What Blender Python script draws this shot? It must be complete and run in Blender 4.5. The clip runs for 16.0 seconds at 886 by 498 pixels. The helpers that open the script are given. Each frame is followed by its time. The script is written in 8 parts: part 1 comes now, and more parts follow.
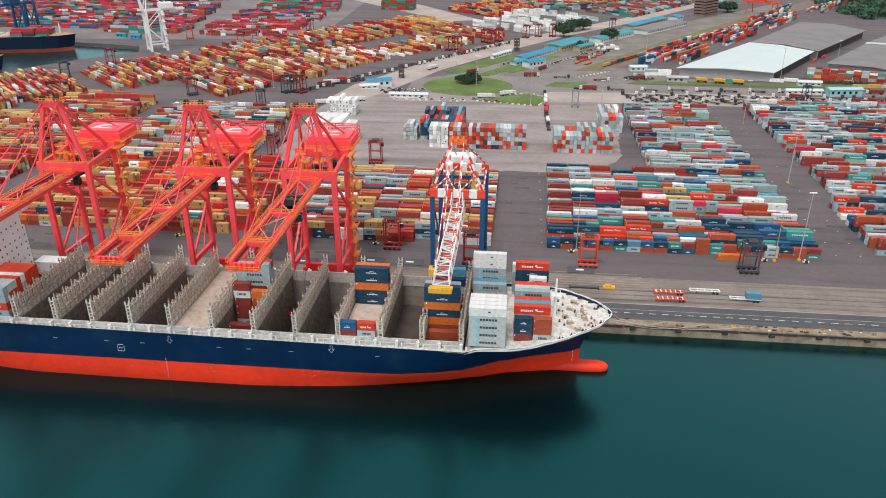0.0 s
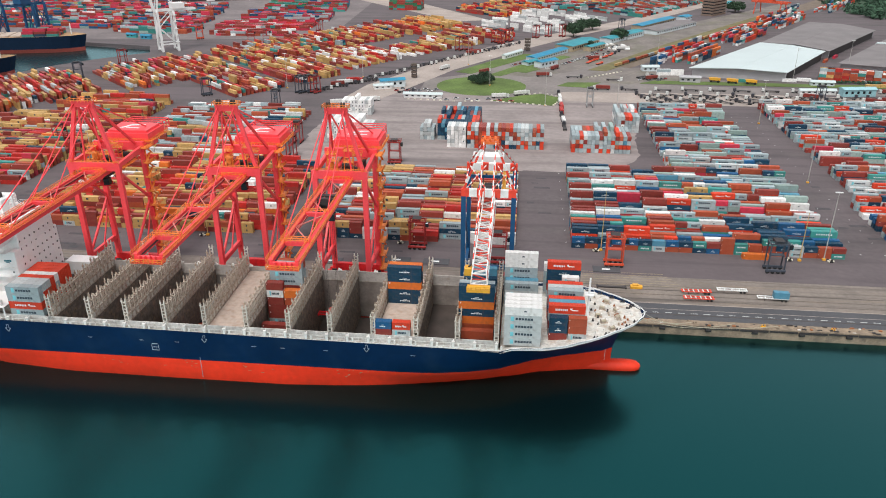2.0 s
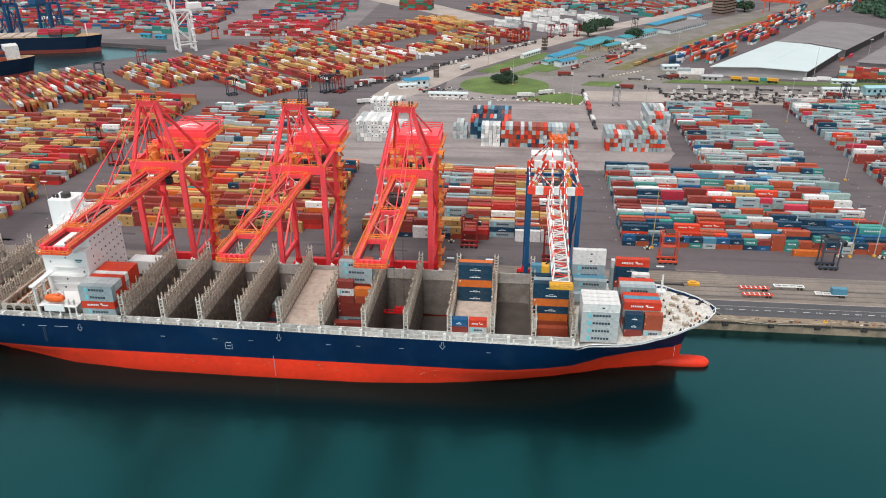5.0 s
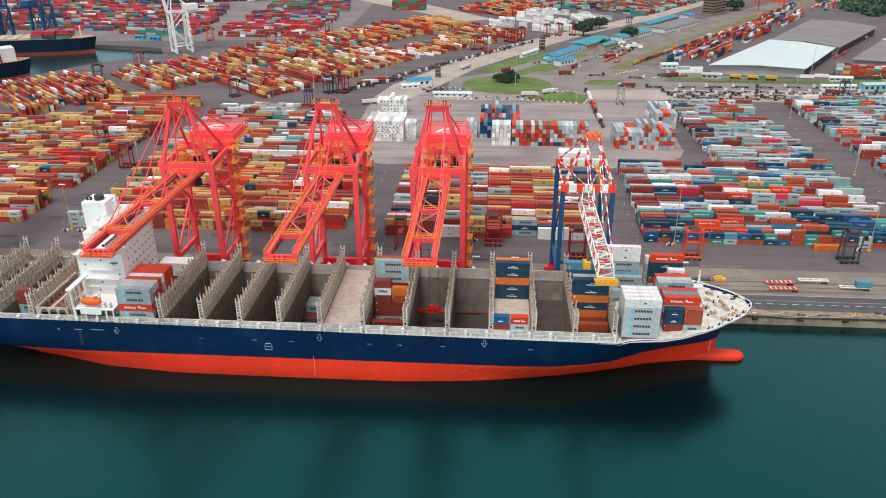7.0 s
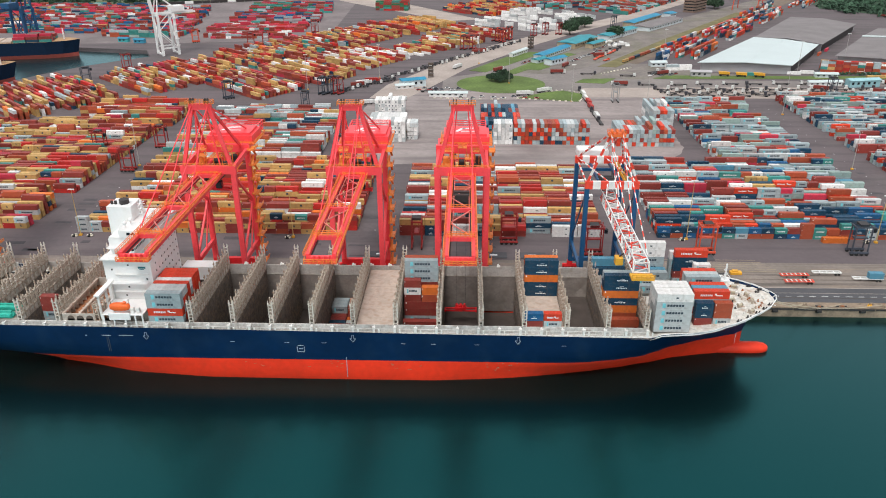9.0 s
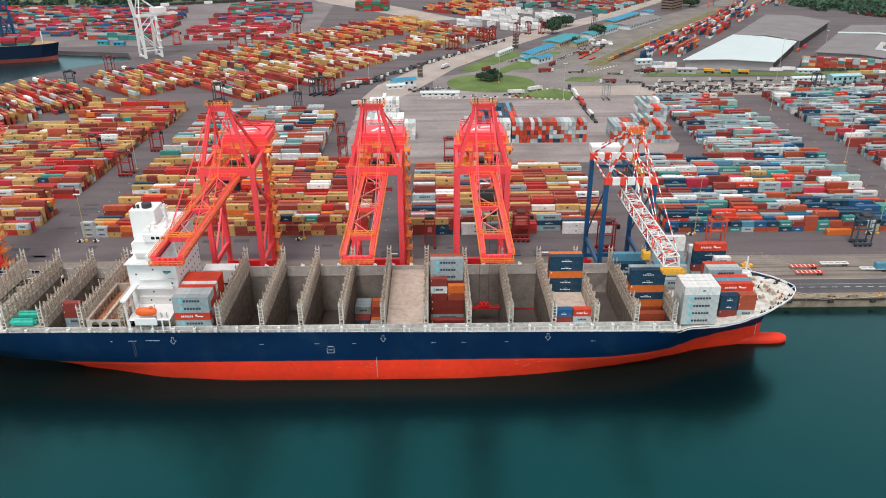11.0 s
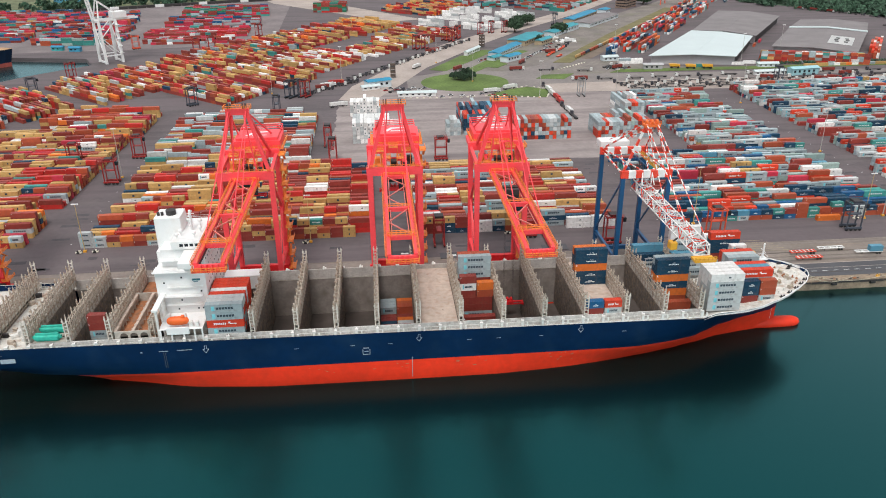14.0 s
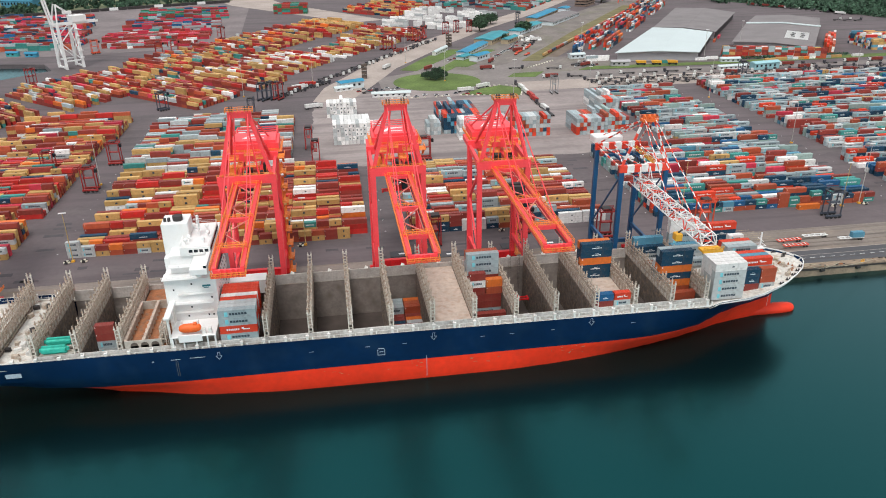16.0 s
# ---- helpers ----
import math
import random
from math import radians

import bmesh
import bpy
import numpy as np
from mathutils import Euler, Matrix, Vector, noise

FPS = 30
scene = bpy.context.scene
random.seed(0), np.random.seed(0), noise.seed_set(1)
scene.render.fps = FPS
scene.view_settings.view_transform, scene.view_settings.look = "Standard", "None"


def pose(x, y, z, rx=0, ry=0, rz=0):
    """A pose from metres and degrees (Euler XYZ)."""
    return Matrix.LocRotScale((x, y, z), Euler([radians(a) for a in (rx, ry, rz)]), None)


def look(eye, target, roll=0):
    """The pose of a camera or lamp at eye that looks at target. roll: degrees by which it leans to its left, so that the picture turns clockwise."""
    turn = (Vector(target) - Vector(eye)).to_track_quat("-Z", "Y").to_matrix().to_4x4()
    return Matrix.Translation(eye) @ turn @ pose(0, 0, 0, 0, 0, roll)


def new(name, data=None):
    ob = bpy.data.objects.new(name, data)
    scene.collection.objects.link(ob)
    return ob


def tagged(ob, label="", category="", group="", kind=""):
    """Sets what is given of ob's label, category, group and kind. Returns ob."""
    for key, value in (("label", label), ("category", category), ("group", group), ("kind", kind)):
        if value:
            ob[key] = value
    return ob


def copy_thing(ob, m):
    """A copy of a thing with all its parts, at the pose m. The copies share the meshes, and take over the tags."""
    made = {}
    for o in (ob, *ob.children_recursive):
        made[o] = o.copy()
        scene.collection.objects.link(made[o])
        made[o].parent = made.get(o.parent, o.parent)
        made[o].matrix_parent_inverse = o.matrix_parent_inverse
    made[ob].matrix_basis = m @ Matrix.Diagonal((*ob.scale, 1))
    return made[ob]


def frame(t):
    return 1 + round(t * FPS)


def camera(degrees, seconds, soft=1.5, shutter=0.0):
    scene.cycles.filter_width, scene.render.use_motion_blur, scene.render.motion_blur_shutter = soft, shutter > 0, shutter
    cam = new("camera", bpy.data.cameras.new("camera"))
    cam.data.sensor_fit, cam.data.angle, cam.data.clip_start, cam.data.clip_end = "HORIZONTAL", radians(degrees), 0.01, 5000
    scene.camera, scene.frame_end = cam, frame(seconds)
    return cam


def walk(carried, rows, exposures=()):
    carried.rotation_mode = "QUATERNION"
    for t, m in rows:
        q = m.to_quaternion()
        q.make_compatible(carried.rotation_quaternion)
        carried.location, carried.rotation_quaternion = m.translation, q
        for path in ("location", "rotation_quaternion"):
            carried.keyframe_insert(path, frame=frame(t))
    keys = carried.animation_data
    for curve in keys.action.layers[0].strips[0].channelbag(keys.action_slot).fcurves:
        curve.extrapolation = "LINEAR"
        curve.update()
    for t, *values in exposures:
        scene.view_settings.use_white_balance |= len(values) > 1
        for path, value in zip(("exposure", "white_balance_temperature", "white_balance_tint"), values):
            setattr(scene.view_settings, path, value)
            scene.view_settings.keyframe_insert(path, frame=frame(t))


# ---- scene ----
cam = camera(61.4, 16.0, soft=1.0)
METRES, EYE, TILT, LEAN, TURN = 148.0, 150.0, -25.0, 0.0, 6.0
ROWS = [
    (0.0, 0.0, 0.0, 0.0, 0.0, 0.0, -0.0),
    (0.5, -0.0167, -0.0014, -0.0004, 0.01, 0.01, 0.01),
    (1.0, -0.0346, -0.0026, -0.0007, 0.01, 0.01, 0.01),
    (1.5, -0.0553, -0.0036, -0.001, 0.01, 0.01, 0.01),
    (2.0, -0.079, -0.0046, -0.0017, 0.02, 0.01, 0.01),
    (2.5, -0.1065, -0.0055, -0.0022, 0.02, -0.0, 0.01),
    (3.0, -0.1368, -0.0066, -0.0027, 0.04, -0.0, 0.01),
    (3.5, -0.1689, -0.0079, -0.0033, 0.04, -0.0, 0.0),
    (4.0, -0.2018, -0.0093, -0.0042, -0.1, -0.0, 0.06),
    (6.5, -0.3697, -0.0127, -0.01, -1.44, 0.04, 0.74),
    (7.0, -0.4029, -0.0134, -0.0102, -1.86, 0.03, 0.96),
    (7.5, -0.4364, -0.0135, -0.0102, -2.3, 0.02, 1.19),
    (8.0, -0.47, -0.0133, -0.0102, -2.78, 0.02, 1.44),
    (8.5, -0.5035, -0.0129, -0.0102, -3.28, 0.01, 1.7),
    (9.0, -0.5366, -0.0121, -0.0101, -3.79, -0.0, 1.95),
    (11.5, -0.7032, -0.0044, -0.0079, -6.55, -0.1, 3.36),
    (12.0, -0.7361, -0.0019, -0.0067, -7.15, -0.14, 3.66),
    (12.5, -0.7691, 0.0011, -0.0054, -7.8, -0.18, 3.98),
    (13.0, -0.8021, 0.004, -0.004, -8.48, -0.22, 4.33),
    (13.5, -0.8352, 0.0075, -0.0026, -9.21, -0.27, 4.69),
    (14.0, -0.868, 0.0115, -0.0008, -9.99, -0.33, 5.08),
    (14.5, -0.9008, 0.0159, 0.001, -10.83, -0.4, 5.51),
    (15.0, -0.9335, 0.0213, 0.0031, -11.7, -0.48, 5.94),
    (15.5, -0.9662, 0.0267, 0.0056, -12.57, -0.57, 6.37),
    (16.0, -0.9965, 0.0318, 0.0081, -13.38, -0.66, 6.77),
]
walk(cam, [(t, pose(0, 0, EYE, TILT, LEAN, TURN) @ pose(METRES * x, METRES * y, METRES * z, 90 + pitch, roll, yaw)) for t, x, y, z, yaw, pitch, roll in ROWS])
# camera rows above; world, sun, exposure
SUN_EL, SUN_AZ = 62.0, 195.0
world = bpy.data.worlds.new("overcast_sky")
world.use_nodes = True
scene.world = world
wn, wl = world.node_tree.nodes, world.node_tree.links
sky = wn.new("ShaderNodeTexSky")
sky.sky_type, sky.sun_disc = "NISHITA", False
sky.sun_elevation, sky.sun_rotation = radians(SUN_EL), radians(SUN_AZ)
sky.air_density, sky.dust_density, sky.ozone_density = 1.0, 6.0, 1.0
veil = wn.new("ShaderNodeHueSaturation")
veil.inputs["Saturation"].default_value = 0.3
wl.new(sky.outputs[0], veil.inputs["Color"])
cloud = wn.new("ShaderNodeMix")
cloud.data_type = "RGBA"
cloud.inputs[0].default_value = 0.6
cloud.inputs[7].default_value = (6.4, 6.7, 7.0, 1)
wl.new(veil.outputs[0], cloud.inputs[6])
wl.new(cloud.outputs[2], wn["Background"].inputs[0])
wn["Background"].inputs[1].default_value = 0.12

sun = new("sun", bpy.data.lights.new("sun", "SUN"))
sun.data.energy, sun.data.angle, sun.data.color = 1.4, radians(14), (1.0, 0.98, 0.95)
a, e = radians(SUN_AZ), radians(SUN_EL)
sun.matrix_world = look((0, 0, 300), (-math.sin(a) * math.cos(e) * 100, -math.cos(a) * math.cos(e) * 100, 300 - math.sin(e) * 100))
scene.view_settings.exposure = 0.28

# ---- materials ----
def mat(name, colour, rough=0.6, metal=0.0, vary=0.12, scale=0.4, grain=0.08, grain_scale=6.0, bump=0.0, bump_scale=8.0, obj_random=0.0, island=0.0, dirt=None, dirt_amount=0.0, dirt_scale=0.25, spec=0.5):
    m = bpy.data.materials.new(name)
    m.use_nodes = True
    n, l = m.node_tree.nodes, m.node_tree.links
    b = n["Principled BSDF"]
    b.inputs["Roughness"].default_value, b.inputs["Metallic"].default_value = rough, metal
    b.inputs["Specular IOR Level"].default_value = spec
    co = n.new("ShaderNodeTexCoord")
    def tex(sc, detail=4.0):
        t = n.new("ShaderNodeTexNoise")
        t.inputs["Scale"].default_value, t.inputs["Detail"].default_value = sc, detail
        l.new(co.outputs["Object"], t.inputs["Vector"])
        return t
    def scaled(sock, lo, hi):
        r = n.new("ShaderNodeMapRange")
        r.inputs[1].default_value, r.inputs[2].default_value = 0.3, 0.7
        r.inputs[3].default_value, r.inputs[4].default_value = lo, hi
        l.new(sock, r.inputs[0])
        return r.outputs[0]
    big, fine = tex(scale), tex(grain_scale)
    def mul(a_, b_):
        x = n.new("ShaderNodeMath"); x.operation = "MULTIPLY"
        l.new(a_, x.inputs[0]); l.new(b_, x.inputs[1])
        return x.outputs[0]
    v = mul(scaled(big.outputs[0], 1 - vary, 1 + vary), scaled(fine.outputs[0], 1 - grain, 1 + grain))
    if obj_random:
        o = n.new("ShaderNodeObjectInfo")
        v = mul(v, scaled(o.outputs["Random"], 1 - obj_random, 1 + obj_random))
    if island:
        g = n.new("ShaderNodeNewGeometry")
        v = mul(v, scaled(g.outputs["Random Per Island"], 1 - island, 1 + island))
    h = n.new("ShaderNodeHueSaturation")
    h.inputs["Color"].default_value = (*colour, 1)
    l.new(v, h.inputs["Value"])
    out = h.outputs[0]
    if dirt:
        d = tex(dirt_scale, 6.0)
        mx = n.new("ShaderNodeMix"); mx.data_type = "RGBA"
        r = n.new("ShaderNodeMapRange")
        r.inputs[1].default_value, r.inputs[2].default_value = 0.5, 0.75
        r.inputs[3].default_value, r.inputs[4].default_value = 0.0, dirt_amount
        l.new(d.outputs[0], r.inputs[0]); l.new(r.outputs[0], mx.inputs[0])
        l.new(out, mx.inputs[6]); mx.inputs[7].default_value = (*dirt, 1)
        out = mx.outputs[2]
    l.new(out, b.inputs["Base Color"])
    if bump:
        bp = n.new("ShaderNodeBump")
        bp.inputs["Strength"].default_value, bp.inputs["Distance"].default_value = bump, 0.05
        t = tex(bump_scale)
        l.new(t.outputs[0], bp.inputs["Height"]); l.new(bp.outputs[0], b.inputs["Normal"])
    return m

def ribbed(m, pitch=0.28, strength=0.5):
    """Upright corrugation of sheet steel, as relief."""
    n, l = m.node_tree.nodes, m.node_tree.links
    co = n.new("ShaderNodeTexCoord")
    s = n.new("ShaderNodeSeparateXYZ"); l.new(co.outputs["Object"], s.inputs[0])
    ad = n.new("ShaderNodeMath"); ad.operation = "ADD"
    l.new(s.outputs[0], ad.inputs[0]); l.new(s.outputs[1], ad.inputs[1])
    mu = n.new("ShaderNodeMath"); mu.operation = "MULTIPLY"; mu.inputs[1].default_value = 2 * math.pi / pitch
    l.new(ad.outputs[0], mu.inputs[0])
    si = n.new("ShaderNodeMath"); si.operation = "SINE"; l.new(mu.outputs[0], si.inputs[0])
    bp = n.new("ShaderNodeBump"); bp.inputs["Strength"].default_value, bp.inputs["Distance"].default_value = strength, 0.04
    l.new(si.outputs[0], bp.inputs["Height"]); l.new(bp.outputs[0], n["Principled BSDF"].inputs["Normal"])
    return m

def streaked(m, colour, amount, sx=0.006, sy=0.09, lo=0.5, hi=0.72):
    """Long wheel-worn streaks along x, laid over a material's colour."""
    n, l = m.node_tree.nodes, m.node_tree.links
    b = n["Principled BSDF"]
    old = b.inputs["Base Color"].links[0].from_socket
    co = n.new("ShaderNodeTexCoord")
    mp = n.new("ShaderNodeMapping"); mp.inputs["Scale"].default_value = (sx, sy, 1)
    l.new(co.outputs["Object"], mp.inputs[0])
    t = n.new("ShaderNodeTexNoise"); t.inputs["Scale"].default_value, t.inputs["Detail"].default_value = 1.0, 6.0
    l.new(mp.outputs[0], t.inputs["Vector"])
    r = n.new("ShaderNodeMapRange")
    r.inputs[1].default_value, r.inputs[2].default_value, r.inputs[3].default_value, r.inputs[4].default_value = lo, hi, 0.0, amount
    l.new(t.outputs[0], r.inputs[0])
    mx = n.new("ShaderNodeMix"); mx.data_type = "RGBA"
    l.new(r.outputs[0], mx.inputs[0]); l.new(old, mx.inputs[6]); mx.inputs[7].default_value = (*colour, 1)
    l.new(mx.outputs[2], b.inputs["Base Color"])
    return m

PAINT = {"tan": (0.55, 0.34, 0.125), "maroon": (0.27, 0.045, 0.035), "red": (0.50, 0.03, 0.025), "rust": (0.42, 0.085, 0.04), "orange": (0.72, 0.17, 0.03),
         "navy": (0.008, 0.052, 0.10), "blue": (0.012, 0.11, 0.26), "grey": (0.36, 0.43, 0.45), "silver": (0.52, 0.55, 0.55), "white": (0.83, 0.82, 0.80),
         "teal": (0.05, 0.27, 0.24), "green": (0.03, 0.16, 0.08), "sky": (0.10, 0.30, 0.42), "scarlet": (0.68, 0.055, 0.022), "crimson": (0.55, 0.04, 0.075), "sage": (0.30, 0.40, 0.37)}
CM = {k: ribbed(mat("container_paint_" + k, c, 0.5, vary=0.1, scale=0.5, grain=0.06, grain_scale=5, island=0.16, dirt=(0.16, 0.10, 0.07), dirt_amount=0.35, dirt_scale=0.7, spec=0.3)) for k, c in PAINT.items()}
PAINTS = list(PAINT)
MARK_DARK = mat("container_mark_dark", (0.03, 0.05, 0.07), 0.5)
MARK_PALE = mat("container_mark_pale", (0.75, 0.77, 0.77), 0.5)
MARK_AQUA = mat("container_mark_aqua", (0.18, 0.55, 0.62), 0.5)

asphalt = mat("yard_asphalt", (0.108, 0.088, 0.092), 0.85, vary=0.16, scale=0.02, grain=0.12, grain_scale=0.35, dirt=(0.07, 0.06, 0.06), dirt_amount=0.5, dirt_scale=0.05, bump=0.2, bump_scale=2)
concrete = mat("apron_concrete", (0.215, 0.18, 0.155), 0.85, vary=0.14, scale=0.05, grain=0.12, grain_scale=0.6, dirt=(0.12, 0.10, 0.09), dirt_amount=0.55, dirt_scale=0.09, bump=0.2, bump_scale=2)
streaked(asphalt, (0.135, 0.105, 0.112), 0.6, 0.004, 0.03, 0.42, 0.62)
streaked(asphalt, (0.052, 0.044, 0.046), 0.7)
streaked(asphalt, (0.17, 0.145, 0.14), 0.5, 0.02, 0.05, 0.56, 0.8)
streaked(concrete, (0.075, 0.062, 0.056), 0.85, 0.012, 0.35)
streaked(concrete, (0.25, 0.17, 0.10), 0.5, 0.03, 0.5, 0.55, 0.75)
quay_stone = mat("quay_stone", (0.27, 0.205, 0.145), 0.9, vary=0.25, scale=0.25, grain=0.2, grain_scale=1.5, dirt=(0.10, 0.08, 0.065), dirt_amount=0.7, dirt_scale=0.3, bump=0.4, bump_scale=1.2)
road_tar = mat("road_tarmac", (0.075, 0.075, 0.082), 0.85, vary=0.12, scale=0.06, grain=0.1, grain_scale=0.8)
sand_road = mat("pale_road", (0.37, 0.31, 0.275), 0.9, vary=0.14, scale=0.04, grain=0.1, grain_scale=0.4)
pale_yard = mat("pale_yard", (0.29, 0.245, 0.235), 0.9, vary=0.14, scale=0.025, grain=0.1, grain_scale=0.3, dirt=(0.13, 0.11, 0.11), dirt_amount=0.5, dirt_scale=0.04)
streaked(pale_yard, (0.14, 0.115, 0.115), 0.8, 0.008, 0.07, 0.48, 0.7)
streaked(pale_yard, (0.36, 0.31, 0.29), 0.5, 0.02, 0.12, 0.52, 0.75)
streaked(sand_road, (0.22, 0.18, 0.165), 0.25, 0.02, 0.05, 0.5, 0.72)
grass_mat = mat("grass", (0.10, 0.15, 0.035), 0.95, vary=0.25, scale=0.05, grain=0.2, grain_scale=0.5)
paint_white = mat("road_paint", (0.7, 0.7, 0.68), 0.7)
hull_blue = mat("hull_blue", (0.0013, 0.017, 0.058), 0.5, spec=0.12, vary=0.15, scale=0.05, grain=0.06, grain_scale=0.4, dirt=(0.02, 0.05, 0.09), dirt_amount=0.3, dirt_scale=0.12)
hull_red = mat("hull_red", (0.80, 0.040, 0.012), 0.45, spec=0.3, vary=0.08, scale=0.06, grain=0.06, grain_scale=0.5, dirt=(0.55, 0.04, 0.015), dirt_amount=0.35, dirt_scale=0.2)
ship_white = mat("ship_white", (0.80, 0.80, 0.79), 0.45, vary=0.05, scale=0.3, grain=0.04, dirt=(0.45, 0.38, 0.3), dirt_amount=0.25, dirt_scale=0.3)
ship_grey = mat("ship_grey", (0.42, 0.385, 0.34), 0.7, vary=0.16, scale=0.2, grain=0.12, grain_scale=1.2, dirt=(0.26, 0.15, 0.08), dirt_amount=0.6, dirt_scale=0.4)
rail_grey = mat("rail_grey", (0.70, 0.69, 0.66), 0.6, vary=0.1, dirt=(0.4, 0.28, 0.18), dirt_amount=0.5, dirt_scale=0.6)
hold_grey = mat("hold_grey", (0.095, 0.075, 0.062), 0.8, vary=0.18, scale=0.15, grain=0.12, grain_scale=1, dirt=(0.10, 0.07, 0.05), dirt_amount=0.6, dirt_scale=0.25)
hatch_beige = mat("hatch_beige", (0.52, 0.42, 0.35), 0.8, vary=0.12, scale=0.2, grain=0.1, grain_scale=1.0, dirt=(0.30, 0.17, 0.11), dirt_amount=0.6, dirt_scale=0.5)
guide_tan = mat("guide_tan", (0.47, 0.40, 0.33), 0.7, vary=0.25, scale=0.5, grain=0.2, grain_scale=2.5, dirt=(0.25, 0.125, 0.06), dirt_amount=0.95, dirt_scale=0.9)
guide_pale = mat("guide_pale", (0.60, 0.56, 0.50), 0.7, vary=0.2, scale=0.6, grain=0.15, grain_scale=2.5, dirt=(0.28, 0.16, 0.085), dirt_amount=0.95, dirt_scale=0.8)
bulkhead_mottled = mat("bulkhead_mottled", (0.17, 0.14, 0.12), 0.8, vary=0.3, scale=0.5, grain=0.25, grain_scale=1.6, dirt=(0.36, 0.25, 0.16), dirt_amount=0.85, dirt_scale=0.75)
crane_red = mat("crane_red", (0.93, 0.078, 0.092), 0.4, spec=0.35, vary=0.07, scale=0.15, grain=0.04, grain_scale=1.5, dirt=(0.55, 0.05, 0.04), dirt_amount=0.3, dirt_scale=0.3)
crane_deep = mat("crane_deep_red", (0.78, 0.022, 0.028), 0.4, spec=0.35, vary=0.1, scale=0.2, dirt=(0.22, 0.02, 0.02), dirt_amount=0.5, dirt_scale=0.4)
carrier_orange = mat("carrier_orange", (0.62, 0.075, 0.03), 0.5)
walk_grate = mat("walkway_grating", (0.66, 0.11, 0.05), 0.6, vary=0.25, scale=0.6, grain=0.2, grain_scale=4)
crane_dark = mat("machinery_dark", (0.035, 0.03, 0.03), 0.6)
rail_orange = mat("handrail_orange", (0.84, 0.25, 0.045), 0.5, vary=0.15)
crane_blue = mat("crane_blue", (0.008, 0.075, 0.185), 0.42, vary=0.1, scale=0.2, dirt=(0.03, 0.07, 0.14), dirt_amount=0.4)
band_red = mat("band_red", (0.76, 0.06, 0.03), 0.45)
band_white = mat("band_white", (0.78, 0.78, 0.76), 0.45)
yellow = mat("yellow_paint", (0.72, 0.36, 0.03), 0.5)
glass_dark = mat("window_dark", (0.015, 0.02, 0.025), 0.1)
tyre_black = mat("tyre_black", (0.02, 0.02, 0.02), 0.9)
roof_white = mat("roof_white", (0.53, 0.60, 0.60), 0.5, vary=0.04, scale=0.03)
roof_grey = mat("roof_grey", (0.195, 0.175, 0.175), 0.8, vary=0.12, scale=0.05)
roof_blue = mat("roof_blue", (0.02, 0.22, 0.36), 0.6, vary=0.1, scale=0.1)
wall_grey = mat("wall_grey", (0.40, 0.39, 0.40), 0.7, vary=0.08, scale=0.1)
wall_pale = mat("wall_pale", (0.60, 0.66, 0.68), 0.7, vary=0.08, scale=0.2)
leaf_mat = mat("leaf_dark", (0.032, 0.068, 0.034), 0.8, vary=0.35, scale=0.15, grain=0.3, grain_scale=1.5, island=0.35)
bark = mat("bark", (0.12, 0.09, 0.06), 0.9)
pole_grey = mat("pole_grey", (0.45, 0.43, 0.40), 0.5)

def water_material():
    m = bpy.data.materials.new("harbour_water")
    m.use_nodes = True
    n, l = m.node_tree.nodes, m.node_tree.links
    n.remove(n["Principled BSDF"])
    co = n.new("ShaderNodeTexCoord")
    mp = n.new("ShaderNodeMapping"); mp.inputs["Scale"].default_value = (0.16, 0.28, 0.2)
    l.new(co.outputs["Object"], mp.inputs[0])
    t = n.new("ShaderNodeTexNoise"); t.inputs["Scale"].default_value, t.inputs["Detail"].default_value = 1.0, 5.0
    l.new(mp.outputs[0], t.inputs["Vector"])
    bp = n.new("ShaderNodeBump"); bp.inputs["Strength"].default_value, bp.inputs["Distance"].default_value = 0.14, 0.5
    l.new(t.outputs[0], bp.inputs["Height"])
    body = n.new("ShaderNodeBsdfDiffuse")
    cl = n.new("ShaderNodeTexNoise"); cl.inputs["Scale"].default_value, cl.inputs["Detail"].default_value = 0.012, 3.0
    l.new(co.outputs["Object"], cl.inputs["Vector"])
    ramp = n.new("ShaderNodeMix"); ramp.data_type = "RGBA"
    ramp.inputs[6].default_value, ramp.inputs[7].default_value = (0.0012, 0.0046, 0.0048, 1), (0.0020, 0.0068, 0.0070, 1)
    l.new(cl.outputs[0], ramp.inputs[0]); l.new(ramp.outputs[2], body.inputs["Color"])
    shine = n.new("ShaderNodeBsdfGlossy")
    shine.inputs["Roughness"].default_value = 0.25
    l.new(bp.outputs[0], shine.inputs["Normal"]); l.new(bp.outputs[0], body.inputs["Normal"])
    low = n.new("ShaderNodeFresnel"); low.inputs["IOR"].default_value = 1.33
    gr = n.new("ShaderNodeMapRange"); gr.inputs[1].default_value, gr.inputs[2].default_value = 0.032, 0.13
    l.new(low.outputs[0], gr.inputs[0])
    tint = n.new("ShaderNodeMix"); tint.data_type = "RGBA"
    tint.inputs[6].default_value, tint.inputs[7].default_value = (0.095, 0.60, 0.625, 1), (0.58, 0.90, 0.95, 1)
    l.new(gr.outputs[0], tint.inputs[0]); l.new(tint.outputs[2], shine.inputs["Color"])
    fr = n.new("ShaderNodeFresnel"); fr.inputs["IOR"].default_value = 2.2
    mx = n.new("ShaderNodeMixShader")
    l.new(fr.outputs[0], mx.inputs[0]); l.new(body.outputs[0], mx.inputs[1]); l.new(shine.outputs[0], mx.inputs[2])
    l.new(mx.outputs[0], n["Material Output"].inputs["Surface"])
    return m
water_mat = water_material()
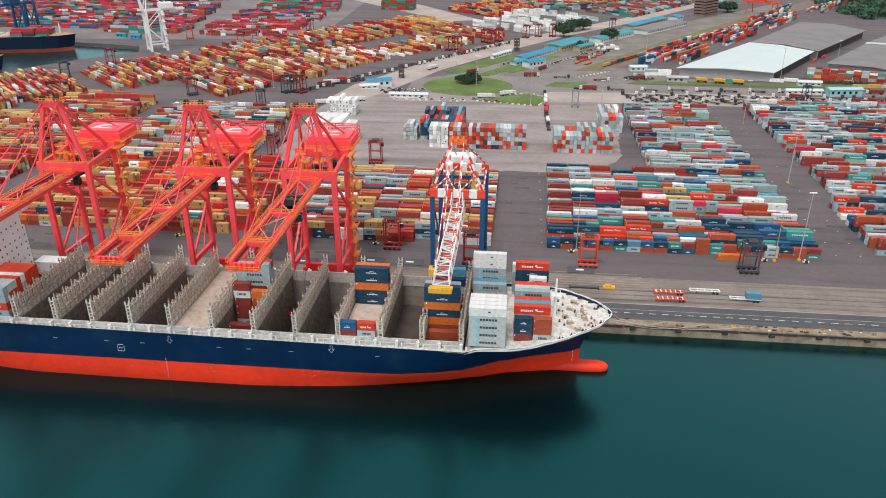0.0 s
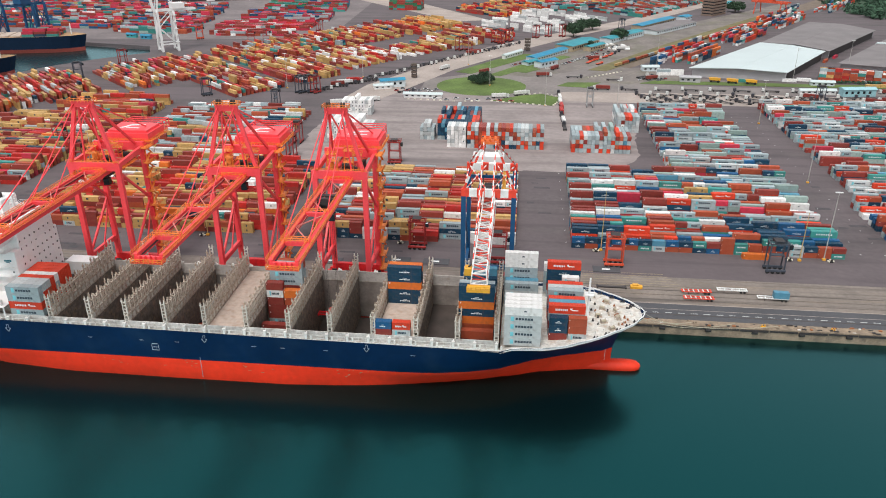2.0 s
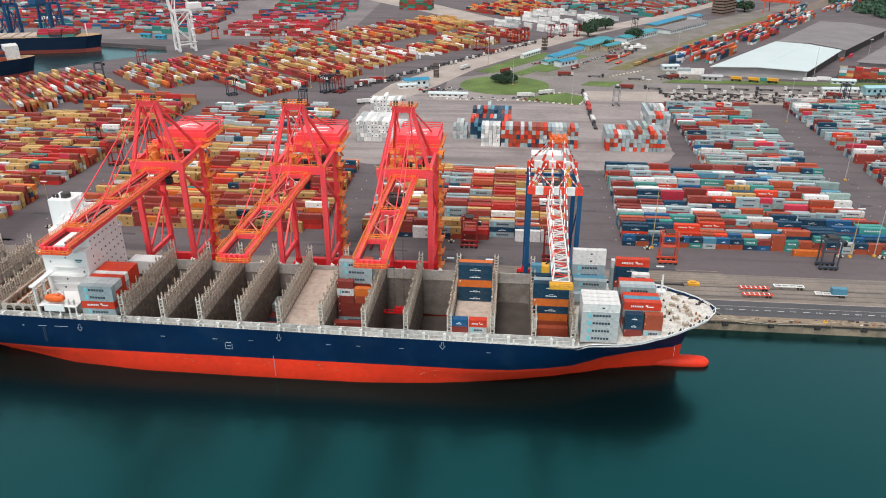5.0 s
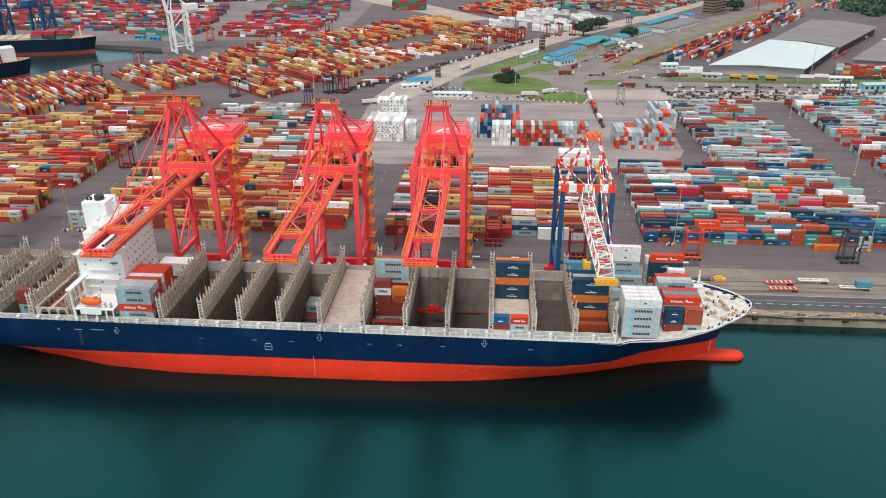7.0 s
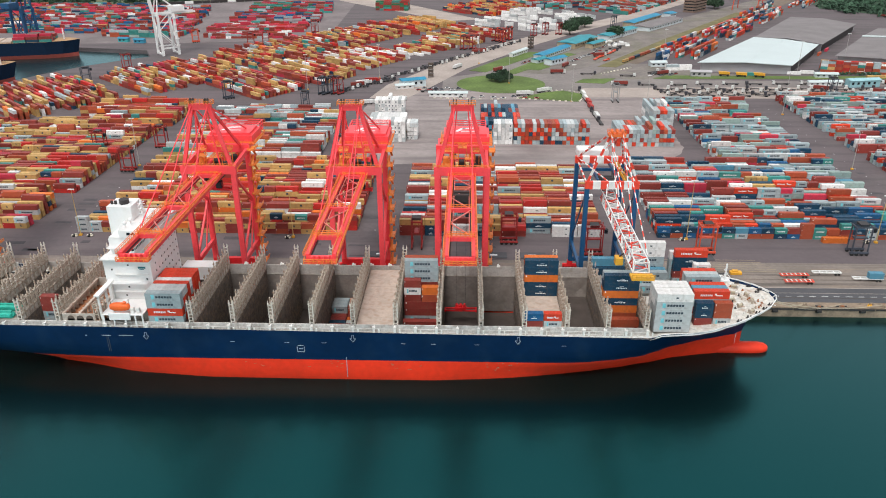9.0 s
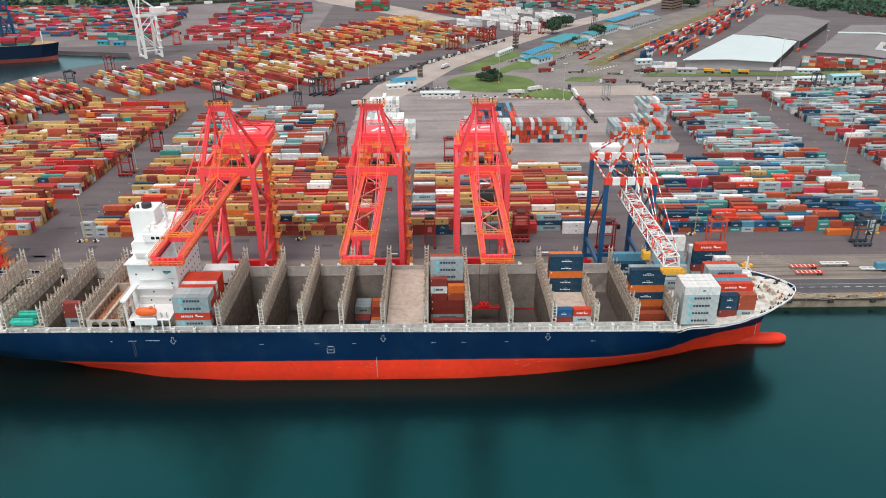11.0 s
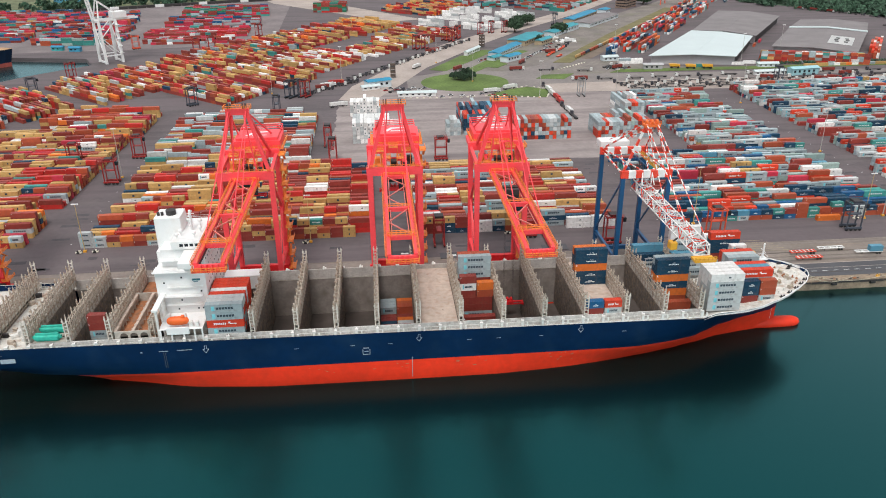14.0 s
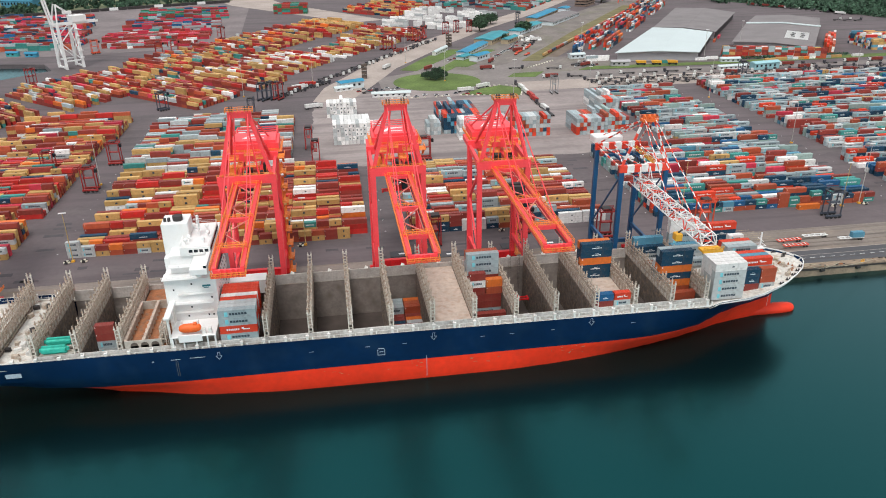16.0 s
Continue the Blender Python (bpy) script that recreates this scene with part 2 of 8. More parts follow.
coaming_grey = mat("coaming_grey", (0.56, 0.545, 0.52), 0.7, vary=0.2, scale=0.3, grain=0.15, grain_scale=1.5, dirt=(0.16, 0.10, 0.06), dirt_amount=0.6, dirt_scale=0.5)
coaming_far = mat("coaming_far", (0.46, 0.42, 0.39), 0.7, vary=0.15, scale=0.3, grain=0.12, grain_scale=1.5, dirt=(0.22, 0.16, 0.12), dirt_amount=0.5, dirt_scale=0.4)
post_white = mat("post_white", (0.80, 0.79, 0.76), 0.55, vary=0.1, scale=0.6, dirt=(0.40, 0.26, 0.15), dirt_amount=0.5, dirt_scale=0.8)
deck_stained = mat("deck_stained", (0.60, 0.575, 0.53), 0.75, vary=0.16, scale=0.3, grain=0.14, grain_scale=1.2, dirt=(0.33, 0.20, 0.11), dirt_amount=0.75, dirt_scale=0.35)
rust_brown = mat("rust_brown", (0.34, 0.13, 0.055), 0.9, vary=0.3, scale=0.4, grain=0.2, grain_scale=2, dirt=(0.20, 0.15, 0.11), dirt_amount=0.8, dirt_scale=0.5)
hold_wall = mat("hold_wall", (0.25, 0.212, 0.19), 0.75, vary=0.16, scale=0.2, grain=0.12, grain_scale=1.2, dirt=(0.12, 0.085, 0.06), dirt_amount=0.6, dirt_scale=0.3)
# hold floors: the deep hold's shade is put into this near-black tone
hold_bottom_shade = mat("hold_bottom_shade", (0.075, 0.058, 0.05), 0.85, vary=0.2, scale=0.2)

# ---- mesh helpers ----
def quadbox(bm, x0, x1, y0, y1, z0, z1, mi=0):
    v = [bm.verts.new(p) for p in ((x0, y0, z0), (x1, y0, z0), (x1, y1, z0), (x0, y1, z0), (x0, y0, z1), (x1, y0, z1), (x1, y1, z1), (x0, y1, z1))]
    for f in ((3, 2, 1, 0), (4, 5, 6, 7), (0, 1, 5, 4), (1, 2, 6, 5), (2, 3, 7, 6), (3, 0, 4, 7)):
        bm.faces.new([v[i] for i in f]).material_index = mi
    return v

def beam(bm, p, q, w, h, mi=0):
    """A straight box member from p to q, w wide and h high."""
    p, q = Vector(p), Vector(q)
    d = (q - p).normalized()
    up = Vector((0, 0, 1)) if abs(d.z) < 0.95 else Vector((0, 1, 0))
    s = d.cross(up).normalized() * w / 2
    u = s.cross(d).normalized() * h / 2
    v = [bm.verts.new(c + i * s + j * u) for c in (p, q) for i, j in ((-1, -1), (1, -1), (1, 1), (-1, 1))]
    for f in ((0, 1, 2, 3), (7, 6, 5, 4), (0, 4, 5, 1), (1, 5, 6, 2), (2, 6, 7, 3), (3, 7, 4, 0)):
        bm.faces.new([v[i] for i in f]).material_index = mi

def tube(bm, p, q, r, n=8, r2=None, mi=0, caps=True):
    p, q = Vector(p), Vector(q)
    d = (q - p).normalized()
    s = d.orthogonal().normalized()
    u = d.cross(s)
    r2 = r if r2 is None else r2
    A = [bm.verts.new(p + r * (math.cos(2 * math.pi * i / n) * s + math.sin(2 * math.pi * i / n) * u)) for i in range(n)]
    B = [bm.verts.new(q + r2 * (math.cos(2 * math.pi * i / n) * s + math.sin(2 * math.pi * i / n) * u)) for i in range(n)]
    for i in range(n):
        bm.faces.new((A[i], A[(i + 1) % n], B[(i + 1) % n], B[i])).material_index = mi
    if caps:
        bm.faces.new(A[::-1]).material_index = mi
        bm.faces.new(B).material_index = mi

def mesh_of(name, bm, mats):
    bmesh.ops.recalc_face_normals(bm, faces=bm.faces)
    me = bpy.data.meshes.new(name)
    bm.to_mesh(me)
    bm.free()
    for m in (mats if isinstance(mats, (list, tuple)) else [mats]):
        me.materials.append(m)
    return me

def part(name, bm, mats, parent=None, label=""):
    ob = new(name, mesh_of(name, bm, mats))
    ob.parent = parent
    if label:
        ob["label"] = label
    return ob

def thing(name, at=(0, 0, 0), rz=0.0, label="", category="", group="", kind=""):
    ob = new(name)
    ob.matrix_basis = pose(*at, 0, 0, rz)
    return tagged(ob, label, category, group, kind)

def slab(name, pts, z0, z1, m, label, category="ground", kind="structure"):
    bm = bmesh.new()
    lo = [bm.verts.new((x, y, z0)) for x, y in pts]
    hi = [bm.verts.new((x, y, z1)) for x, y in pts]
    bm.faces.new(hi)
    k = len(pts)
    for i in range(k):
        bm.faces.new((lo[i], lo[(i + 1) % k], hi[(i + 1) % k], hi[i]))
    ob = new(name, mesh_of(name, bm, m))
    return tagged(ob, label, category, "", kind)

# ---- the setting ----
WATER = -4.4
bm = bmesh.new()
v = [bm.verts.new(p) for p in ((-4000, -2500, WATER), (4000, -2500, WATER), (4000, 3000, WATER), (-4000, 3000, WATER))]
bm.faces.new(v)
tagged(new("water", mesh_of("water", bm, water_mat)), "calm dark teal harbour water", "water", "", "structure")

QUAY_Y = 258.0
slab("ground", [(3500, QUAY_Y + 3), (3500, 4500), (-4000, 4500), (-4000, 560), (-760, 775), (-530, 848), (-436, 829), (-418, 792), (-437, 773), (-464, 741), (-486, 705), (-500, 668), (-506, 636), (-570, 520), (-760, 330), (-760, QUAY_Y + 3)],
     -9, 0, asphalt, "worn grey-purple asphalt container yard")
slab("quay_edge", [(3500, QUAY_Y), (3500, 262.2), (-760, 262.2), (-760, QUAY_Y)], -9, 0.03, quay_stone, "weathered stone quay edge with bollards", "quay")
slab("road", [(3500, 262.2), (3500, 275.0), (-760, 275.0), (-760, 262.2)], -0.5, 0.05, road_tar, "dark tarmac quay road with dashed lines", "road")
slab("pavement_apron", [(3500, 275.0), (3500, 299.0), (-760, 299.0), (-760, 275.0)], -0.5, 0.03, concrete, "stained pale concrete crane apron", "pavement")
rw = random.Random(4)
def worn_edge(pts, step=5.0, sway=1.4):
    """A polygon's outline broken into short uneven pieces, as worn paving ends."""
    out = []
    for (xa, ya), (xb, yb) in zip(pts, pts[1:] + pts[:1]):
        n_ = max(1, int(math.hypot(xb - xa, yb - ya) / step))
        for i in range(n_):
            f = i / n_
            out.append((xa + (xb - xa) * f + rw.uniform(-sway, sway), ya + (yb - ya) * f + rw.uniform(-sway, sway)))
    return out
slab("pavement_yard", worn_edge([(-128, 437), (14, 437), (52, 444), (66, 470), (77, 612), (60, 640), (-135, 640), (-160, 600), (-160, 445)]), -0.5, 0.02, pale_yard, "pale worn concrete yard floor", "pavement")
slab("pavement_truck_lane", [(25, 617), (900, 600), (1000, 655), (300, 652), (120, 660), (45, 664), (20, 650)], -0.5, 0.03, sand_road, "pale dusty truck holding lane", "pavement")
slab("road_entry", [(-160, 610), (-130, 606), (-105, 665), (-78, 735), (-40, 800), (0, 870), (60, 960), (160, 1090), (420, 1480), (395, 1490), (130, 1100), (10, 945), (-50, 865), (-92, 790), (-122, 720), (-150, 660)], -0.5, 0.06, sand_road, "pale pinkish entry road", "road")
slab("road_back", [(-105, 1060), (-60, 1075), (-210, 1300), (-310, 1600), (-420, 1600), (-290, 1290)], -0.5, 0.04, sand_road, "pale dusty back road", "road")
slab("pavement_far", [(-1500, 880), (-520, 872), (-400, 878), (-262, 905), (-250, 985), (-262, 1300), (-420, 1330), (-1500, 1300)], -0.5, 0.035, mat("far_yard", (0.185, 0.155, 0.155), 0.9, vary=0.2, scale=0.02, grain=0.12, grain_scale=0.2, dirt=(0.10, 0.085, 0.085), dirt_amount=0.6, dirt_scale=0.03), "worn grey-purple concrete of the far container yard", "pavement")
gate_grey = mat("gate_tarmac", (0.20, 0.175, 0.165), 0.9, vary=0.15, scale=0.03, grain=0.12, grain_scale=0.3)
slab("pavement_gate", [(-100, 664), (20, 655), (130, 700), (240, 690), (140, 722), (135, 760), (90, 760), (230, 990), (420, 1290), (395, 1300), (150, 1000), (0, 800), (-60, 720)], -0.5, 0.025, mat("gate_ground", (0.185, 0.16, 0.145), 0.9, vary=0.22, scale=0.05, grain=0.15, grain_scale=0.3, dirt=(0.14, 0.15, 0.07), dirt_amount=0.5, dirt_scale=0.04), "worn grey-brown ground round the gate", "pavement")
slab("road_ring", [(-100, 640), (0, 622), (25, 650), (300, 662), (1000, 668), (1000, 682), (300, 678), (35, 690), (60, 740), (170, 900), (160, 906), (35, 735), (-5, 708), (-40, 718), (-10, 770), (40, 850), (30, 856), (-30, 770), (-65, 712), (-100, 690)], -0.5, 0.05, gate_grey, "grey tarmac roundabout road", "road")
slab("rail_bed", [(74, 768), (95, 760), (250, 985), (450, 1280), (1000, 2080), (975, 2090), (425, 1295), (228, 1000)], -0.5, 0.07, mat("rail_ballast", (0.17, 0.13, 0.10), 0.95, vary=0.2, scale=0.1), "brown ballast railway bed", "railway")

# dashed lines on the quay road
bm = bmesh.new()
for i in range(160):
    x = -330 + i * 5.0
    quadbox(bm, x, x + 2.6, 267.2, 267.45, 0.05, 0.062)
part_lines = new("road_markings", mesh_of("road_markings", bm, paint_white))
tagged(part_lines, "white dashed lane line on tarmac", "road marking", "", "structure")
bm = bmesh.new()
quadbox(bm, -340, 900, 270.0, 270.25, 0.05, 0.062)
quadbox(bm, -340, 900, 274.7, 275.1, 0.05, 0.07)
tagged(new("road_line", mesh_of("road_line", bm, sand_road)), "pale worn edge line on tarmac", "road marking", "", "structure")
# crane rails and apron joints
bm = bmesh.new()
for y in (266.0, 286.6):
    quadbox(bm, -500, 900, y - 0.18, y + 0.18, 0.02, 0.09)
for y in (278.2, 282.5):
    quadbox(bm, -500, 900, y - 0.2, y + 0.2, 0.02, 0.04)
bmx = bmesh.new()
for k in range(6):
    quadbox(bmx, 14 - k * 0.6, 62 - k * 1.5, 290 + k * 2.3, 290.25 + k * 2.3, 0.0, 0.045)
tagged(new("lane_lines", mesh_of("lane_lines", bmx, mat("tan_line", (0.34, 0.27, 0.17), 0.8))), "worn tan lane lines on the apron", "ground marking", "", "structure")
tagged(new("crane_rails", mesh_of("crane_rails", bm, mat("rail_steel", (0.10, 0.08, 0.07), 0.5, 0.6))), "dark steel crane rails set in concrete", "rail", "", "structure")

# ---- grass ----
laid = []
def patch(name, pts, label, m=grass_mat, z=0.18):
    laid.append(name)
    z += 0.012 * len(laid)
    return slab(name, pts, -0.4, z, m, label, "grass")
patch("grass_roundabout", [(-47.5 + 40 * math.cos(i * math.pi / 24), 666 + 37 * math.sin(i * math.pi / 24)) for i in range(48)], "round green grass traffic island")
patch("grass_strip", [(-76, 724), (-60, 716), (-22, 775), (5, 820), (-8, 826), (-38, 792)], "long mown green grass verge")
patch("grass_strip", [(-44, 712), (-32, 708), (8, 770), (40, 812), (32, 820), (-8, 775)], "narrow green grass verge beside road")
patch("grass_corner", [(-36, 612), (14, 600), (22, 626), (6, 640), (-12, 632)], "triangular green grass corner")
patch("grass_corner", [(-26, 734), (-8, 726), (6, 744), (-2, 756), (-14, 752)], "small grass patch beside gate buildings")
patch("grass_corner", [(20, 672), (46, 668), (60, 690), (30, 688)], "small worn grass corner beside road")
patch("grass_verge", [(52, 745), (70, 742), (175, 905), (330, 1140), (318, 1148), (160, 915)], "dry grass verge along railway", mat("dry_grass", (0.16, 0.14, 0.06), 0.95, vary=0.25, scale=0.08))
patch("grass_verge", [(95, 690), (250, 690), (400, 694), (520, 700), (520, 712), (390, 708), (250, 702), (110, 704)], "dry green verge below warehouses")
patch("grass_far", [(462, 1200), (500, 1150), (560, 1056), (608, 954), (700, 780), (1500, 700), (1500, 2600), (700, 2600), (520, 1500)], "green wooded ground beyond the port", mat("wood_floor", (0.035, 0.07, 0.038), 0.95, vary=0.3, scale=0.03, grain=0.2, grain_scale=0.2))
patch("grass_far", [(-1600, 1210), (-900, 1215), (-630, 1232), (-300, 1356), (-280, 1420), (-380, 1700), (-1600, 1700)], "dull green scrub beyond the far port", mat("scrub", (0.12, 0.135, 0.07), 0.95, vary=0.35, scale=0.03, grain=0.3, grain_scale=0.1))

# ---- containers in the yards ----
W = 2.44
def mix(**kw):
    ks, ws = list(kw), list(kw.values())
    return lambda r: r.choices(ks, ws)[0]
WARM = mix(tan=30, maroon=30, red=9, crimson=3, rust=13, orange=2, navy=3, white=4, teal=2, grey=3, silver=2)
COOL = mix(grey=27, silver=7, white=7, sage=9, navy=11, rust=7, maroon=17, crimson=3, scarlet=5, teal=4, blue=3, sky=2, tan=1)
FARMIX = mix(maroon=28, crimson=20, rust=10, tan=2, grey=10, navy=9, teal=9, blue=6, white=3, sage=3)
CHILLED = mix(white=72, silver=28)
ENDS = mix(silver=16, scarlet=12, rust=6, navy=5, sky=3, grey=40, sage=12, maroon=6)
ENDS_RED = mix(silver=14, scarlet=24, rust=20, navy=7, grey=28, maroon=7)

def yard(seed, origin, angle, length, depth, pitch, palette, low, high, fill=0.93, slot=12.5, slant=90.0, short_share=0.2, ragged=1, level=False):
    """Slots of stacked containers in a field: rows run along the field's own x axis, and step back along slant."""
    r = random.Random(seed)
    ca, sa = math.cos(radians(angle)), math.sin(radians(angle))
    ce, se = math.cos(radians(slant + (angle if slant == 90.0 else 0))), math.sin(radians(slant + (angle if slant == 90.0 else 0)))
    out = []
    rows, cols = int(depth / pitch), int(length / slot)
    for j in range(rows):
        lean = r.uniform(low, high)
        skip_l, skip_r = (r.choice((0, 0, 0, 0, 1)), r.choice((0, 0, 0, 0, 1))) if ragged else (0, 0)
        palette(r)
        run = None
        for i in range(cols):
            if i < skip_l or i >= cols - skip_r or r.random() > fill:
                continue
            n = max(1, min(5, round(lean + r.uniform(-0.55, 0.55))))
            short = r.random() < short_share
            z = 0.0
            if run is None or r.random() < 0.45:
                run = palette(r)
            for k in range(n):
                col = palette(r) if level or r.random() < 0.6 else run
                hh = 2.9 if level or r.random() < 0.4 else 2.6
                for s in ((-3.1, 3.1) if short else (0,)):
                    u, w_ = (i + 0.5) * slot + s + r.uniform(-0.08, 0.08), j * pitch + 1.3 + r.uniform(-0.06, 0.06)
                    out.append((origin[0] + ca * u + ce * w_, origin[1] + sa * u + se * w_, z, angle, 6.06 if short else 12.19, hh, palette(r) if short else col))
                z += hh
    return out

def marks_of(col, ln):
    """Plain shapes on a container's long side: (u0, u1, z0, z1, material), in shares of its length and height."""
    if col == "tan":
        return [(-0.05, 0.05, 0.34, 0.74, 0)]
    if col == "white" and ln > 7:
        return [(0.02, 0.09, 0.44, 0.62, 0)]
    if col in ("grey", "silver", "white"):
        return [(-0.33, -0.24, 0.22, 0.80, 2)] + [(-0.20 + i * 0.08, -0.136 + i * 0.08, 0.38, 0.66, 0) for i in range(6)]
    if col in ("navy", "blue"):
        return [(-0.15 + i * 0.045, -0.115 + i * 0.045, 0.30, 0.42, 1) for i in range(7)] + [(-0.05, 0.07, 0.54, 0.58, 1)]
    if col == "teal":
        return [(-0.3 + i * 0.09, -0.24 + i * 0.09, 0.36, 0.6, 1) for i in range(7)]
    if col == "scarlet":
        return [(-0.32 + i * 0.05, -0.285 + i * 0.05, 0.36, 0.6, 1) for i in range(7)] + [(0.08, 0.14, 0.5, 0.72, 1), (0.12, 0.3, 0.4, 0.52, 1)]
    if col in ("maroon", "rust", "red", "orange"):
        return [(-0.46, -0.43, 0.7, 0.88, 1)]
    return []
MARKS = [MARK_DARK, MARK_PALE, MARK_AQUA]

def container_faces(verts, faces, mis, c, marked):
    x, y, z, ang, ln, hh, col = c
    ca, sa = math.cos(radians(ang)), math.sin(radians(ang))
    b = len(verts)
    wd, gap = (2.37, 0.15) if ang == 90 else (W, 0.03)
    for dz in (0, hh - gap):
        for dx, dy in ((-1, -1), (1, -1), (1, 1), (-1, 1)):
            u, w_ = dx * ln / 2, dy * wd / 2
            verts.append((x + ca * u - sa * w_, y + sa * u + ca * w_, z + dz))
    ci = PAINTS.index(col)
    for f in ((0, 1, 5, 4), (1, 2, 6, 5), (2, 3, 7, 6), (3, 0, 4, 7), (4, 5, 6, 7)):
        faces.append([b + i for i in f])
        mis.append(ci)
    if ang == 90 and col == "white" and (int(x * 7) + int(z)) % 3 == 0:
        b2 = len(verts)
        for u, zz in ((-0.7, 0.25), (0.1, 0.25), (0.1, 0.6), (-0.7, 0.6)):
            verts.append((x + u, y - ln / 2 - 0.03, z + zz * hh))
        faces.append([b2, b2 + 1, b2 + 2, b2 + 3]); mis.append(len(PAINTS))
    if marked and ang == 0:
        for u0, u1, z0, z1, m_ in marks_of(col, ln):
            b2 = len(verts)
            for u, zz in ((u0, z0), (u1, z0), (u1, z1), (u0, z1)):
                verts.append((x + u * ln, y - W / 2 - 0.03, z + zz * hh))
            faces.append([b2, b2 + 1, b2 + 2, b2 + 3]); mis.append(len(PAINTS) + m_)

def container_field(name, items, label, marked=False):
    verts, faces, mis = [], [], []
    for c in items:
        container_faces(verts, faces, mis, c, marked)
    me = bpy.data.meshes.new(name)
    me.from_pydata(verts, [], faces)
    for k in PAINTS:
        me.materials.append(CM[k])
    for m in MARKS:
        me.materials.append(m)
    me.polygons.foreach_set("material_index", mis)
    me.update()
    return tagged(new(name, me), label, "containers", "", "stuff")

# single containers: frame posts and rails proud of the panels, two door leaves, side marks
shells, leaves, sides = {}, {}, {}
def container(x, y, z, ang, ln, hh, col, label="", group="containers in the front rows", detail=True):
    key = (ln, hh, col)
    if key not in shells:
        bm = bmesh.new()
        a_, b_ = ln / 2, W / 2
        quadbox(bm, -a_, a_, -b_, b_, 0, hh)
        bm.faces.ensure_lookup_table()
        bm.normal_update()
        fs = [f for f in bm.faces if abs(f.normal.y) > 0.9 or abs(f.normal.x) > 0.9 or f.calc_center_median().z > hh - 0.01]
        bmesh.ops.inset_individual(bm, faces=fs, thickness=0.14, depth=-0.05)
        shells[key] = mesh_of("shipping_container", bm, CM[col])
    ob = new("shipping_container", shells[key])
    ob.matrix_basis = pose(x, y, z, 0, 0, ang)
    size = "short" if ln < 7 else "long"
    words = {"tan": "tan", "maroon": "maroon", "red": "red", "rust": "rust-brown", "orange": "orange", "navy": "navy-blue", "blue": "blue", "grey": "pale blue-grey", "silver": "silver-grey", "white": "white", "teal": "teal", "green": "green", "sky": "light blue", "scarlet": "bright orange-red", "crimson": "crimson", "sage": "grey-green"}
    tagged(ob, label or f"{size} {words[col]} corrugated steel shipping container stacked in the yard", "container", group)
    if detail:
        lk = (hh, col)
        if lk not in leaves:
            bm = bmesh.new()
            quadbox(bm, 0, 0.05, 0.02, 1.04, 0.16, hh - 0.14)
            for yy in (0.3, 0.78):
                quadbox(bm, 0.05, 0.09, yy - 0.025, yy + 0.025, 0.12, hh - 0.1)
            leaves[lk] = mesh_of("door", bm, CM[col])
        for sy in (0, -1.06):
            d = new("door", leaves[lk])
            d.parent, d.location = ob, (ln / 2 - 0.045, sy, 0)
        mk = marks_of(col, ln)
        if mk:
            if key not in sides:
                bm = bmesh.new()
                for u0, u1, z0, z1, m_ in mk:
                    for sy in (-1,):
                        y0_ = sy * (W / 2 - 0.035)
                        quadbox(bm, u0 * ln, u1 * ln, y0_ - 0.02, y0_ + 0.02, z0 * hh, z1 * hh, m_)
                sides[key] = mesh_of("side_marking", bm, MARKS)
            s = new("side_marking", sides[key])
            s.parent = ob
    return ob

FIELDS = []
def field(name, label, *args, **kw):
    FIELDS.append((name, label, yard(*args, **kw)))
cool_label = "stacked rows of grey, white, navy and rust shipping containers"
warm_label = "stacked rows of tan, maroon and red shipping containers"
far_label = "distant stacked rows of red and mixed coloured containers"
def named_row(label, x, y, *levels, step=6.25, ln=6.06):
    """One row of containers, level by level from the ground, each level a list of paints in order."""
    items = []
    for k, names in enumerate(levels):
        for i, col in enumerate(names.split()):
            if col != "none":
                items.append((x + ln / 2 + i * step, y, k * 2.6, 0, ln, 2.6, col))
    FIELDS.append(("container_block", label, items))
named_row(cool_label, 15.5, 327.3,
          "navy rust blue maroon rust teal silver rust rust navy blue rust teal rust rust rust silver rust rust teal",
          "blue navy navy blue blue navy sky blue navy teal maroon rust teal rust maroon navy silver navy rust maroon",
          "none none none none none none none none none none none rust none none teal none none none none none")
field("container_block", cool_label, 32, (15.5, 331), 0, 126, 24, 3.9, mix(navy=20, blue=12, teal=12, rust=18, scarlet=12, grey=14, maroon=10, white=4), 2.2, 3.2, 0.97, short_share=0.1, ragged=0)
field("container_block", cool_label, 1, (17, 354), 0, 126, 80, 3.9, COOL, 1.2, 3.0, ragged=0)
field("container_block", cool_label, 2, (80.0, 436), 0, 74, 160, 3.9, COOL, 1.2, 2.8)
field("container_block", cool_label, 3, (168, 330), 0, 262, 84, 3.9, mix(white=26, grey=22, silver=10, maroon=14, scarlet=6, rust=10, navy=10, blue=2), 1.3, 3.0)
field("container_block", cool_label, 4, (176, 418), 0, 262, 194, 3.9, COOL, 1.3, 3.0)
field("container_block", warm_label, 5, (-111, 326), 0, 109, 105, 3.9, mix(tan=26, maroon=26, rust=14, red=9, grey=13, white=6, navy=6), 1.2, 2.8, ragged=0)
named_row(warm_label, -272.5, 328.0,
          "silver silver tan rust maroon silver tan maroon tan maroon tan tan maroon maroon tan maroon rust maroon tan maroon tan",
          "silver silver maroon orange rust tan tan maroon orange tan maroon tan maroon tan maroon tan maroon tan rust maroon tan",
          "silver none none none none none none maroon none none none none tan maroon none none none none none none none")
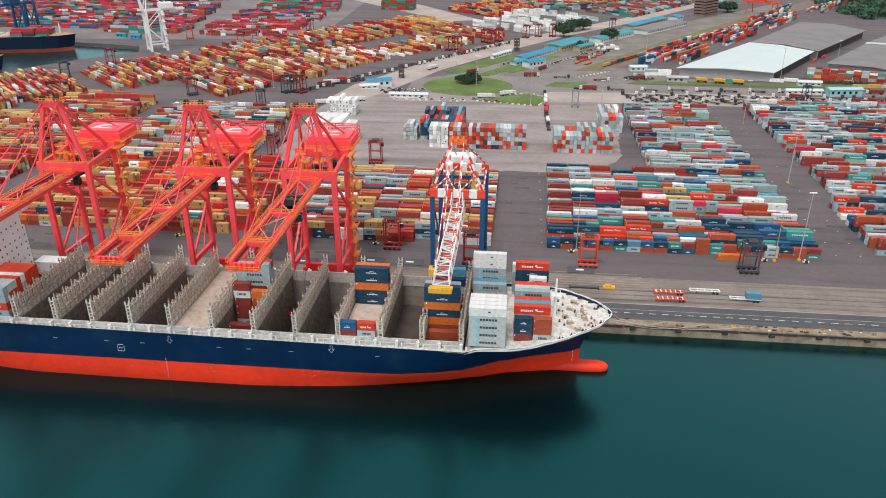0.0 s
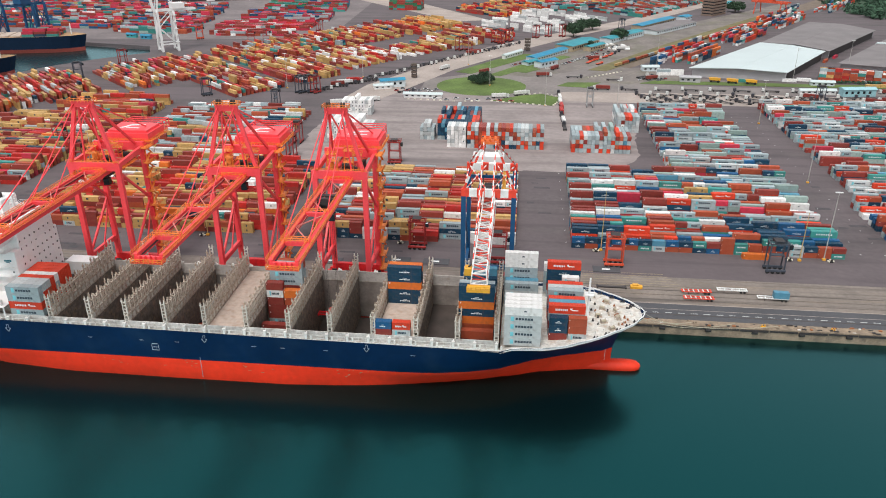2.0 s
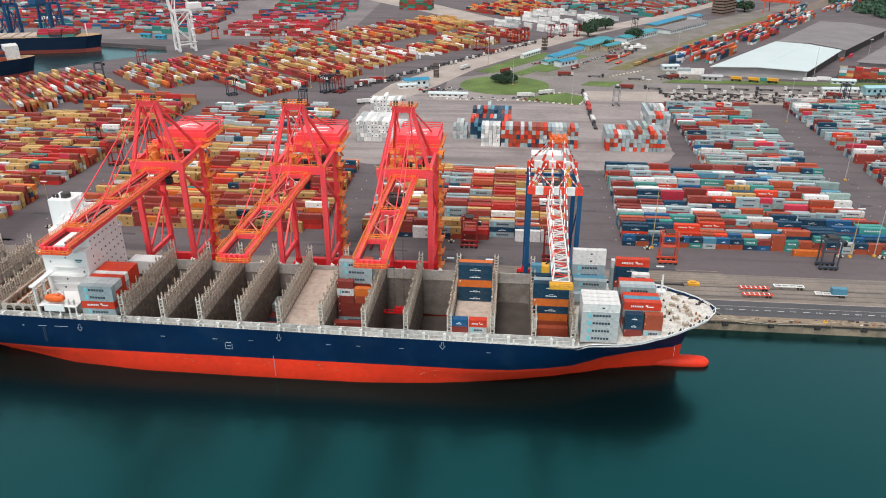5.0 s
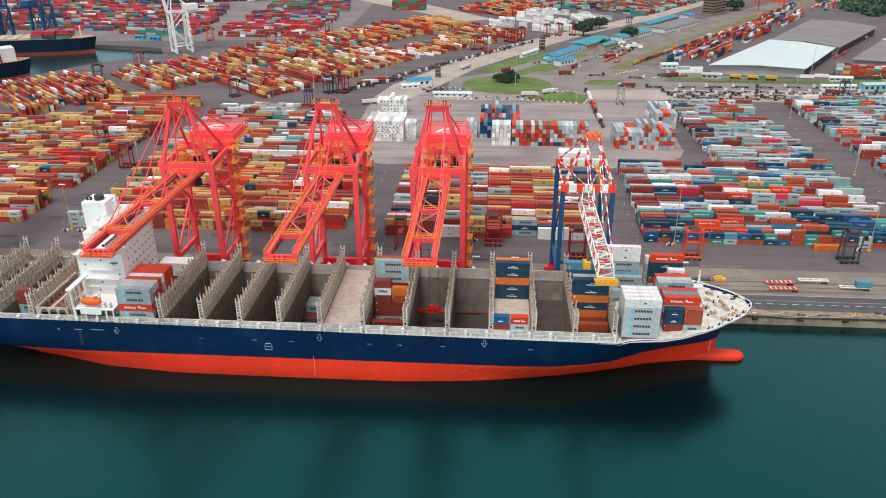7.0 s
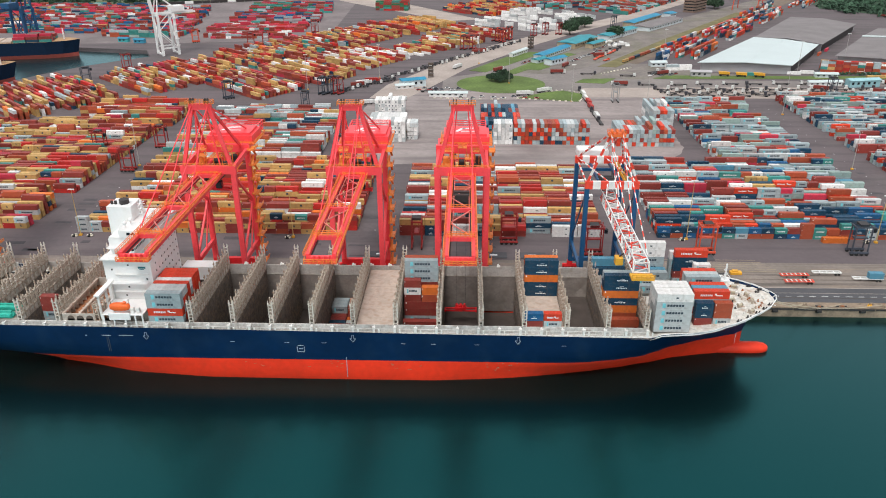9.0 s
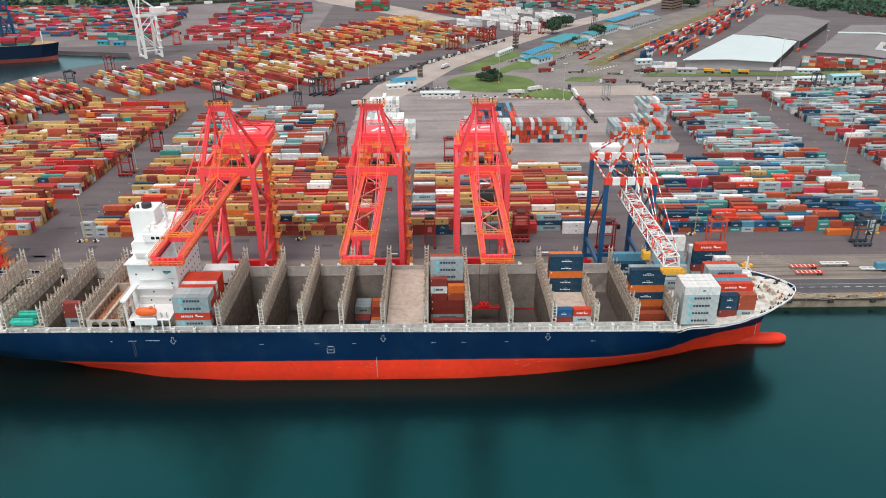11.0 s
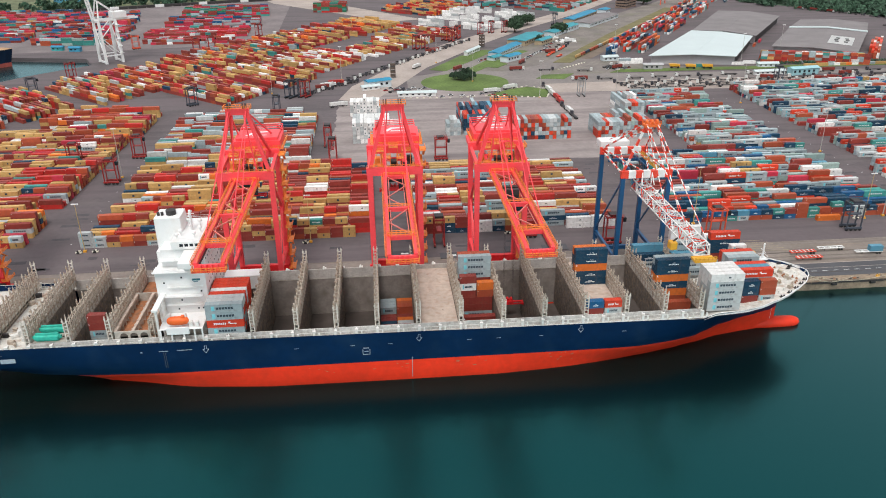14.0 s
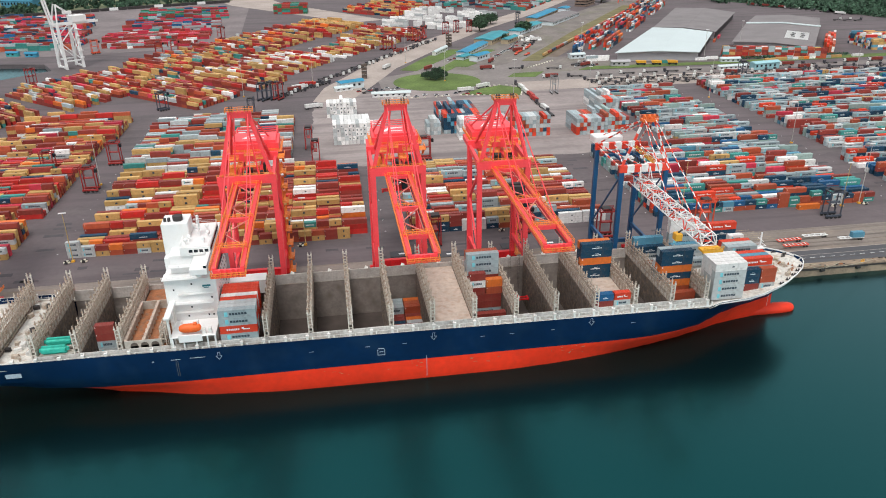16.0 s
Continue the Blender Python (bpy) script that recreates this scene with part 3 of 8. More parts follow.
field("container_block", warm_label, 6, (-270, 331.5), 0, 138, 104, 3.9, mix(tan=30, maroon=26, red=17, rust=11, orange=3, navy=4, white=4, teal=2, grey=2, silver=1), 1.2, 3.0, ragged=0)
named_row(cool_label, -272.0, 443.5,
          "teal white white tan white white white white",
          "tan white white tan white white white white",
          "teal none none none none none none none", step=12.7, ln=12.19)
field("container_block", cool_label, 7, (-273, 447), 0, 104, 125, 3.9, mix(grey=26, silver=8, rust=12, maroon=20, navy=8, white=8, tan=12, teal=6), 1.2, 2.8)
field("container_block", warm_label, 8, (-500, 330), 0, 206, 190, 3.9, WARM, 1.6, 3.2)
field("container_block", warm_label, 58, (-370, 520), 0, 75, 68, 3.9, WARM, 1.6, 3.0)
ROWS_AT, BACK_AT = -43.0, 56.0
def far_field(seed, origin, length, depth, palette=WARM, low=1.3, high=2.8, label=warm_label, fill=0.9, pitch=4.2):
    field("container_block", label, seed, origin, ROWS_AT, length, depth, pitch, palette, low, high, fill, slant=BACK_AT)
far_field(9, (-423, 682), 100, 118)
far_field(34, (-352, 790), 88, 255)
far_field(10, (-500, 606), 118, 90, low=1.8, high=3.2, fill=0.95)
far_field(11, (-324, 668), 112, 58)
far_field(12, (-286, 722), 112, 60)
far_field(13, (-243, 782), 90, 80, mix(white=26, tan=24, maroon=26, red=16, rust=8))
far_field(98, (-164.6, 827.7), 54, 72, mix(tan=36, maroon=24, red=18, white=12, rust=8, teal=4))
far_field(35, (-211, 1005), 101, 16, mix(red=60, maroon=40), 2.4, 2.8)
far_field(36, (-196, 1020), 88, 75, mix(tan=70, maroon=20, orange=10))
far_field(37, (-132, 908), 76, 42, mix(tan=34, white=18, maroon=26, rust=12, teal=6, orange=4))
far_field(38, (-104, 970), 90, 34, mix(tan=26, red=22, white=16, maroon=22, rust=14))
for k in range(6):
    FIELDS.append(("container_block", "upright rows of white refrigerated containers", yard(390 + k, (-66 + k * 13, 1022 + k * 27), -38, 118 + k * 4, 14, 13.0, CHILLED, 2.0, 3.6, 0.55, slot=7.0, short_share=0.0, ragged=1, slant=58.0)))
far_field(40, (-118, 1168), 110, 125, mix(tan=46, red=20, maroon=20, navy=8, orange=6))
field("container_block", "open steel racks and mixed containers", 73, (30, 1172), 29, 130, 22, 5.0, mix(maroon=40, teal=24, grey=26, navy=10), 2.4, 3.4, 0.9)
far_field(41, (-40, 1290), 150, 260, mix(maroon=30, red=26, teal=10, grey=16, white=8, tan=10), label=far_label)
far_field(42, (90, 1180), 90, 300, mix(maroon=26, teal=18, grey=24, navy=12, rust=20), label=far_label)
VIVID = mix(crimson=46, maroon=26, red=14, white=5, teal=4, grey=5)
field("container_block", far_label, 44, (-402, 908), 2, 100, 34, 3.8, mix(maroon=40, crimson=20, grey=20, rust=10, white=10), 1.2, 2.4, slant=78.0)
field("container_block", far_label, 61, (-410, 952), 3, 125, 62, 3.8, VIVID, 1.2, 2.4, slant=90.0)
field("container_block", far_label, 62, (-404, 1040), -2, 125, 70, 4.0, mix(maroon=32, crimson=22, navy=18, blue=12, teal=6, grey=10), 1.4, 2.8, slant=96.0)
field("container_block", far_label, 63, (-404, 1140), 0, 125, 90, 4.2, mix(maroon=30, teal=20, green=10, crimson=18, blue=12, grey=10), 1.4, 3.0, slant=98.0)
for k, (y0, dp) in enumerate(((920, 58), (996, 54), (1068, 52), (1138, 40))):
    field("container_block", far_label, 64 + k, (-900 - k * 8, y0 + 26), 0, 360, dp, 3.9, FARMIX, 1.4, 3.0, 0.94)
    field("container_block", far_label, 68 + k, (-530 - k * 14, y0), -4, 104, dp, 3.9, FARMIX, 1.4, 3.0, 0.94)
field("container_block", "tall green, teal and maroon container block", 72, (-218, 1168), -3, 62, 30, 2.6, mix(maroon=40, teal=30, green=24, red=6), 4.0, 5.0, 1.0)
# strips along the railway
STRIP = mix(rust=20, scarlet=18, orange=6, navy=12, blue=8, grey=14, white=12, crimson=6, teal=4)
for k, (o, ln_) in enumerate((((132, 800), 120), ((210, 922), 150), ((300, 1062), 190), ((146, 792), 110), ((222, 912), 130), ((304, 1040), 170), ((160, 784), 90), ((232, 900), 120), ((318, 1035), 120), ((420, 1200), 180), ((436, 1196), 160))):
    field("container_block", "rows of mixed coloured containers beside the railway", 80 + k, o, 57, ln_, 7, 3.4, STRIP, 1.8, 4.0, 0.86)
field("container_block", "short white and blue stacks beside the railway", 95, (120, 770), 57, 40, 7, 3.2, mix(white=50, blue=30, navy=20), 2.0, 3.2, 1.0)
field("container_block", "white stacks beside the railway", 96, (116, 728), 4, 26, 7, 3.0, mix(white=70, grey=30), 1.8, 2.4, 1.0)
for k, (x, y, n_) in enumerate(((298, 812, 1), (316, 836, 1), (352, 902, 2), (232, 712, 1), (246, 716, 1), (190, 706, 1))):
    FIELDS.append(("container_block", "low boxes standing beside a warehouse", [(x + q * 6, y + q * 9, 0, 57 if y > 760 else -8, 12.19, 2.8, ("rust", "crimson", "tan", "white", "white", "teal")[k]) for q in range(n_)]))
field("container_block", "low yellow and white boxes along a fence", 97, (292, 694), 2, 118, 3.6, 3.0, mix(tan=40, white=20, orange=20, grey=20), 1.0, 1.2, 0.8)
field("container_block", "rust-red and grey containers stacked beside a warehouse", 53, (264, 722), -17, 96, 11, 2.7, mix(rust=34, red=14, maroon=20, grey=16, teal=8, tan=3, white=5), 2.4, 4.4, 0.92, slot=6.4, short_share=1.0)
field("container_block", "rust-red containers stacked beside a warehouse", 54, (380, 712), 55, 100, 13, 2.7, mix(rust=60, scarlet=25, white=15), 2.5, 4.0, 0.9)
field("container_block", "tall block of mixed containers", 55, (436, 728), -4, 190, 46, 2.7, mix(red=22, tan=20, white=26, navy=18, sky=14), 4.0, 5.0, 1.0)
def ends(seed, x1, y0, width, depth, palette, low, high, label):
    field("container_block", label, seed, (x1, y0), 90, depth, width, 2.55, palette, low, high, 1.0, ragged=0, short_share=0.0, level=True)
ends(14, -120, 484, 26, 26, CHILLED, 5.0, 5.2, "tall end-on stack of white refrigerated containers")
ends(60, -112, 490, 8, 13, CHILLED, 3.0, 4.2, "end-on stack of white refrigerated containers")
ends(15, -126, 556, 24, 13, CHILLED, 4.0, 4.2, "end-on stack of white refrigerated containers")
ends(16, 4.7, 480, 52, 13, ENDS_RED, 5.0, 5.2, "tall end-on stack of grey, orange and navy containers")
ends(56, -47, 480, 15, 13, CHILLED, 5.0, 5.2, "tall end-on stack of white containers")
ends(17, -40, 497, 30, 52, mix(navy=34, sky=12, scarlet=20, grey=22, maroon=12), 3.8, 4.4, "tall end-on stack of blue and red containers")
ends(57, -70, 496, 11, 13, mix(silver=60, grey=40), 3.4, 4.2, "end-on stack of grey containers")
ends(18, 61, 477, 40, 26, ENDS, 4.0, 4.2, "tall end-on stack of grey and red containers")
ends(19, 73, 528, 17, 39, mix(white=10, silver=20, grey=46, scarlet=14, maroon=10), 3.4, 4.4, "tall end-on stack of grey and white containers")

# one long box set down before the block, and tar repairs in the yard
container(99.5, 322.6, 0, 0, 12.19, 2.6, "orange", "long orange-brown container set down before a block", "")
tar = mat("tar_patch", (0.062, 0.056, 0.060), 0.8, vary=0.2, scale=0.3)
rr = random.Random(8)
spots_t = [(-239, 305), (-227, 306), (-222, 303), (-236, 309), (-262, 380), (-47, 304), (-65, 303)] + [(rr.uniform(-330, 200), rr.uniform(300, 321)) for _ in range(16)] + [(rr.choice((-286, -126, -4, 5, 153, 162)) + rr.uniform(-3, 3), rr.uniform(335, 430)) for _ in range(16)]
for i, (x, y) in enumerate(spots_t):
    a_, b_ = rr.uniform(2.0, 5.0), rr.uniform(0.7, 1.8)
    slab("asphalt_patch", [(x - a_, y - b_), (x + a_, y - b_), (x + a_ * 0.9, y + b_), (x - a_, y + b_)], -0.02, 0.014 + 0.004 * (i % 5), tar, "dark rectangular tar repair in the yard", "ground")

near = []
for name, label, items in FIELDS:
    rest = [c for c in items if not (c[1] < 329 and -300 < c[0] < 215)]
    near += [c for c in items if c[1] < 329 and -300 < c[0] < 215]
    if rest:
        container_field(name, rest, label, marked=rest[0][1] < 440)
for c in near:
    container(*c)

# ---- the container ship ----
CY, HB = 233.5, 24.1
DECK = 14.2
def lerp_table(tab, x):
    if x <= tab[0][0]:
        return tab[0][1]
    for (a0, b0), (a1, b1) in zip(tab, tab[1:]):
        if x <= a1:
            f = (x - a0) / (a1 - a0)
            f = f * f * (3 - 2 * f) * 0.35 + f * 0.65
            return b0 + f * (b1 - b0)
    return tab[-1][1]
B_KEEL = [(-285, 0), (-256, 2), (-234, 10), (-204, 18), (-170, 21), (-90, 21.5), (-60, 19.5), (-35, 13), (-16, 8), (5, 4.5), (20, 2.2), (25, 0.5)]
B_WL = [(-285, 2), (-262, 4), (-243, 7), (-222, 13.5), (-194, 20.0), (-168, 22.3), (-130, 22.6), (-90, 22.5), (-74, 21.4), (-64, 20.4), (-54, 19.0), (-46, 17.6), (-36, 15.6), (-24, 12.8), (-12, 9.2), (0, 5.2), (11, 3.4), (22, 1.8), (25, 1.0)]
B_RED = [(-285, 12), (-262, 16), (-246, 19), (-228, 21.4), (-200, 22.6), (-50, 22.6), (-38, 22.1), (-27, 20.3), (-16, 17.4), (-9.7, 14.0), (-3, 10.2), (9.3, 5.6), (21.3, 2.5), (25.2, 0.4)]
B_MID = [(-285, 20.5), (-262, 22.3), (-236, 22.6), (-44, 22.6), (-28, 22.1), (-16, 20.2), (-8, 17.4), (0, 14.0), (10, 9.4), (18, 5.8), (24, 2.6), (27.0, 0.4)]
B_TOP = [(-285, 21.6), (-272, 22.5), (-250, 22.6), (-8, 22.6), (0, 22.3), (6.5, 21.2), (14, 18.4), (19.2, 15.7), (25, 11.6), (30, 7.6), (34.0, 3.2), (35.3, 0.3)]
def filled(table):
    """The same half breadths, 1.5 m fuller but at the very ends."""
    return [(x, b + 1.5 * min(1.0, b / 6.0)) for x, b in table]
B_KEEL, B_WL, B_RED, B_MID, B_TOP = (filled(t) for t in (B_KEEL, B_WL, B_RED, B_MID, B_TOP))
def hull_top(x):
    return lerp_table([(-285, 16.5), (-224, 16.1), (-160, 15.5), (-69, 14.6), (-16.5, DECK), (-15, DECK), (-10.5, 15.8), (0, 16.2), (6.5, 16.9), (14, 17.7), (22, 18.3), (35.3, 18.7)], x)

ship = thing("container_ship", (0, 0, 0), label="long navy-blue container ship with bright red underside, moored half unloaded", category="ship")
xs = [-285 + i * 4 for i in range(67)] + [-16.5, -15, -13, -11, -9] + [-6 + i * 2.5 for i in range(13)] + [25.2, 27, 28.5, 30, 32, 33.5, 34.6, 35.3]
xs = sorted(set(x for x in xs + [31, 33, 34.2, 35.0] if x <= 35.3))
def section(x):
    top = hull_top(x)
    keel_z = lerp_table([(-285, 9.4), (-272, 8.0), (-252, 5.0), (-238, 0.0), (-224, -5), (-214, -7), (36, -7)], x)
    rows = [(-7, B_KEEL), (WATER, B_WL), (0.5, None), (3.7, B_RED), (9.4, B_MID), (top - 1.2, None), (top, B_TOP)]
    zs = [max(z, keel_z) for z, _ in rows]
    def half(z):
        lv = [(-7, B_KEEL), (WATER, B_WL), (3.7, B_RED), (9.4, B_MID), (top, B_TOP)]
        for (z0, t0), (z1, t1) in zip(lv, lv[1:]):
            if z <= z1:
                f = max(0.0, (z - z0) / (z1 - z0))
                return lerp_table(t0, x) * (1 - f) + lerp_table(t1, x) * f
        return lerp_table(B_TOP, x)
    # raked stem: lower levels end aft of the deck's tip
    return [(half(z), z) for z in zs]
bm = bmesh.new()
rings = []
for x in xs:
    sec = section(x)
    def fit_x(z):
        # the stem's line
        stem = lerp_table([(-7, 24.5), (3.7, 25.2), (9.4, 27.0), (14.0, 30.5), (18.8, 35.3)], z)
        return min(x, stem)
    L = [bm.verts.new((fit_x(z), CY - b, z)) for b, z in sec]
    R = [bm.verts.new((fit_x(z), CY + b, z)) for b, z in sec]
    rings.append((L, R))
for (L0, R0), (L1, R1) in zip(rings, rings[1:]):
    for k in range(len(L0) - 1):
        red = 1 if k < 3 else 0
        bm.faces.new((L0[k], L1[k], L1[k + 1], L0[k + 1])).material_index = red
        bm.faces.new((R0[k + 1], R1[k + 1], R1[k], R0[k])).material_index = red
    bm.faces.new((L0[0], R0[0], R1[0], L1[0])).material_index = 1
L, R = rings[0]
for k in range(len(L) - 1):
    bm.faces.new((L[k], L[k + 1], R[k + 1], R[k])).material_index = 0
bmesh.ops.remove_doubles(bm, verts=bm.verts, dist=0.004)
hull = part("hull", bm, [hull_blue, hull_red], ship, "navy-blue steel hull with bright red underside")
for p in hull.data.polygons:
    p.use_smooth = True

# bulb at the foot of the stem
bm = bmesh.new()
bmesh.ops.create_uvsphere(bm, u_segments=24, v_segments=16, radius=1)
for v in bm.verts:
    x, y, z = v.co
    k = (max(0.0, 1 - abs(x) ** 7) / max(1e-4, 1 - x * x)) ** 0.5 if x > 0 else 1.0
    v.co = (22.0 + (x * 14.0 if x > 0 else x * 26), CY - 0.8 + y * 2.7 * min(k, 2.0), -3.7 + z * 2.5 * min(k, 2.0) + max(x, 0) * 0.2)
bulb = part("bulbous_bow", bm, hull_red, ship)
for p in bulb.data.polygons:
    p.use_smooth = True

# holds, decks
Y0, Y1 = CY - HB, CY + HB
def ship_box(name, x0, x1, y0, y1, z0, z1, m, label="", parent=None):
    bm = bmesh.new()
    quadbox(bm, x0, x1, y0, y1, z0, z1)
    return part(name, bm, m, parent or ship, label)
GUIDES = [-261.0, -247.2, -234, -220.5, -173.5, -158.8, -145.3, -131.3, -117, -102.2, -87.3, -72.8, -57.9, -43.3, -29.3, -16.2]
def hold_half(x):
    return min(HB - 2.3, lerp_table(B_RED, x) - 1.4)
ship_box("hold_floor", -173, -72.8, CY - 22.4, CY + 22.4, -3, -2, hold_bottom_shade)
ship_box("hold_floor", -72.8, -58, CY - 20.6, CY + 20.6, -3, -2, hold_bottom_shade)
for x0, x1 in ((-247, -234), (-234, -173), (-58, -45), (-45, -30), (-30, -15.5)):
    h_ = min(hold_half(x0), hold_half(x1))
    ship_box("hold_floor", x0, x1, CY - h_ - 0.5, CY + h_ + 0.5, 4.8, 5.4, hold_bottom_shade)
for s in (-1, 1):
    bm = bmesh.new()
    wx = [-247, -240, -230, -220, -210, -190, -173, -173, -120, -58, -58, -52, -44, -36, -28, -20, -15.5]
    foot = [5, 5, 5, 5, 5, 5, 5, -2, -2, -2, 5, 5, 5, 5, 5, 5, 5]
    pts = [((x, CY + s * hold_half(x), f), (x, CY + s * (HB - 2.3), 10.5 if x < -40 else 12.9), (x, CY + s * (HB - 2.3), 16.6 if s < 0 else 17.8)) for x, f in zip(wx, foot)]
    vs = [[bm.verts.new(p) for p in tri] for tri in pts]
    for v0, v1 in zip(vs, vs[1:]):
        if (v0[0].co.x - v1[0].co.x) == 0:
            continue
        for k in (0, 1):
            bm.faces.new((v0[k], v1[k], v1[k + 1], v0[k + 1]))
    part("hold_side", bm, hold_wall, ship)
    quad = (CY + s * (HB - 0.1), CY + s * (HB - 2.5))
    ship_box("side_deck", -282, -15.2, min(quad), max(quad), DECK - 0.4, DECK - 0.05, ship_grey)
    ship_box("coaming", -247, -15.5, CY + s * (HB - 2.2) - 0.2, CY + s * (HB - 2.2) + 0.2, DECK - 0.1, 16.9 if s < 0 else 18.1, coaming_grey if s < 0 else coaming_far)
    # posts and rail along the gunwale
    post_me = None
    for i in range(35):
        x = -260.9 + i * 7.2
        bm = bmesh.new()
        if post_me is None:
            quadbox(bm, -0.4, 0.4, -0.25, 0.25, 0, 2.7)
            quadbox(bm, -0.55, 0.55, -0.3, 0.5, 2.5, 2.8)
            quadbox(bm, -0.14, 0.14, 0.25, 1.8, 0.2, 2.6)
            quadbox(bm, 1.5, 2.0, -0.2, 0.2, 0, 1.9)
            quadbox(bm, -3.6, 3.6, -0.22, -0.02, 0, 0.55)
            post_me = mesh_of("lashing_post", bm, post_white)
        else:
            bm.free()
        p_ = new("lashing_post", post_me)
        p_.parent = ship
        p_.matrix_basis = pose(x, CY + s * (HB - 0.45), DECK, 0, 0, 0 if s < 0 else 180)
    bm = bmesh.new()
    for z in (15.2, 16.4):
        quadbox(bm, -282, -16, CY + s * (HB - 0.3) - 0.06, CY + s * (HB - 0.3) + 0.06, z - 0.06, z + 0.06)
    for i in range(110):
        x = -281 + i * 2.4
        quadbox(bm, x - 0.05, x + 0.05, CY + s * (HB - 0.3) - 0.05, CY + s * (HB - 0.3) + 0.05, DECK, 16.4)
    part("side_rail", bm, rail_grey, ship)
ship_box("aft_deck", -284.4, -247.6, Y0 + 1.2, Y1 - 1.2, DECK - 0.5, DECK - 0.02, deck_stained)
rr = random.Random(5)
for i in range(26):
    bm = bmesh.new()
    w_ = rr.uniform(0.4, 1.3)
    quadbox(bm, -w_, w_, -w_ * 0.6, w_ * 0.6, 0, rr.uniform(0.5, 1.6)); tube(bm, (-w_, 0, 1.1), (w_, 0, 1.1), 0.5, 8)
    o = part("deck_fitting", bm, (guide_tan, crane_dark, rail_grey)[i % 3], ship); o.matrix_basis = pose(rr.uniform(-259.5, -249), CY + rr.uniform(-19, 19), DECK - 0.02, 0, 0, rr.uniform(0, 180))
bm = bmesh.new()
fx = [x for x in xs if x >= -16]
def deck_z(x):
    return hull_top(x) - 1.0
for x0, x1 in zip(fx, fx[1:]):
    b0, b1 = max(lerp_table(B_TOP, x0) - 0.3, 0.02), max(lerp_table(B_TOP, x1) - 0.3, 0.02)
    z0, z1 = deck_z(x0), deck_z(x1)
    bm.faces.new([bm.verts.new(p) for p in ((x0, CY - b0, z0), (x1, CY - b1, z1), (x1, CY + b1, z1), (x0, CY + b0, z0))])
part("forecastle_deck", bm, deck_stained, ship, "pale painted foredeck with rust stains")
# white rail round the bow
bm = bmesh.new()
for s in (-1, 1):
    pts = [Vector((x, CY + s * max(lerp_table(B_TOP, x) - 0.12, 0.0), hull_top(x))) for x in fx if x > -14]
    for p, q in zip(pts, pts[1:]):
        beam(bm, p + Vector((0, 0, 0.1)), q + Vector((0, 0, 0.1)), 0.32, 0.2)
bmesh.ops.remove_doubles(bm, verts=bm.verts, dist=0.25)
part("bulwark_rail", bm, ship_white, ship)
for s in (-1, 1):
    bm = bmesh.new()
    rim = [(x, CY + s * max(lerp_table(B_TOP, x) - 0.36, 0.02)) for x in fx if x > -14]
    for (xa, ya), (xb, yb) in zip(rim, rim[1:]):
        bm.faces.new([bm.verts.new(p) for p in ((xa, ya, deck_z(xa)), (xb, yb, deck_z(xb)), (xb, yb, hull_top(xb)), (xa, ya, hull_top(xa)))])
    part("bulwark_inside", bm, ship_white, ship)
for gx in GUIDES:
    lo = -2.2 if -174 < gx < -57 else (5.2 if gx > -255 else DECK - 0.3)
    hh_ = hold_half(gx) - 0.05
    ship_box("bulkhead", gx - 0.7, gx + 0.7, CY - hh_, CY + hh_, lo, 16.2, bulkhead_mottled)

lash = None
for i in range(18):
    bm = bmesh.new()
    if lash is None:
        quadbox(bm, -0.7, 0.7, -0.5, 0.5, 0, 0.5); quadbox(bm, -0.5, 0.1, -0.3, 0.3, 0.5, 1.0)
        lash = mesh_of("lashing_box", bm, post_white)
    else:
        bm.free()
    o = new("lashing_box", lash)
    o.parent, o.location = ship, (-166.0 + i * 7.2, CY + HB - 2.2, 18.1)

# hatch covers: pontoon panels with a coaming lip and lifting sockets
for x0, x1 in ((-116, -103.2), (-56.9, -44.3)):
    for k in range(3):
        ya, yb = Y0 + 2.6 + k * 14.3, Y0 + 2.6 + (k + 1) * 14.3 - 0.12
        bm = bmesh.new()
        quadbox(bm, x0, x1, ya, yb, 15.3, 16.5)
        for i in range(4):
            for j in range(4):
                cx_, cy_ = x0 + 1 + i * (x1 - x0 - 2) / 3, ya + 1 + j * (yb - ya - 2) / 3
                quadbox(bm, cx_ - 0.25, cx_ + 0.25, cy_ - 0.2, cy_ + 0.2, 16.5, 16.62)
        part("hatch_cover", bm, hatch_beige, ship, "stained beige steel hatch cover")

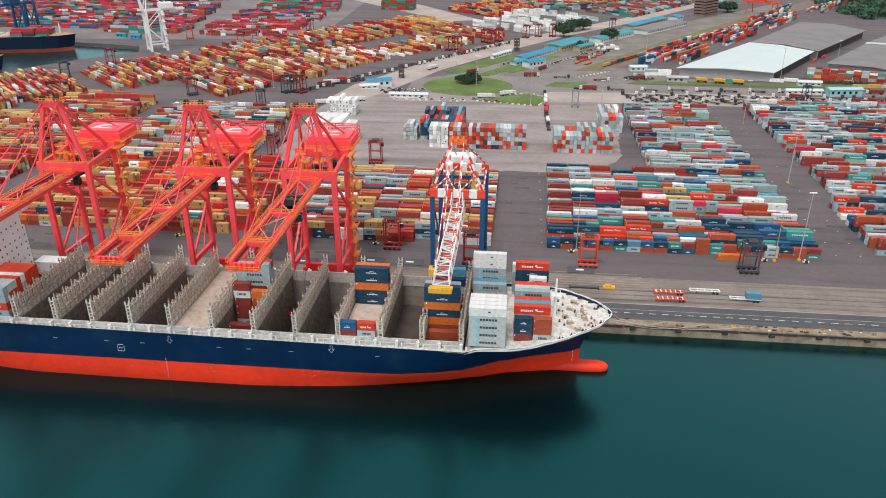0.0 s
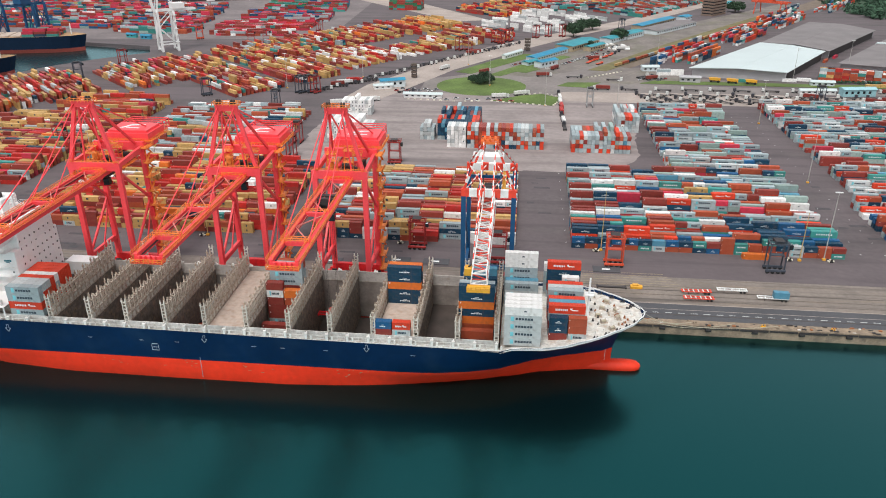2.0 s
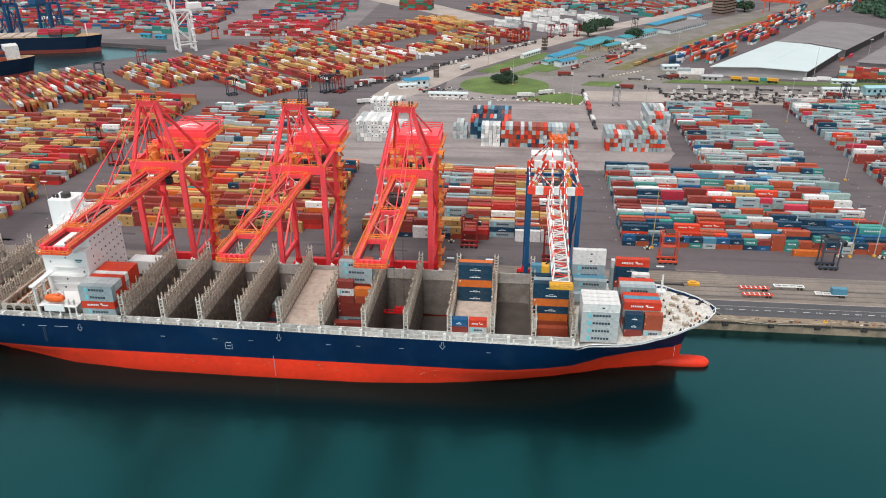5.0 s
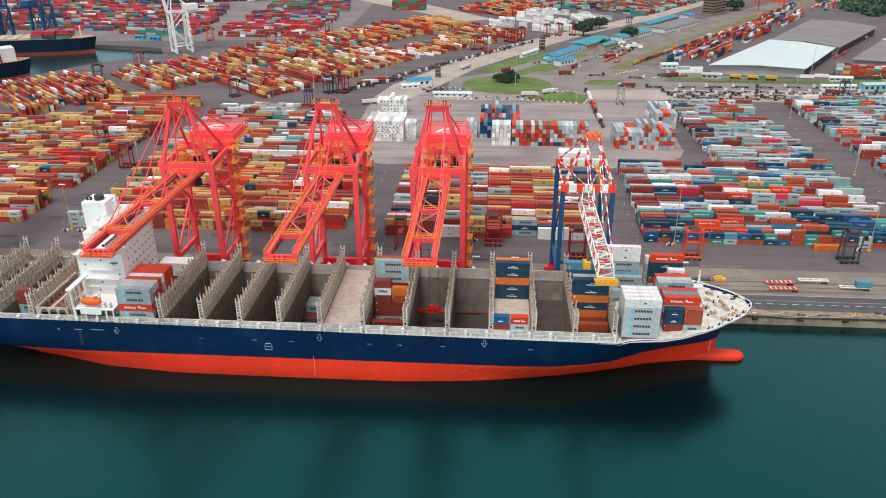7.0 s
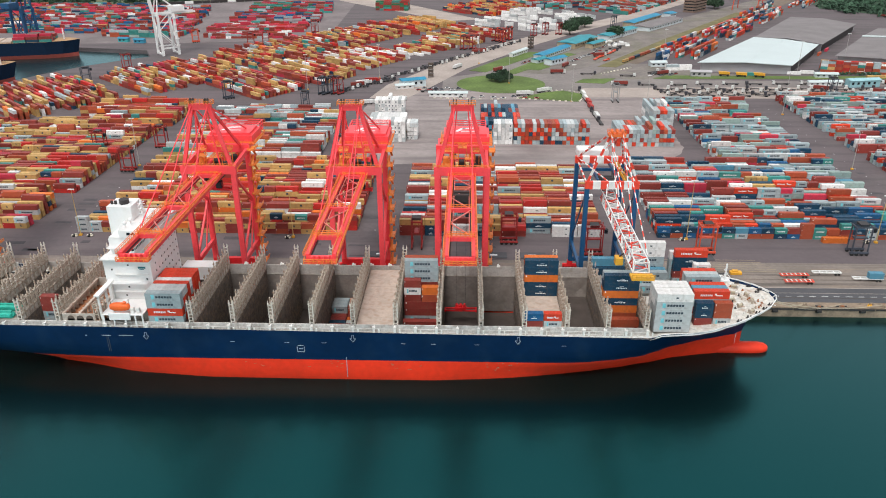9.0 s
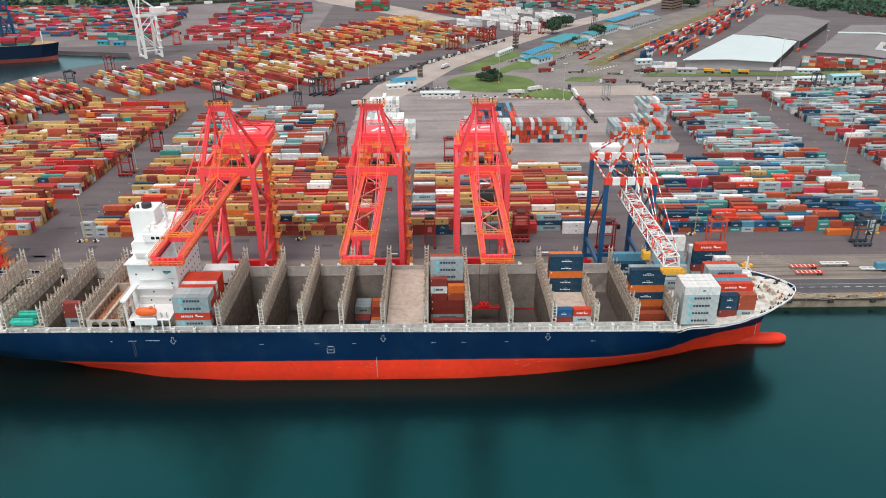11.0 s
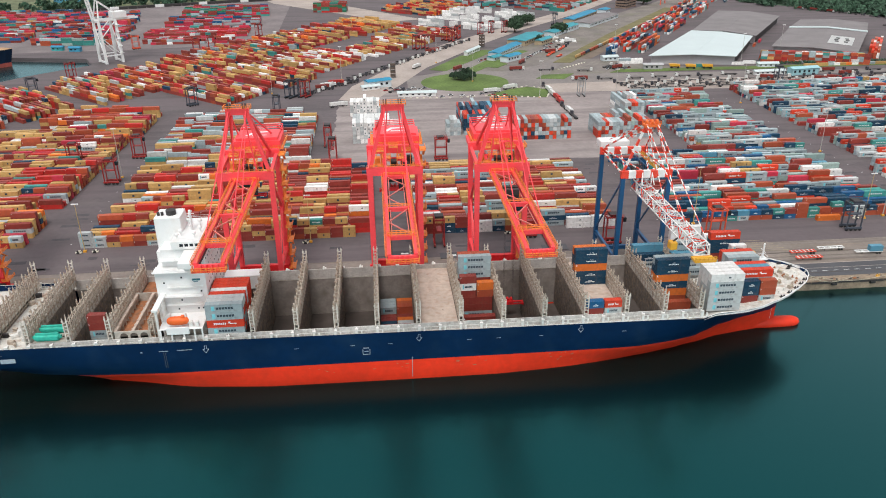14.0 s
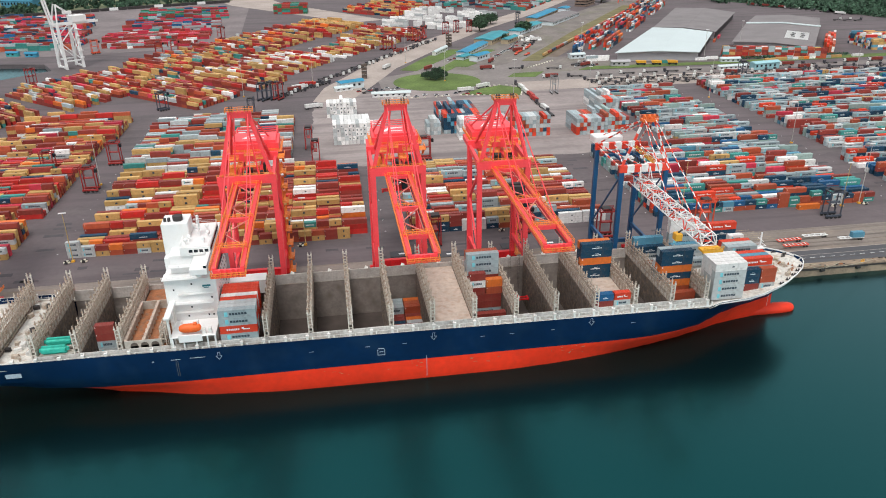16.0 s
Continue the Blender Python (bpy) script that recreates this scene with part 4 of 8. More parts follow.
# cell guides: open lattice fences across the ship
post_mesh = {}
def cell_guide(gx, z0=16.2, z1=25.0):
    """Two open frames back to back, plated low down, with a walkway between and a pale twin post at each end."""
    n_ = 17
    ys = [Y0 + 2.2 + i * (2 * HB - 4.4) / (n_ - 1) for i in range(n_)]
    h = z1 - z0
    tiers = (z0 + 0.3, z0 + h * 0.30, z0 + h * 0.55, z0 + h * 0.79)
    rr = random.Random(int(-gx))
    bm = bmesh.new()
    for side in (-0.65, 0.65):
        for z, w in zip(tiers, (0.16, 0.24, 0.14, 0.18)):
            quadbox(bm, gx + side - 0.11, gx + side + 0.11, ys[0], ys[-1], z - w, z + w)
        for i in range(n_ - 1):
            ya, yb = ys[i], ys[i + 1]
            ym = (ya + yb) / 2
            quadbox(bm, gx + side - 0.07, gx + side + 0.07, ym - 0.1, ym + 0.1, tiers[1], tiers[3])
            for f in (0.28, 0.72):
                yq = ya + (yb - ya) * f
                quadbox(bm, gx + side - 0.05, gx + side + 0.05, yq - 0.05, yq + 0.05, tiers[1], tiers[1] + 1.15)
            quadbox(bm, gx + side - 0.05, gx + side + 0.05, ya, yb, tiers[1] + 1.1, tiers[1] + 1.2)
            if rr.random() < 0.45:
                beam(bm, (gx + side, ya, tiers[2]), (gx + side, ym, tiers[3]), 0.1, 0.14); beam(bm, (gx + side, yb, tiers[2]), (gx + side, ym, tiers[3]), 0.1, 0.14)
            if rr.random() < 0.3:
                quadbox(bm, gx + side - 0.3, gx + side + 0.3, ym - 0.5, ym + 0.5, tiers[1] + 0.1, tiers[1] + rr.uniform(0.5, 1.2))
    g = part("cell_guide", bm, guide_tan, ship, "rusty buff steel cell guide rack")
    bm = bmesh.new()
    quadbox(bm, gx - 0.54, gx + 0.54, ys[0], ys[-1], tiers[1] + 0.02, tiers[1] + 0.12)
    part("walkway", bm, guide_pale, g, "pale grey walkway")
    bm = bmesh.new()
    for side in (-0.65, 0.65):
        for i in range(n_ - 1):
            quadbox(bm, gx + side - 0.05, gx + side + 0.05, ys[i] + 0.5, ys[i + 1] - 0.55, z0, tiers[1] - 0.3)
    part("side_plating", bm, guide_pale, g)
    for i, y in enumerate(ys):
        tall = (2 if i in (0, n_ - 1) else i % 2)
        key = (tall, round(h, 1))
        if key not in post_mesh:
            bm = bmesh.new()
            for side in (-0.65, 0.65):
                quadbox(bm, side - 0.18, side + 0.18, -0.2, 0.2, 0, h - (0.9 if not tall else 0))
                if tall:
                    quadbox(bm, side - 0.3, side + 0.3, -0.28, 0.28, h - 0.5, h - 0.1); quadbox(bm, side - 0.14, side + 0.14, -0.16, 0.16, h - 0.1, h + 0.7)
            for z in ((h * 0.3, h * 0.79) if tall < 2 else (h * 0.15, h * 0.3, h * 0.45, h * 0.6, h * 0.75, h * 0.9)):
                quadbox(bm, -0.5, 0.5, -0.09, 0.09, z - 0.14, z + 0.14)
            post_mesh[key] = mesh_of("guide_post", bm, guide_pale if tall == 2 else guide_tan)
        p_ = new("guide_post", post_mesh[key])
        p_.parent, p_.location = g, (gx, y, z0 + (1.2 if i == n_ - 1 else 0))
    return g
for gx in GUIDES:
    cell_guide(gx, z0=16.2 if gx > -255 else 15.0, z1=25.0 if gx < -95 else 24.0)
# guide rails down the hold walls
for x0, x1 in zip(GUIDES, GUIDES[1:]):
    if x0 < -255 or -221 <= x0 < -173.5 or x1 - x0 > 17 or x0 in (-117, -57.9):
        continue
    bm = bmesh.new()
    lo = -2 if -174 < x0 < -73 else 5.4
    for gx, sg in ((x0, 1), (x1, -1)):
        hh_ = min(hold_half(x0), hold_half(x1)) - 0.6
        n_ = int(hh_ / 1.3)
        for i in range(-n_, n_ + 1, 2):
            quadbox(bm, gx + sg * 0.72 - 0.12, gx + sg * 0.72 + 0.12, CY + i * 1.3 - 0.09, CY + i * 1.3 + 0.09, lo, 16.2)
    tagged(part("hold_guide", bm, bulkhead_mottled, ship), kind="stuff")

mark_worn = mat("hull_mark_worn", (0.34, 0.40, 0.46), 0.6, vary=0.2, scale=2.0)
# marks on the hull's side: arrows, draught line
def hull_mark(boxes, y=Y0 - 0.02):
    bm = bmesh.new()
    for x0, x1, z0, z1 in boxes:
        quadbox(bm, x0, x1, y - 0.03, y + 0.03, z0, z1)
    return part("hull_marking", bm, mark_worn, ship)
for x in (-189.5, -117.1, -60.0):
    bm = bmesh.new()
    y = Y0 - 0.04
    for u0, z0, u1, z1 in ((-1.0, 12.5, 0, 11.1), (1.0, 12.5, 0, 11.1), (-1.0, 12.5, -0.4, 12.5), (1.0, 12.5, 0.4, 12.5)):
        beam(bm, (x + u0, y, z0), (x + u1, y, z1), 0.06, 0.16)
    for u0, u1, z0, z1 in ((-0.42, -0.3, 12.6, 13.9), (0.3, 0.42, 12.6, 13.9), (-0.42, 0.42, 13.8, 13.92)):
        quadbox(bm, x + u0, x + u1, y - 0.02, y + 0.02, z0, z1)
    part("tug_arrow", bm, mark_worn, ship)
hull_mark([(x, x + 1.6, 10.6, 10.74) for x in (-160, -100.5, -90, -45, -75, -128, -141)])
hull_mark([(-136.8, -136.6, 6.8, 9.0), (-134.4, -134.2, 6.8, 9.0), (-136.8, -134.2, 6.8, 7.0), (-136.5, -134.5, 9.3, 9.6), (-136.2, -134.8, 8.0, 8.25)])
hull_mark([(-119.8, -119.6, -3.4 + i * 0.9, -2.3 + i * 0.9) for i in range(9)])
hull_mark([(-205, -202, 12.4, 12.6), (-199, -194, 12.5, 12.7), (-211, -210.4, 12.2, 12.6)])
hull_mark([(-256.4, -251.6, 11.0, 12.6)])

# worn name letters as plain bars below the bow rail, draught marks by the stem
for i in range(10):
    x = 3.0 + i * 1.25 + (0.9 if i > 3 else 0)
    (b0, z0), (b1, _) = section(x)[5], section(x + 0.7)[5]
    bm = bmesh.new(); beam(bm, (x, CY - b0 - 0.03, z0 - 0.2), (x + 0.7, CY - b1 - 0.03, z0 - 0.15), 0.06, 0.8); part("name_bar", bm, mark_worn, ship)
for i in range(9):
    z = -0.9 + i * 0.55
    f = (z - WATER) / (3.7 - WATER)
    b = lerp_table(B_WL, 22.6) * (1 - f) + lerp_table(B_RED, 22.6) * f
    bm = bmesh.new(); quadbox(bm, 22.5, 22.68, CY - b - 0.08, CY - b + 0.1, z, z + 0.3); part("draught_mark", bm, rail_grey, ship)
# anchor in the flare on the quay side
bm = bmesh.new()
beam(bm, (26.0, CY + 3.0, 11.6), (26.0, CY + 3.3, 9.0), 0.4, 0.5)
beam(bm, (25.0, CY + 3.4, 9.1), (27.0, CY + 3.4, 9.1), 0.6, 0.6)
for u in (25.0, 27.0):
    beam(bm, (u, CY + 3.4, 9.1), (u + (u - 26) * 0.3, CY + 3.6, 10.7), 0.45, 0.35)
part("anchor", bm, crane_dark, ship, "dark steel anchor")

# scuffs on the red underside and rust runs below the deck edge
rr = random.Random(14)
scuff = mat("hull_scuff", (0.42, 0.20, 0.12), 0.8, vary=0.3, scale=1.5)
run = mat("hull_run", (0.045, 0.06, 0.075), 0.8, vary=0.3, scale=1.0)
for i in range(34):
    x, z = rr.choice((-64, -71, -128, -150, -100)) + rr.uniform(-6, 6), rr.uniform(0.2, 3.4)
    bm = bmesh.new(); beam(bm, (x, Y0 - 0.02, z), (x + rr.uniform(0.3, 1.3), Y0 - 0.02, z + rr.uniform(-0.2, 0.2)), 0.04, rr.uniform(0.08, 0.22)); part("hull_scuff", bm, scuff, ship)
for x in (-203.6, -203.0):
    bm = bmesh.new(); quadbox(bm, x, x + 0.2, Y0 - 0.03, Y0 + 0.01, 6.0, 12.0); part("rust_run", bm, run, ship)

# mooring deck gear
def winch(x, y, z, rz=0):
    w = thing("mooring_winch", (x, y, z), rz, "pale buff mooring winch with drum on foredeck", "winch", "foredeck winches")
    bm = bmesh.new(); quadbox(bm, -1.6, 1.6, -1.0, 1.0, 0, 0.3); part("base", bm, guide_tan, w)
    bm = bmesh.new(); tube(bm, (-1.3, 0, 1.0), (0.7, 0, 1.0), 0.62, 14); part("drum", bm, mat_rope, w)
    for u in (-1.4, 0.75):
        bm = bmesh.new(); tube(bm, (u - 0.08, 0, 1.0), (u + 0.08, 0, 1.0), 0.95, 16); part("flange", bm, guide_tan, w)
    bm = bmesh.new(); quadbox(bm, 0.95, 1.6, -0.5, 0.5, 0.3, 1.5); part("motor", bm, rail_grey, w)
    w.scale = (0.8, 0.8, 0.8)
    return w
mat_rope = mat("rope_pale", (0.45, 0.40, 0.30), 0.9)
for x, y, r_ in ((20.5, 227.0, 20), (21.0, 236.5, -20), (25.5, 230.0, 60), (25.5, 234.5, -60), (19.0, 231.5, 0), (23.0, 222.6, 30), (23.0, 241.2, -30)):
    winch(x, y, deck_z(x) + 0.0, r_)
def bollard(x, y, z, m, label, group):
    b_ = thing("bollard", (x, y, z), 0, label, "bollard", group)
    for u in (-0.5, 0.5):
        bm = bmesh.new(); tube(bm, (u, 0, 0), (u, 0, 0.9), 0.26, 10); part("post", bm, m, b_)
    bm = bmesh.new(); quadbox(bm, -1.0, 1.0, -0.4, 0.4, 0, 0.12); part("base", bm, m, b_)
    return b_
for x in (17, 21, 25, 28.5, 31.5):
    for s in (-1, 1):
        bollard(x, CY + s * (lerp_table(B_TOP, x) - 1.6), deck_z(x), crane_dark, "black twin mooring bollard on white foredeck", "foredeck bollards")
rr = random.Random(11)
for i in range(44):
    x = rr.uniform(15.5, 31)
    y = CY + rr.uniform(-1, 1) * (lerp_table(B_TOP, x) - 3)
    bm = bmesh.new(); tube(bm, (0, 0, 0), (0, 0, rr.uniform(0.5, 1.0)), 0.28, 8); quadbox(bm, -0.4, 0.4, -0.4, 0.4, 0, 0.15)
    o = part("deck_fitting", bm, (crane_dark, guide_tan, rail_grey, rust_brown)[i % 4], ship); o.location = (x, y, deck_z(x))
mast = thing("foremast", (15.2, 232, deck_z(15.2)), 0, "white foremast with platform and lamps", "mast")
bm = bmesh.new(); tube(bm, (0, 0, 0), (0, 0, 15), 0.55, 10, 0.3); part("pole", bm, ship_white, mast)
bm = bmesh.new(); quadbox(bm, -1.6, 1.6, -1.5, 1.5, 8.6, 8.9); part("platform", bm, ship_white, mast)
bm = bmesh.new()
for s in (-1.6, 1.6):
    quadbox(bm, s - 0.06, s + 0.06, -1.5, 1.5, 9.8, 9.95)
    quadbox(bm, -1.6, 1.6, s * 0.93 - 0.06, s * 0.93 + 0.06, 9.8, 9.95)
part("railing", bm, ship_white, mast)
bm = bmesh.new(); beam(bm, (0, -2, 12), (0, 2, 12), 0.2, 0.2); part("yard_arm", bm, ship_white, mast)
ship_box("breakwater", 13.2, 13.6, CY - 15.5, CY + 15.5, 17, 21.5, ship_white)
for i, (p, q) in enumerate((((34.0, 229.0, 18.0), (75, 260.2, 0.5)), ((34.2, 230.0, 18.0), (92, 260.2, 0.5)), ((33.8, 235.0, 18.0), (60, 260.2, 0.5)))):
    cu = bpy.data.curves.new("mooring_rope", "CURVE")
    cu.dimensions, cu.bevel_depth = "3D", 0.09
    sp = cu.splines.new("POLY"); sp.points.add(12)
    for k in range(13):
        f = k / 12
        pt = Vector(p).lerp(Vector(q), f) - Vector((0, 0, 3.2 * math.sin(math.pi * f) * 0.8))
        sp.points[k].co = (*pt, 1)
    cu.materials.append(mat_rope)
    tagged(new("mooring_rope", cu), "pale mooring rope from bow to quay", "rope", "bow mooring ropes")

# accommodation tower, on its own middle line
TY = 232.0
tower = thing("ship_bridge", (0, 0, 0), label="tall white ship accommodation tower with funnel casing", category="superstructure")
def tbox(name, x0, x1, y0, y1, z0, z1, m=ship_white, parent=None, label=""):
    bm = bmesh.new()
    quadbox(bm, x0, x1, y0, y1, z0, z1)
    bmesh.ops.bevel(bm, geom=bm.edges, offset=0.12, segments=1, affect="EDGES")
    return part(name, bm, m, parent or tower, label)
acc = tbox("accommodation", -205.8, -189.0, TY - 10.6, TY + 15.5, 13.5, 36.6)
tbox("upper_accommodation", -203.6, -189.1, TY - 7.2, TY + 14, 36.6, 43.2)
for k, (x0, x1, y0, z) in enumerate(((-206, -191, -12.4, 36.7), (-204, -193, -9.6, 39.8), (-205, -190.5, -12.8, 27.6), (-203, -191, -12.2, 24.2), (-202, -190, -11.6, 30.6))):
    led = tbox("deck_ledge", x0, x1, TY + y0, TY - 7.0 if z > 36 else TY - 10.5, z - 0.1, z)
    bm = bmesh.new()
    for q in (0.55, 1.1):
        quadbox(bm, x0, x1, TY + y0, TY + y0 + 0.07, z + q - 0.035, z + q + 0.035)
    n_ = int((x1 - x0) / 1.8)
    for i in range(n_ + 1):
        u = x0 + 0.05 + i * (x1 - x0 - 0.1) / n_
        quadbox(bm, u - 0.04, u + 0.04, TY + y0, TY + y0 + 0.07, z, z + 1.1)
    part("handrail", bm, ship_white, led)
wheel = tbox("wheelhouse", -199.5, -189.6, TY - 8, TY + 13, 43.2, 46.2)
wing = tbox("bridge_wing", -195.4, -189.8, TY - 18.6, TY + 21, 40.9, 43.0)
tbox("wing_top", -191.1, -189.7, TY - 18.8, TY - 8, 44.1, 44.3, parent=wing)
tbox("wing_brace", -194.4, -192.4, TY - 15, TY - 7.4, 38.6, 40.9, parent=wing)
bm = bmesh.new()
for i in range(9):
    u = TY - 18.2 + i * 1.15
    quadbox(bm, -190.0, -189.8, u, u + 0.16, 43.0, 44.1)
part("window_post", bm, ship_white, wing)
bm = bmesh.new(); quadbox(bm, -190.9, -190.0, TY - 18.2, TY - 8, 43.0, 44.1); part("window", bm, glass_dark, wing)
for i in range(14):
    bm = bmesh.new()
    u = TY - 7.6 + i * 1.45
    quadbox(bm, -189.66, -189.54, u, u + 1.2, 44.4, 45.5)
    part("window", bm, glass_dark, wheel)
for i in range(4):
    bm = bmesh.new()
    u = -196.6 + i * 1.7
    quadbox(bm, u, u + 1.2, TY - 8.06, TY - 7.95, 44.3, 45.3)
    part("window", bm, glass_dark, wheel)
win = None
for k in range(7):
    for j in range(8):
        if (k * 7 + j * 5) % 11 == 0:
            continue
        if win is None:
            bm = bmesh.new(); quadbox(bm, -0.04, 0.06, -0.26, 0.26, -0.3, 0.3)
            win = mesh_of("window", bm, glass_dark)
        w_ = new("window", win); w_.parent = acc
        w_.location = (-188.96 if k < 5 else -189.04, TY - 6.4 + j * 2.9, 21.2 + k * 2.95)
for z, u in ((22.0, -199.4), (22.0, -192.8), (22.0, -191.2), (25.4, -198), (28.6, -191), (32.2, -203), (34.0, -197)):
    w_ = new("window", win); w_.parent = acc
    w_.matrix_basis = pose(u, TY - 10.62, z, 0, 0, -90)
bm = bmesh.new(); quadbox(bm, -193.6, -190.9, TY - 10.66, TY - 10.58, 32.7, 33.4); quadbox(bm, -193.2, -191.6, TY - 10.66, TY - 10.58, 32.2, 32.5)
part("side_emblem", bm, mat("emblem_teal", (0.02, 0.16, 0.20), 0.5), acc, "small dark teal emblem")
casing = tbox("funnel_casing", -206.0, -197.2, TY - 0.2, TY + 8.6, 36.0, 51.8)
bm = bmesh.new(); tube(bm, (-200.8, TY + 3.4, 51.7), (-200.8, TY + 3.4, 53.4), 1.7, 16)
part("exhaust", bm, crane_dark, casing, "black exhaust pipe")
for u in (-204.9, -203.6):
    bm = bmesh.new(); tube(bm, (u, TY + 2.6, 51.7), (u, TY + 2.6, 53.0), 0.5, 10); part("vent_pipe", bm, crane_dark, casing)
tbox("funnel_step", -206.0, -198.4, TY - 3.4, TY - 0.1, 36.0, 40.8)
rm = tbox("radar_mast", -194.6, -193.8, TY + 1.6, TY + 2.4, 46.2, 53.6)
for z, a_ in ((48.4, 2.6), (50.4, 2.0), (52.2, 2.6)):
    bm = bmesh.new(); beam(bm, (-194.2, TY + 2 - a_, z), (-194.2, TY + 2 + a_, z), 0.3, 0.35); beam(bm, (-195.6, TY + 2, z), (-192.8, TY + 2, z), 0.2, 0.2); part("yard_arm", bm, ship_white, rm)
for u, v_ in ((-196.8, -3), (-192.0, -5), (-192.2, 6), (-196.5, 7), (-191, 0), (-197.5, -6)):
    bm = bmesh.new(); tube(bm, (u, TY + v_, 46.1), (u, TY + v_, 47.6), 0.16, 8); bmesh.ops.create_uvsphere(bm, u_segments=10, v_segments=8, radius=0.75, matrix=Matrix.Translation((u, TY + v_, 48.0))); part("antenna_dome", bm, ship_white, wheel)
bm = bmesh.new()
for q in (0.55, 1.1):
    for y0 in (TY - 7.9, TY + 12.8):
        quadbox(bm, -199.4, -189.7, y0, y0 + 0.08, 46.2 + q - 0.04, 46.2 + q + 0.04)
    for x0 in (-199.4, -189.8):
        quadbox(bm, x0, x0 + 0.08, TY - 7.9, TY + 12.8, 46.2 + q - 0.04, 46.2 + q + 0.04)
part("roof_rail", bm, ship_white, wheel)
tbox("boat_deck", -204, -189.6, Y0 + 0.5, TY - 10.7, 20.2, 20.5)
tbox("deck_house", -203.4, -189.4, Y0 + 5.0, TY - 10.7, DECK, 20.2, m=ship_grey)
tbox("boat_front", -201.5, -194.0, Y0 + 0.4, Y0 + 0.9, 18.4, 21.2)
for x in (-203.5, -200, -196, -192.4, -189.9):
    tbox("deck_support", x - 0.25, x + 0.25, Y0 + 0.6, Y0 + 1.1, DECK, 20.2)
for x in (-193.4, -191.4):
    tbox("vent_box", x - 0.6, x + 0.6, Y0 + 1.4, Y0 + 2.6, 20.5, 22.6, m=rail_grey)
# sloping white gangway gantry behind the boat
gan = tbox("gantry_arm", -205.0, -203.0, TY - 22.6, TY - 9.6, 27.5, 28.3)
for y in (TY - 21.6, TY - 16, TY - 11):
    tbox("gantry_leg", -204.4, -203.6, y - 0.3, y + 0.3, DECK, 27.5, m=rail_grey, parent=gan)
boat = thing("lifeboat", (-197.6, Y0 + 1.9, 23.0), 0, "orange enclosed lifeboat in white davits", "lifeboat")
bm = bmesh.new()
bmesh.ops.create_uvsphere(bm, u_segments=18, v_segments=12, radius=1)
for v in bm.verts:
    x, y, z = v.co
    v.co = (math.copysign(abs(x) ** 0.6, x) * 3.6, math.copysign(abs(y) ** 0.8, y) * 1.35, math.copysign(abs(z) ** 0.8, z) * 1.45)
b_ = part("boat_hull", bm, mat("lifeboat_orange", (0.80, 0.13, 0.02), 0.5), boat)
bm = bmesh.new(); quadbox(bm, 1.2, 2.2, -0.8, 0.8, 1.0, 1.75); part("conning_dome", bm, b_.data.materials[0], boat)
for u in (-2.6, 2.6):
    bm = bmesh.new(); beam(bm, (u, 1.6, -1.9), (u, 1.6, 2.2), 0.3, 0.3); beam(bm, (u, 1.6, 2.2), (u, -0.2, 2.2), 0.3, 0.3); beam(bm, (u, 0, 2.2), (u, 0, 1.2), 0.1, 0.1); beam(bm, (u, 1.6, -1.0), (u, 0, -1.0), 0.3, 0.5)
    part("davit", bm, ship_white, boat)

# cargo on board
AB = "containers on the ship"
def deck_stack(x, y, z, cols, ln=12.19, hh=2.9):
    for col in cols:
        size = "long" if ln > 7 else "short"
        container(x, y, z, 0, ln, hh, col, f"{size} {col if col not in ('navy', 'grey', 'scarlet', 'rust') else dict(navy='navy-blue', grey='pale blue-grey', scarlet='bright orange-red', rust='rust-brown')[col]} steel container stacked aboard the ship", AB)
        z += hh
for k, cols in enumerate((("grey", "scarlet", "grey", "grey"), ("scarlet", "grey", "scarlet", "silver"), ("grey", "grey", "rust", "silver"), ("rust", "scarlet", "scarlet", "scarlet"), ("grey", "scarlet", "grey", "white"), ("scarlet", "rust", "scarlet", "scarlet"), ("grey", "scarlet", "scarlet", "scarlet"), ("rust", "rust", "scarlet", "scarlet"))):
    deck_stack(-182.3, 212.9 + k * 2.5, 16.4, cols)
deck_stack(-54.7, 212.8, 16.65, ("maroon", "blue"), 6.06, 2.6)
deck_stack(-48.3, 212.8, 16.65, ("silver", "scarlet"), 6.06, 2.6)
deck_stack(-50.5, 235.6, 16.65, ("navy", "navy", "orange", "navy", "navy"))
deck_stack(-50.5, 238.1, 16.65, ("navy", "orange", "navy", "navy", "orange"))
deck_stack(-94.6, 236.4, 7.0, ("maroon", "grey", "silver", "grey", "maroon", "grey", "grey", "grey"))
deck_stack(-94.6, 238.9, 7.0, ("grey", "maroon", "rust", "grey", "silver", "grey", "grey", "rust"))
deck_stack(-97.6, 231.0, 16.1, ("maroon", "white", "maroon"), 6.06, 2.9)
deck_stack(-91.2, 231.0, 16.1, ("rust", "orange"), 6.06, 2.9)
deck_stack(-94.6, 231.0, -1.35, ("grey", "silver", "maroon", "grey", "maroon", "maroon"), hh=2.9)
deck_stack(-94.6, 222.5, -2.0, ("grey", "grey", "silver", "grey", "maroon"), hh=2.9)
deck_stack(-94.6, 214.0, -2.0, ("grey", "grey", "silver", "grey"), hh=2.9)
for k in range(9):
    r_ = random.Random(k)
    for u in (-127.2, -120.8):
        deck_stack(u, 232.0 + k * 2.5 - 4, -2.0, [r_.choice(("rust", "silver", "maroon", "grey", "navy", "orange")) for _ in range(2 + (k > 5))], 6.06, 2.9)
deck_stack(-80, 216, -2, ("navy", "grey")); deck_stack(-80, 218.5, -2, ("maroon", "silver")); deck_stack(-80, 221, -2, ("navy", "teal")); deck_stack(-80, 226, -2, ("maroon", "red"))
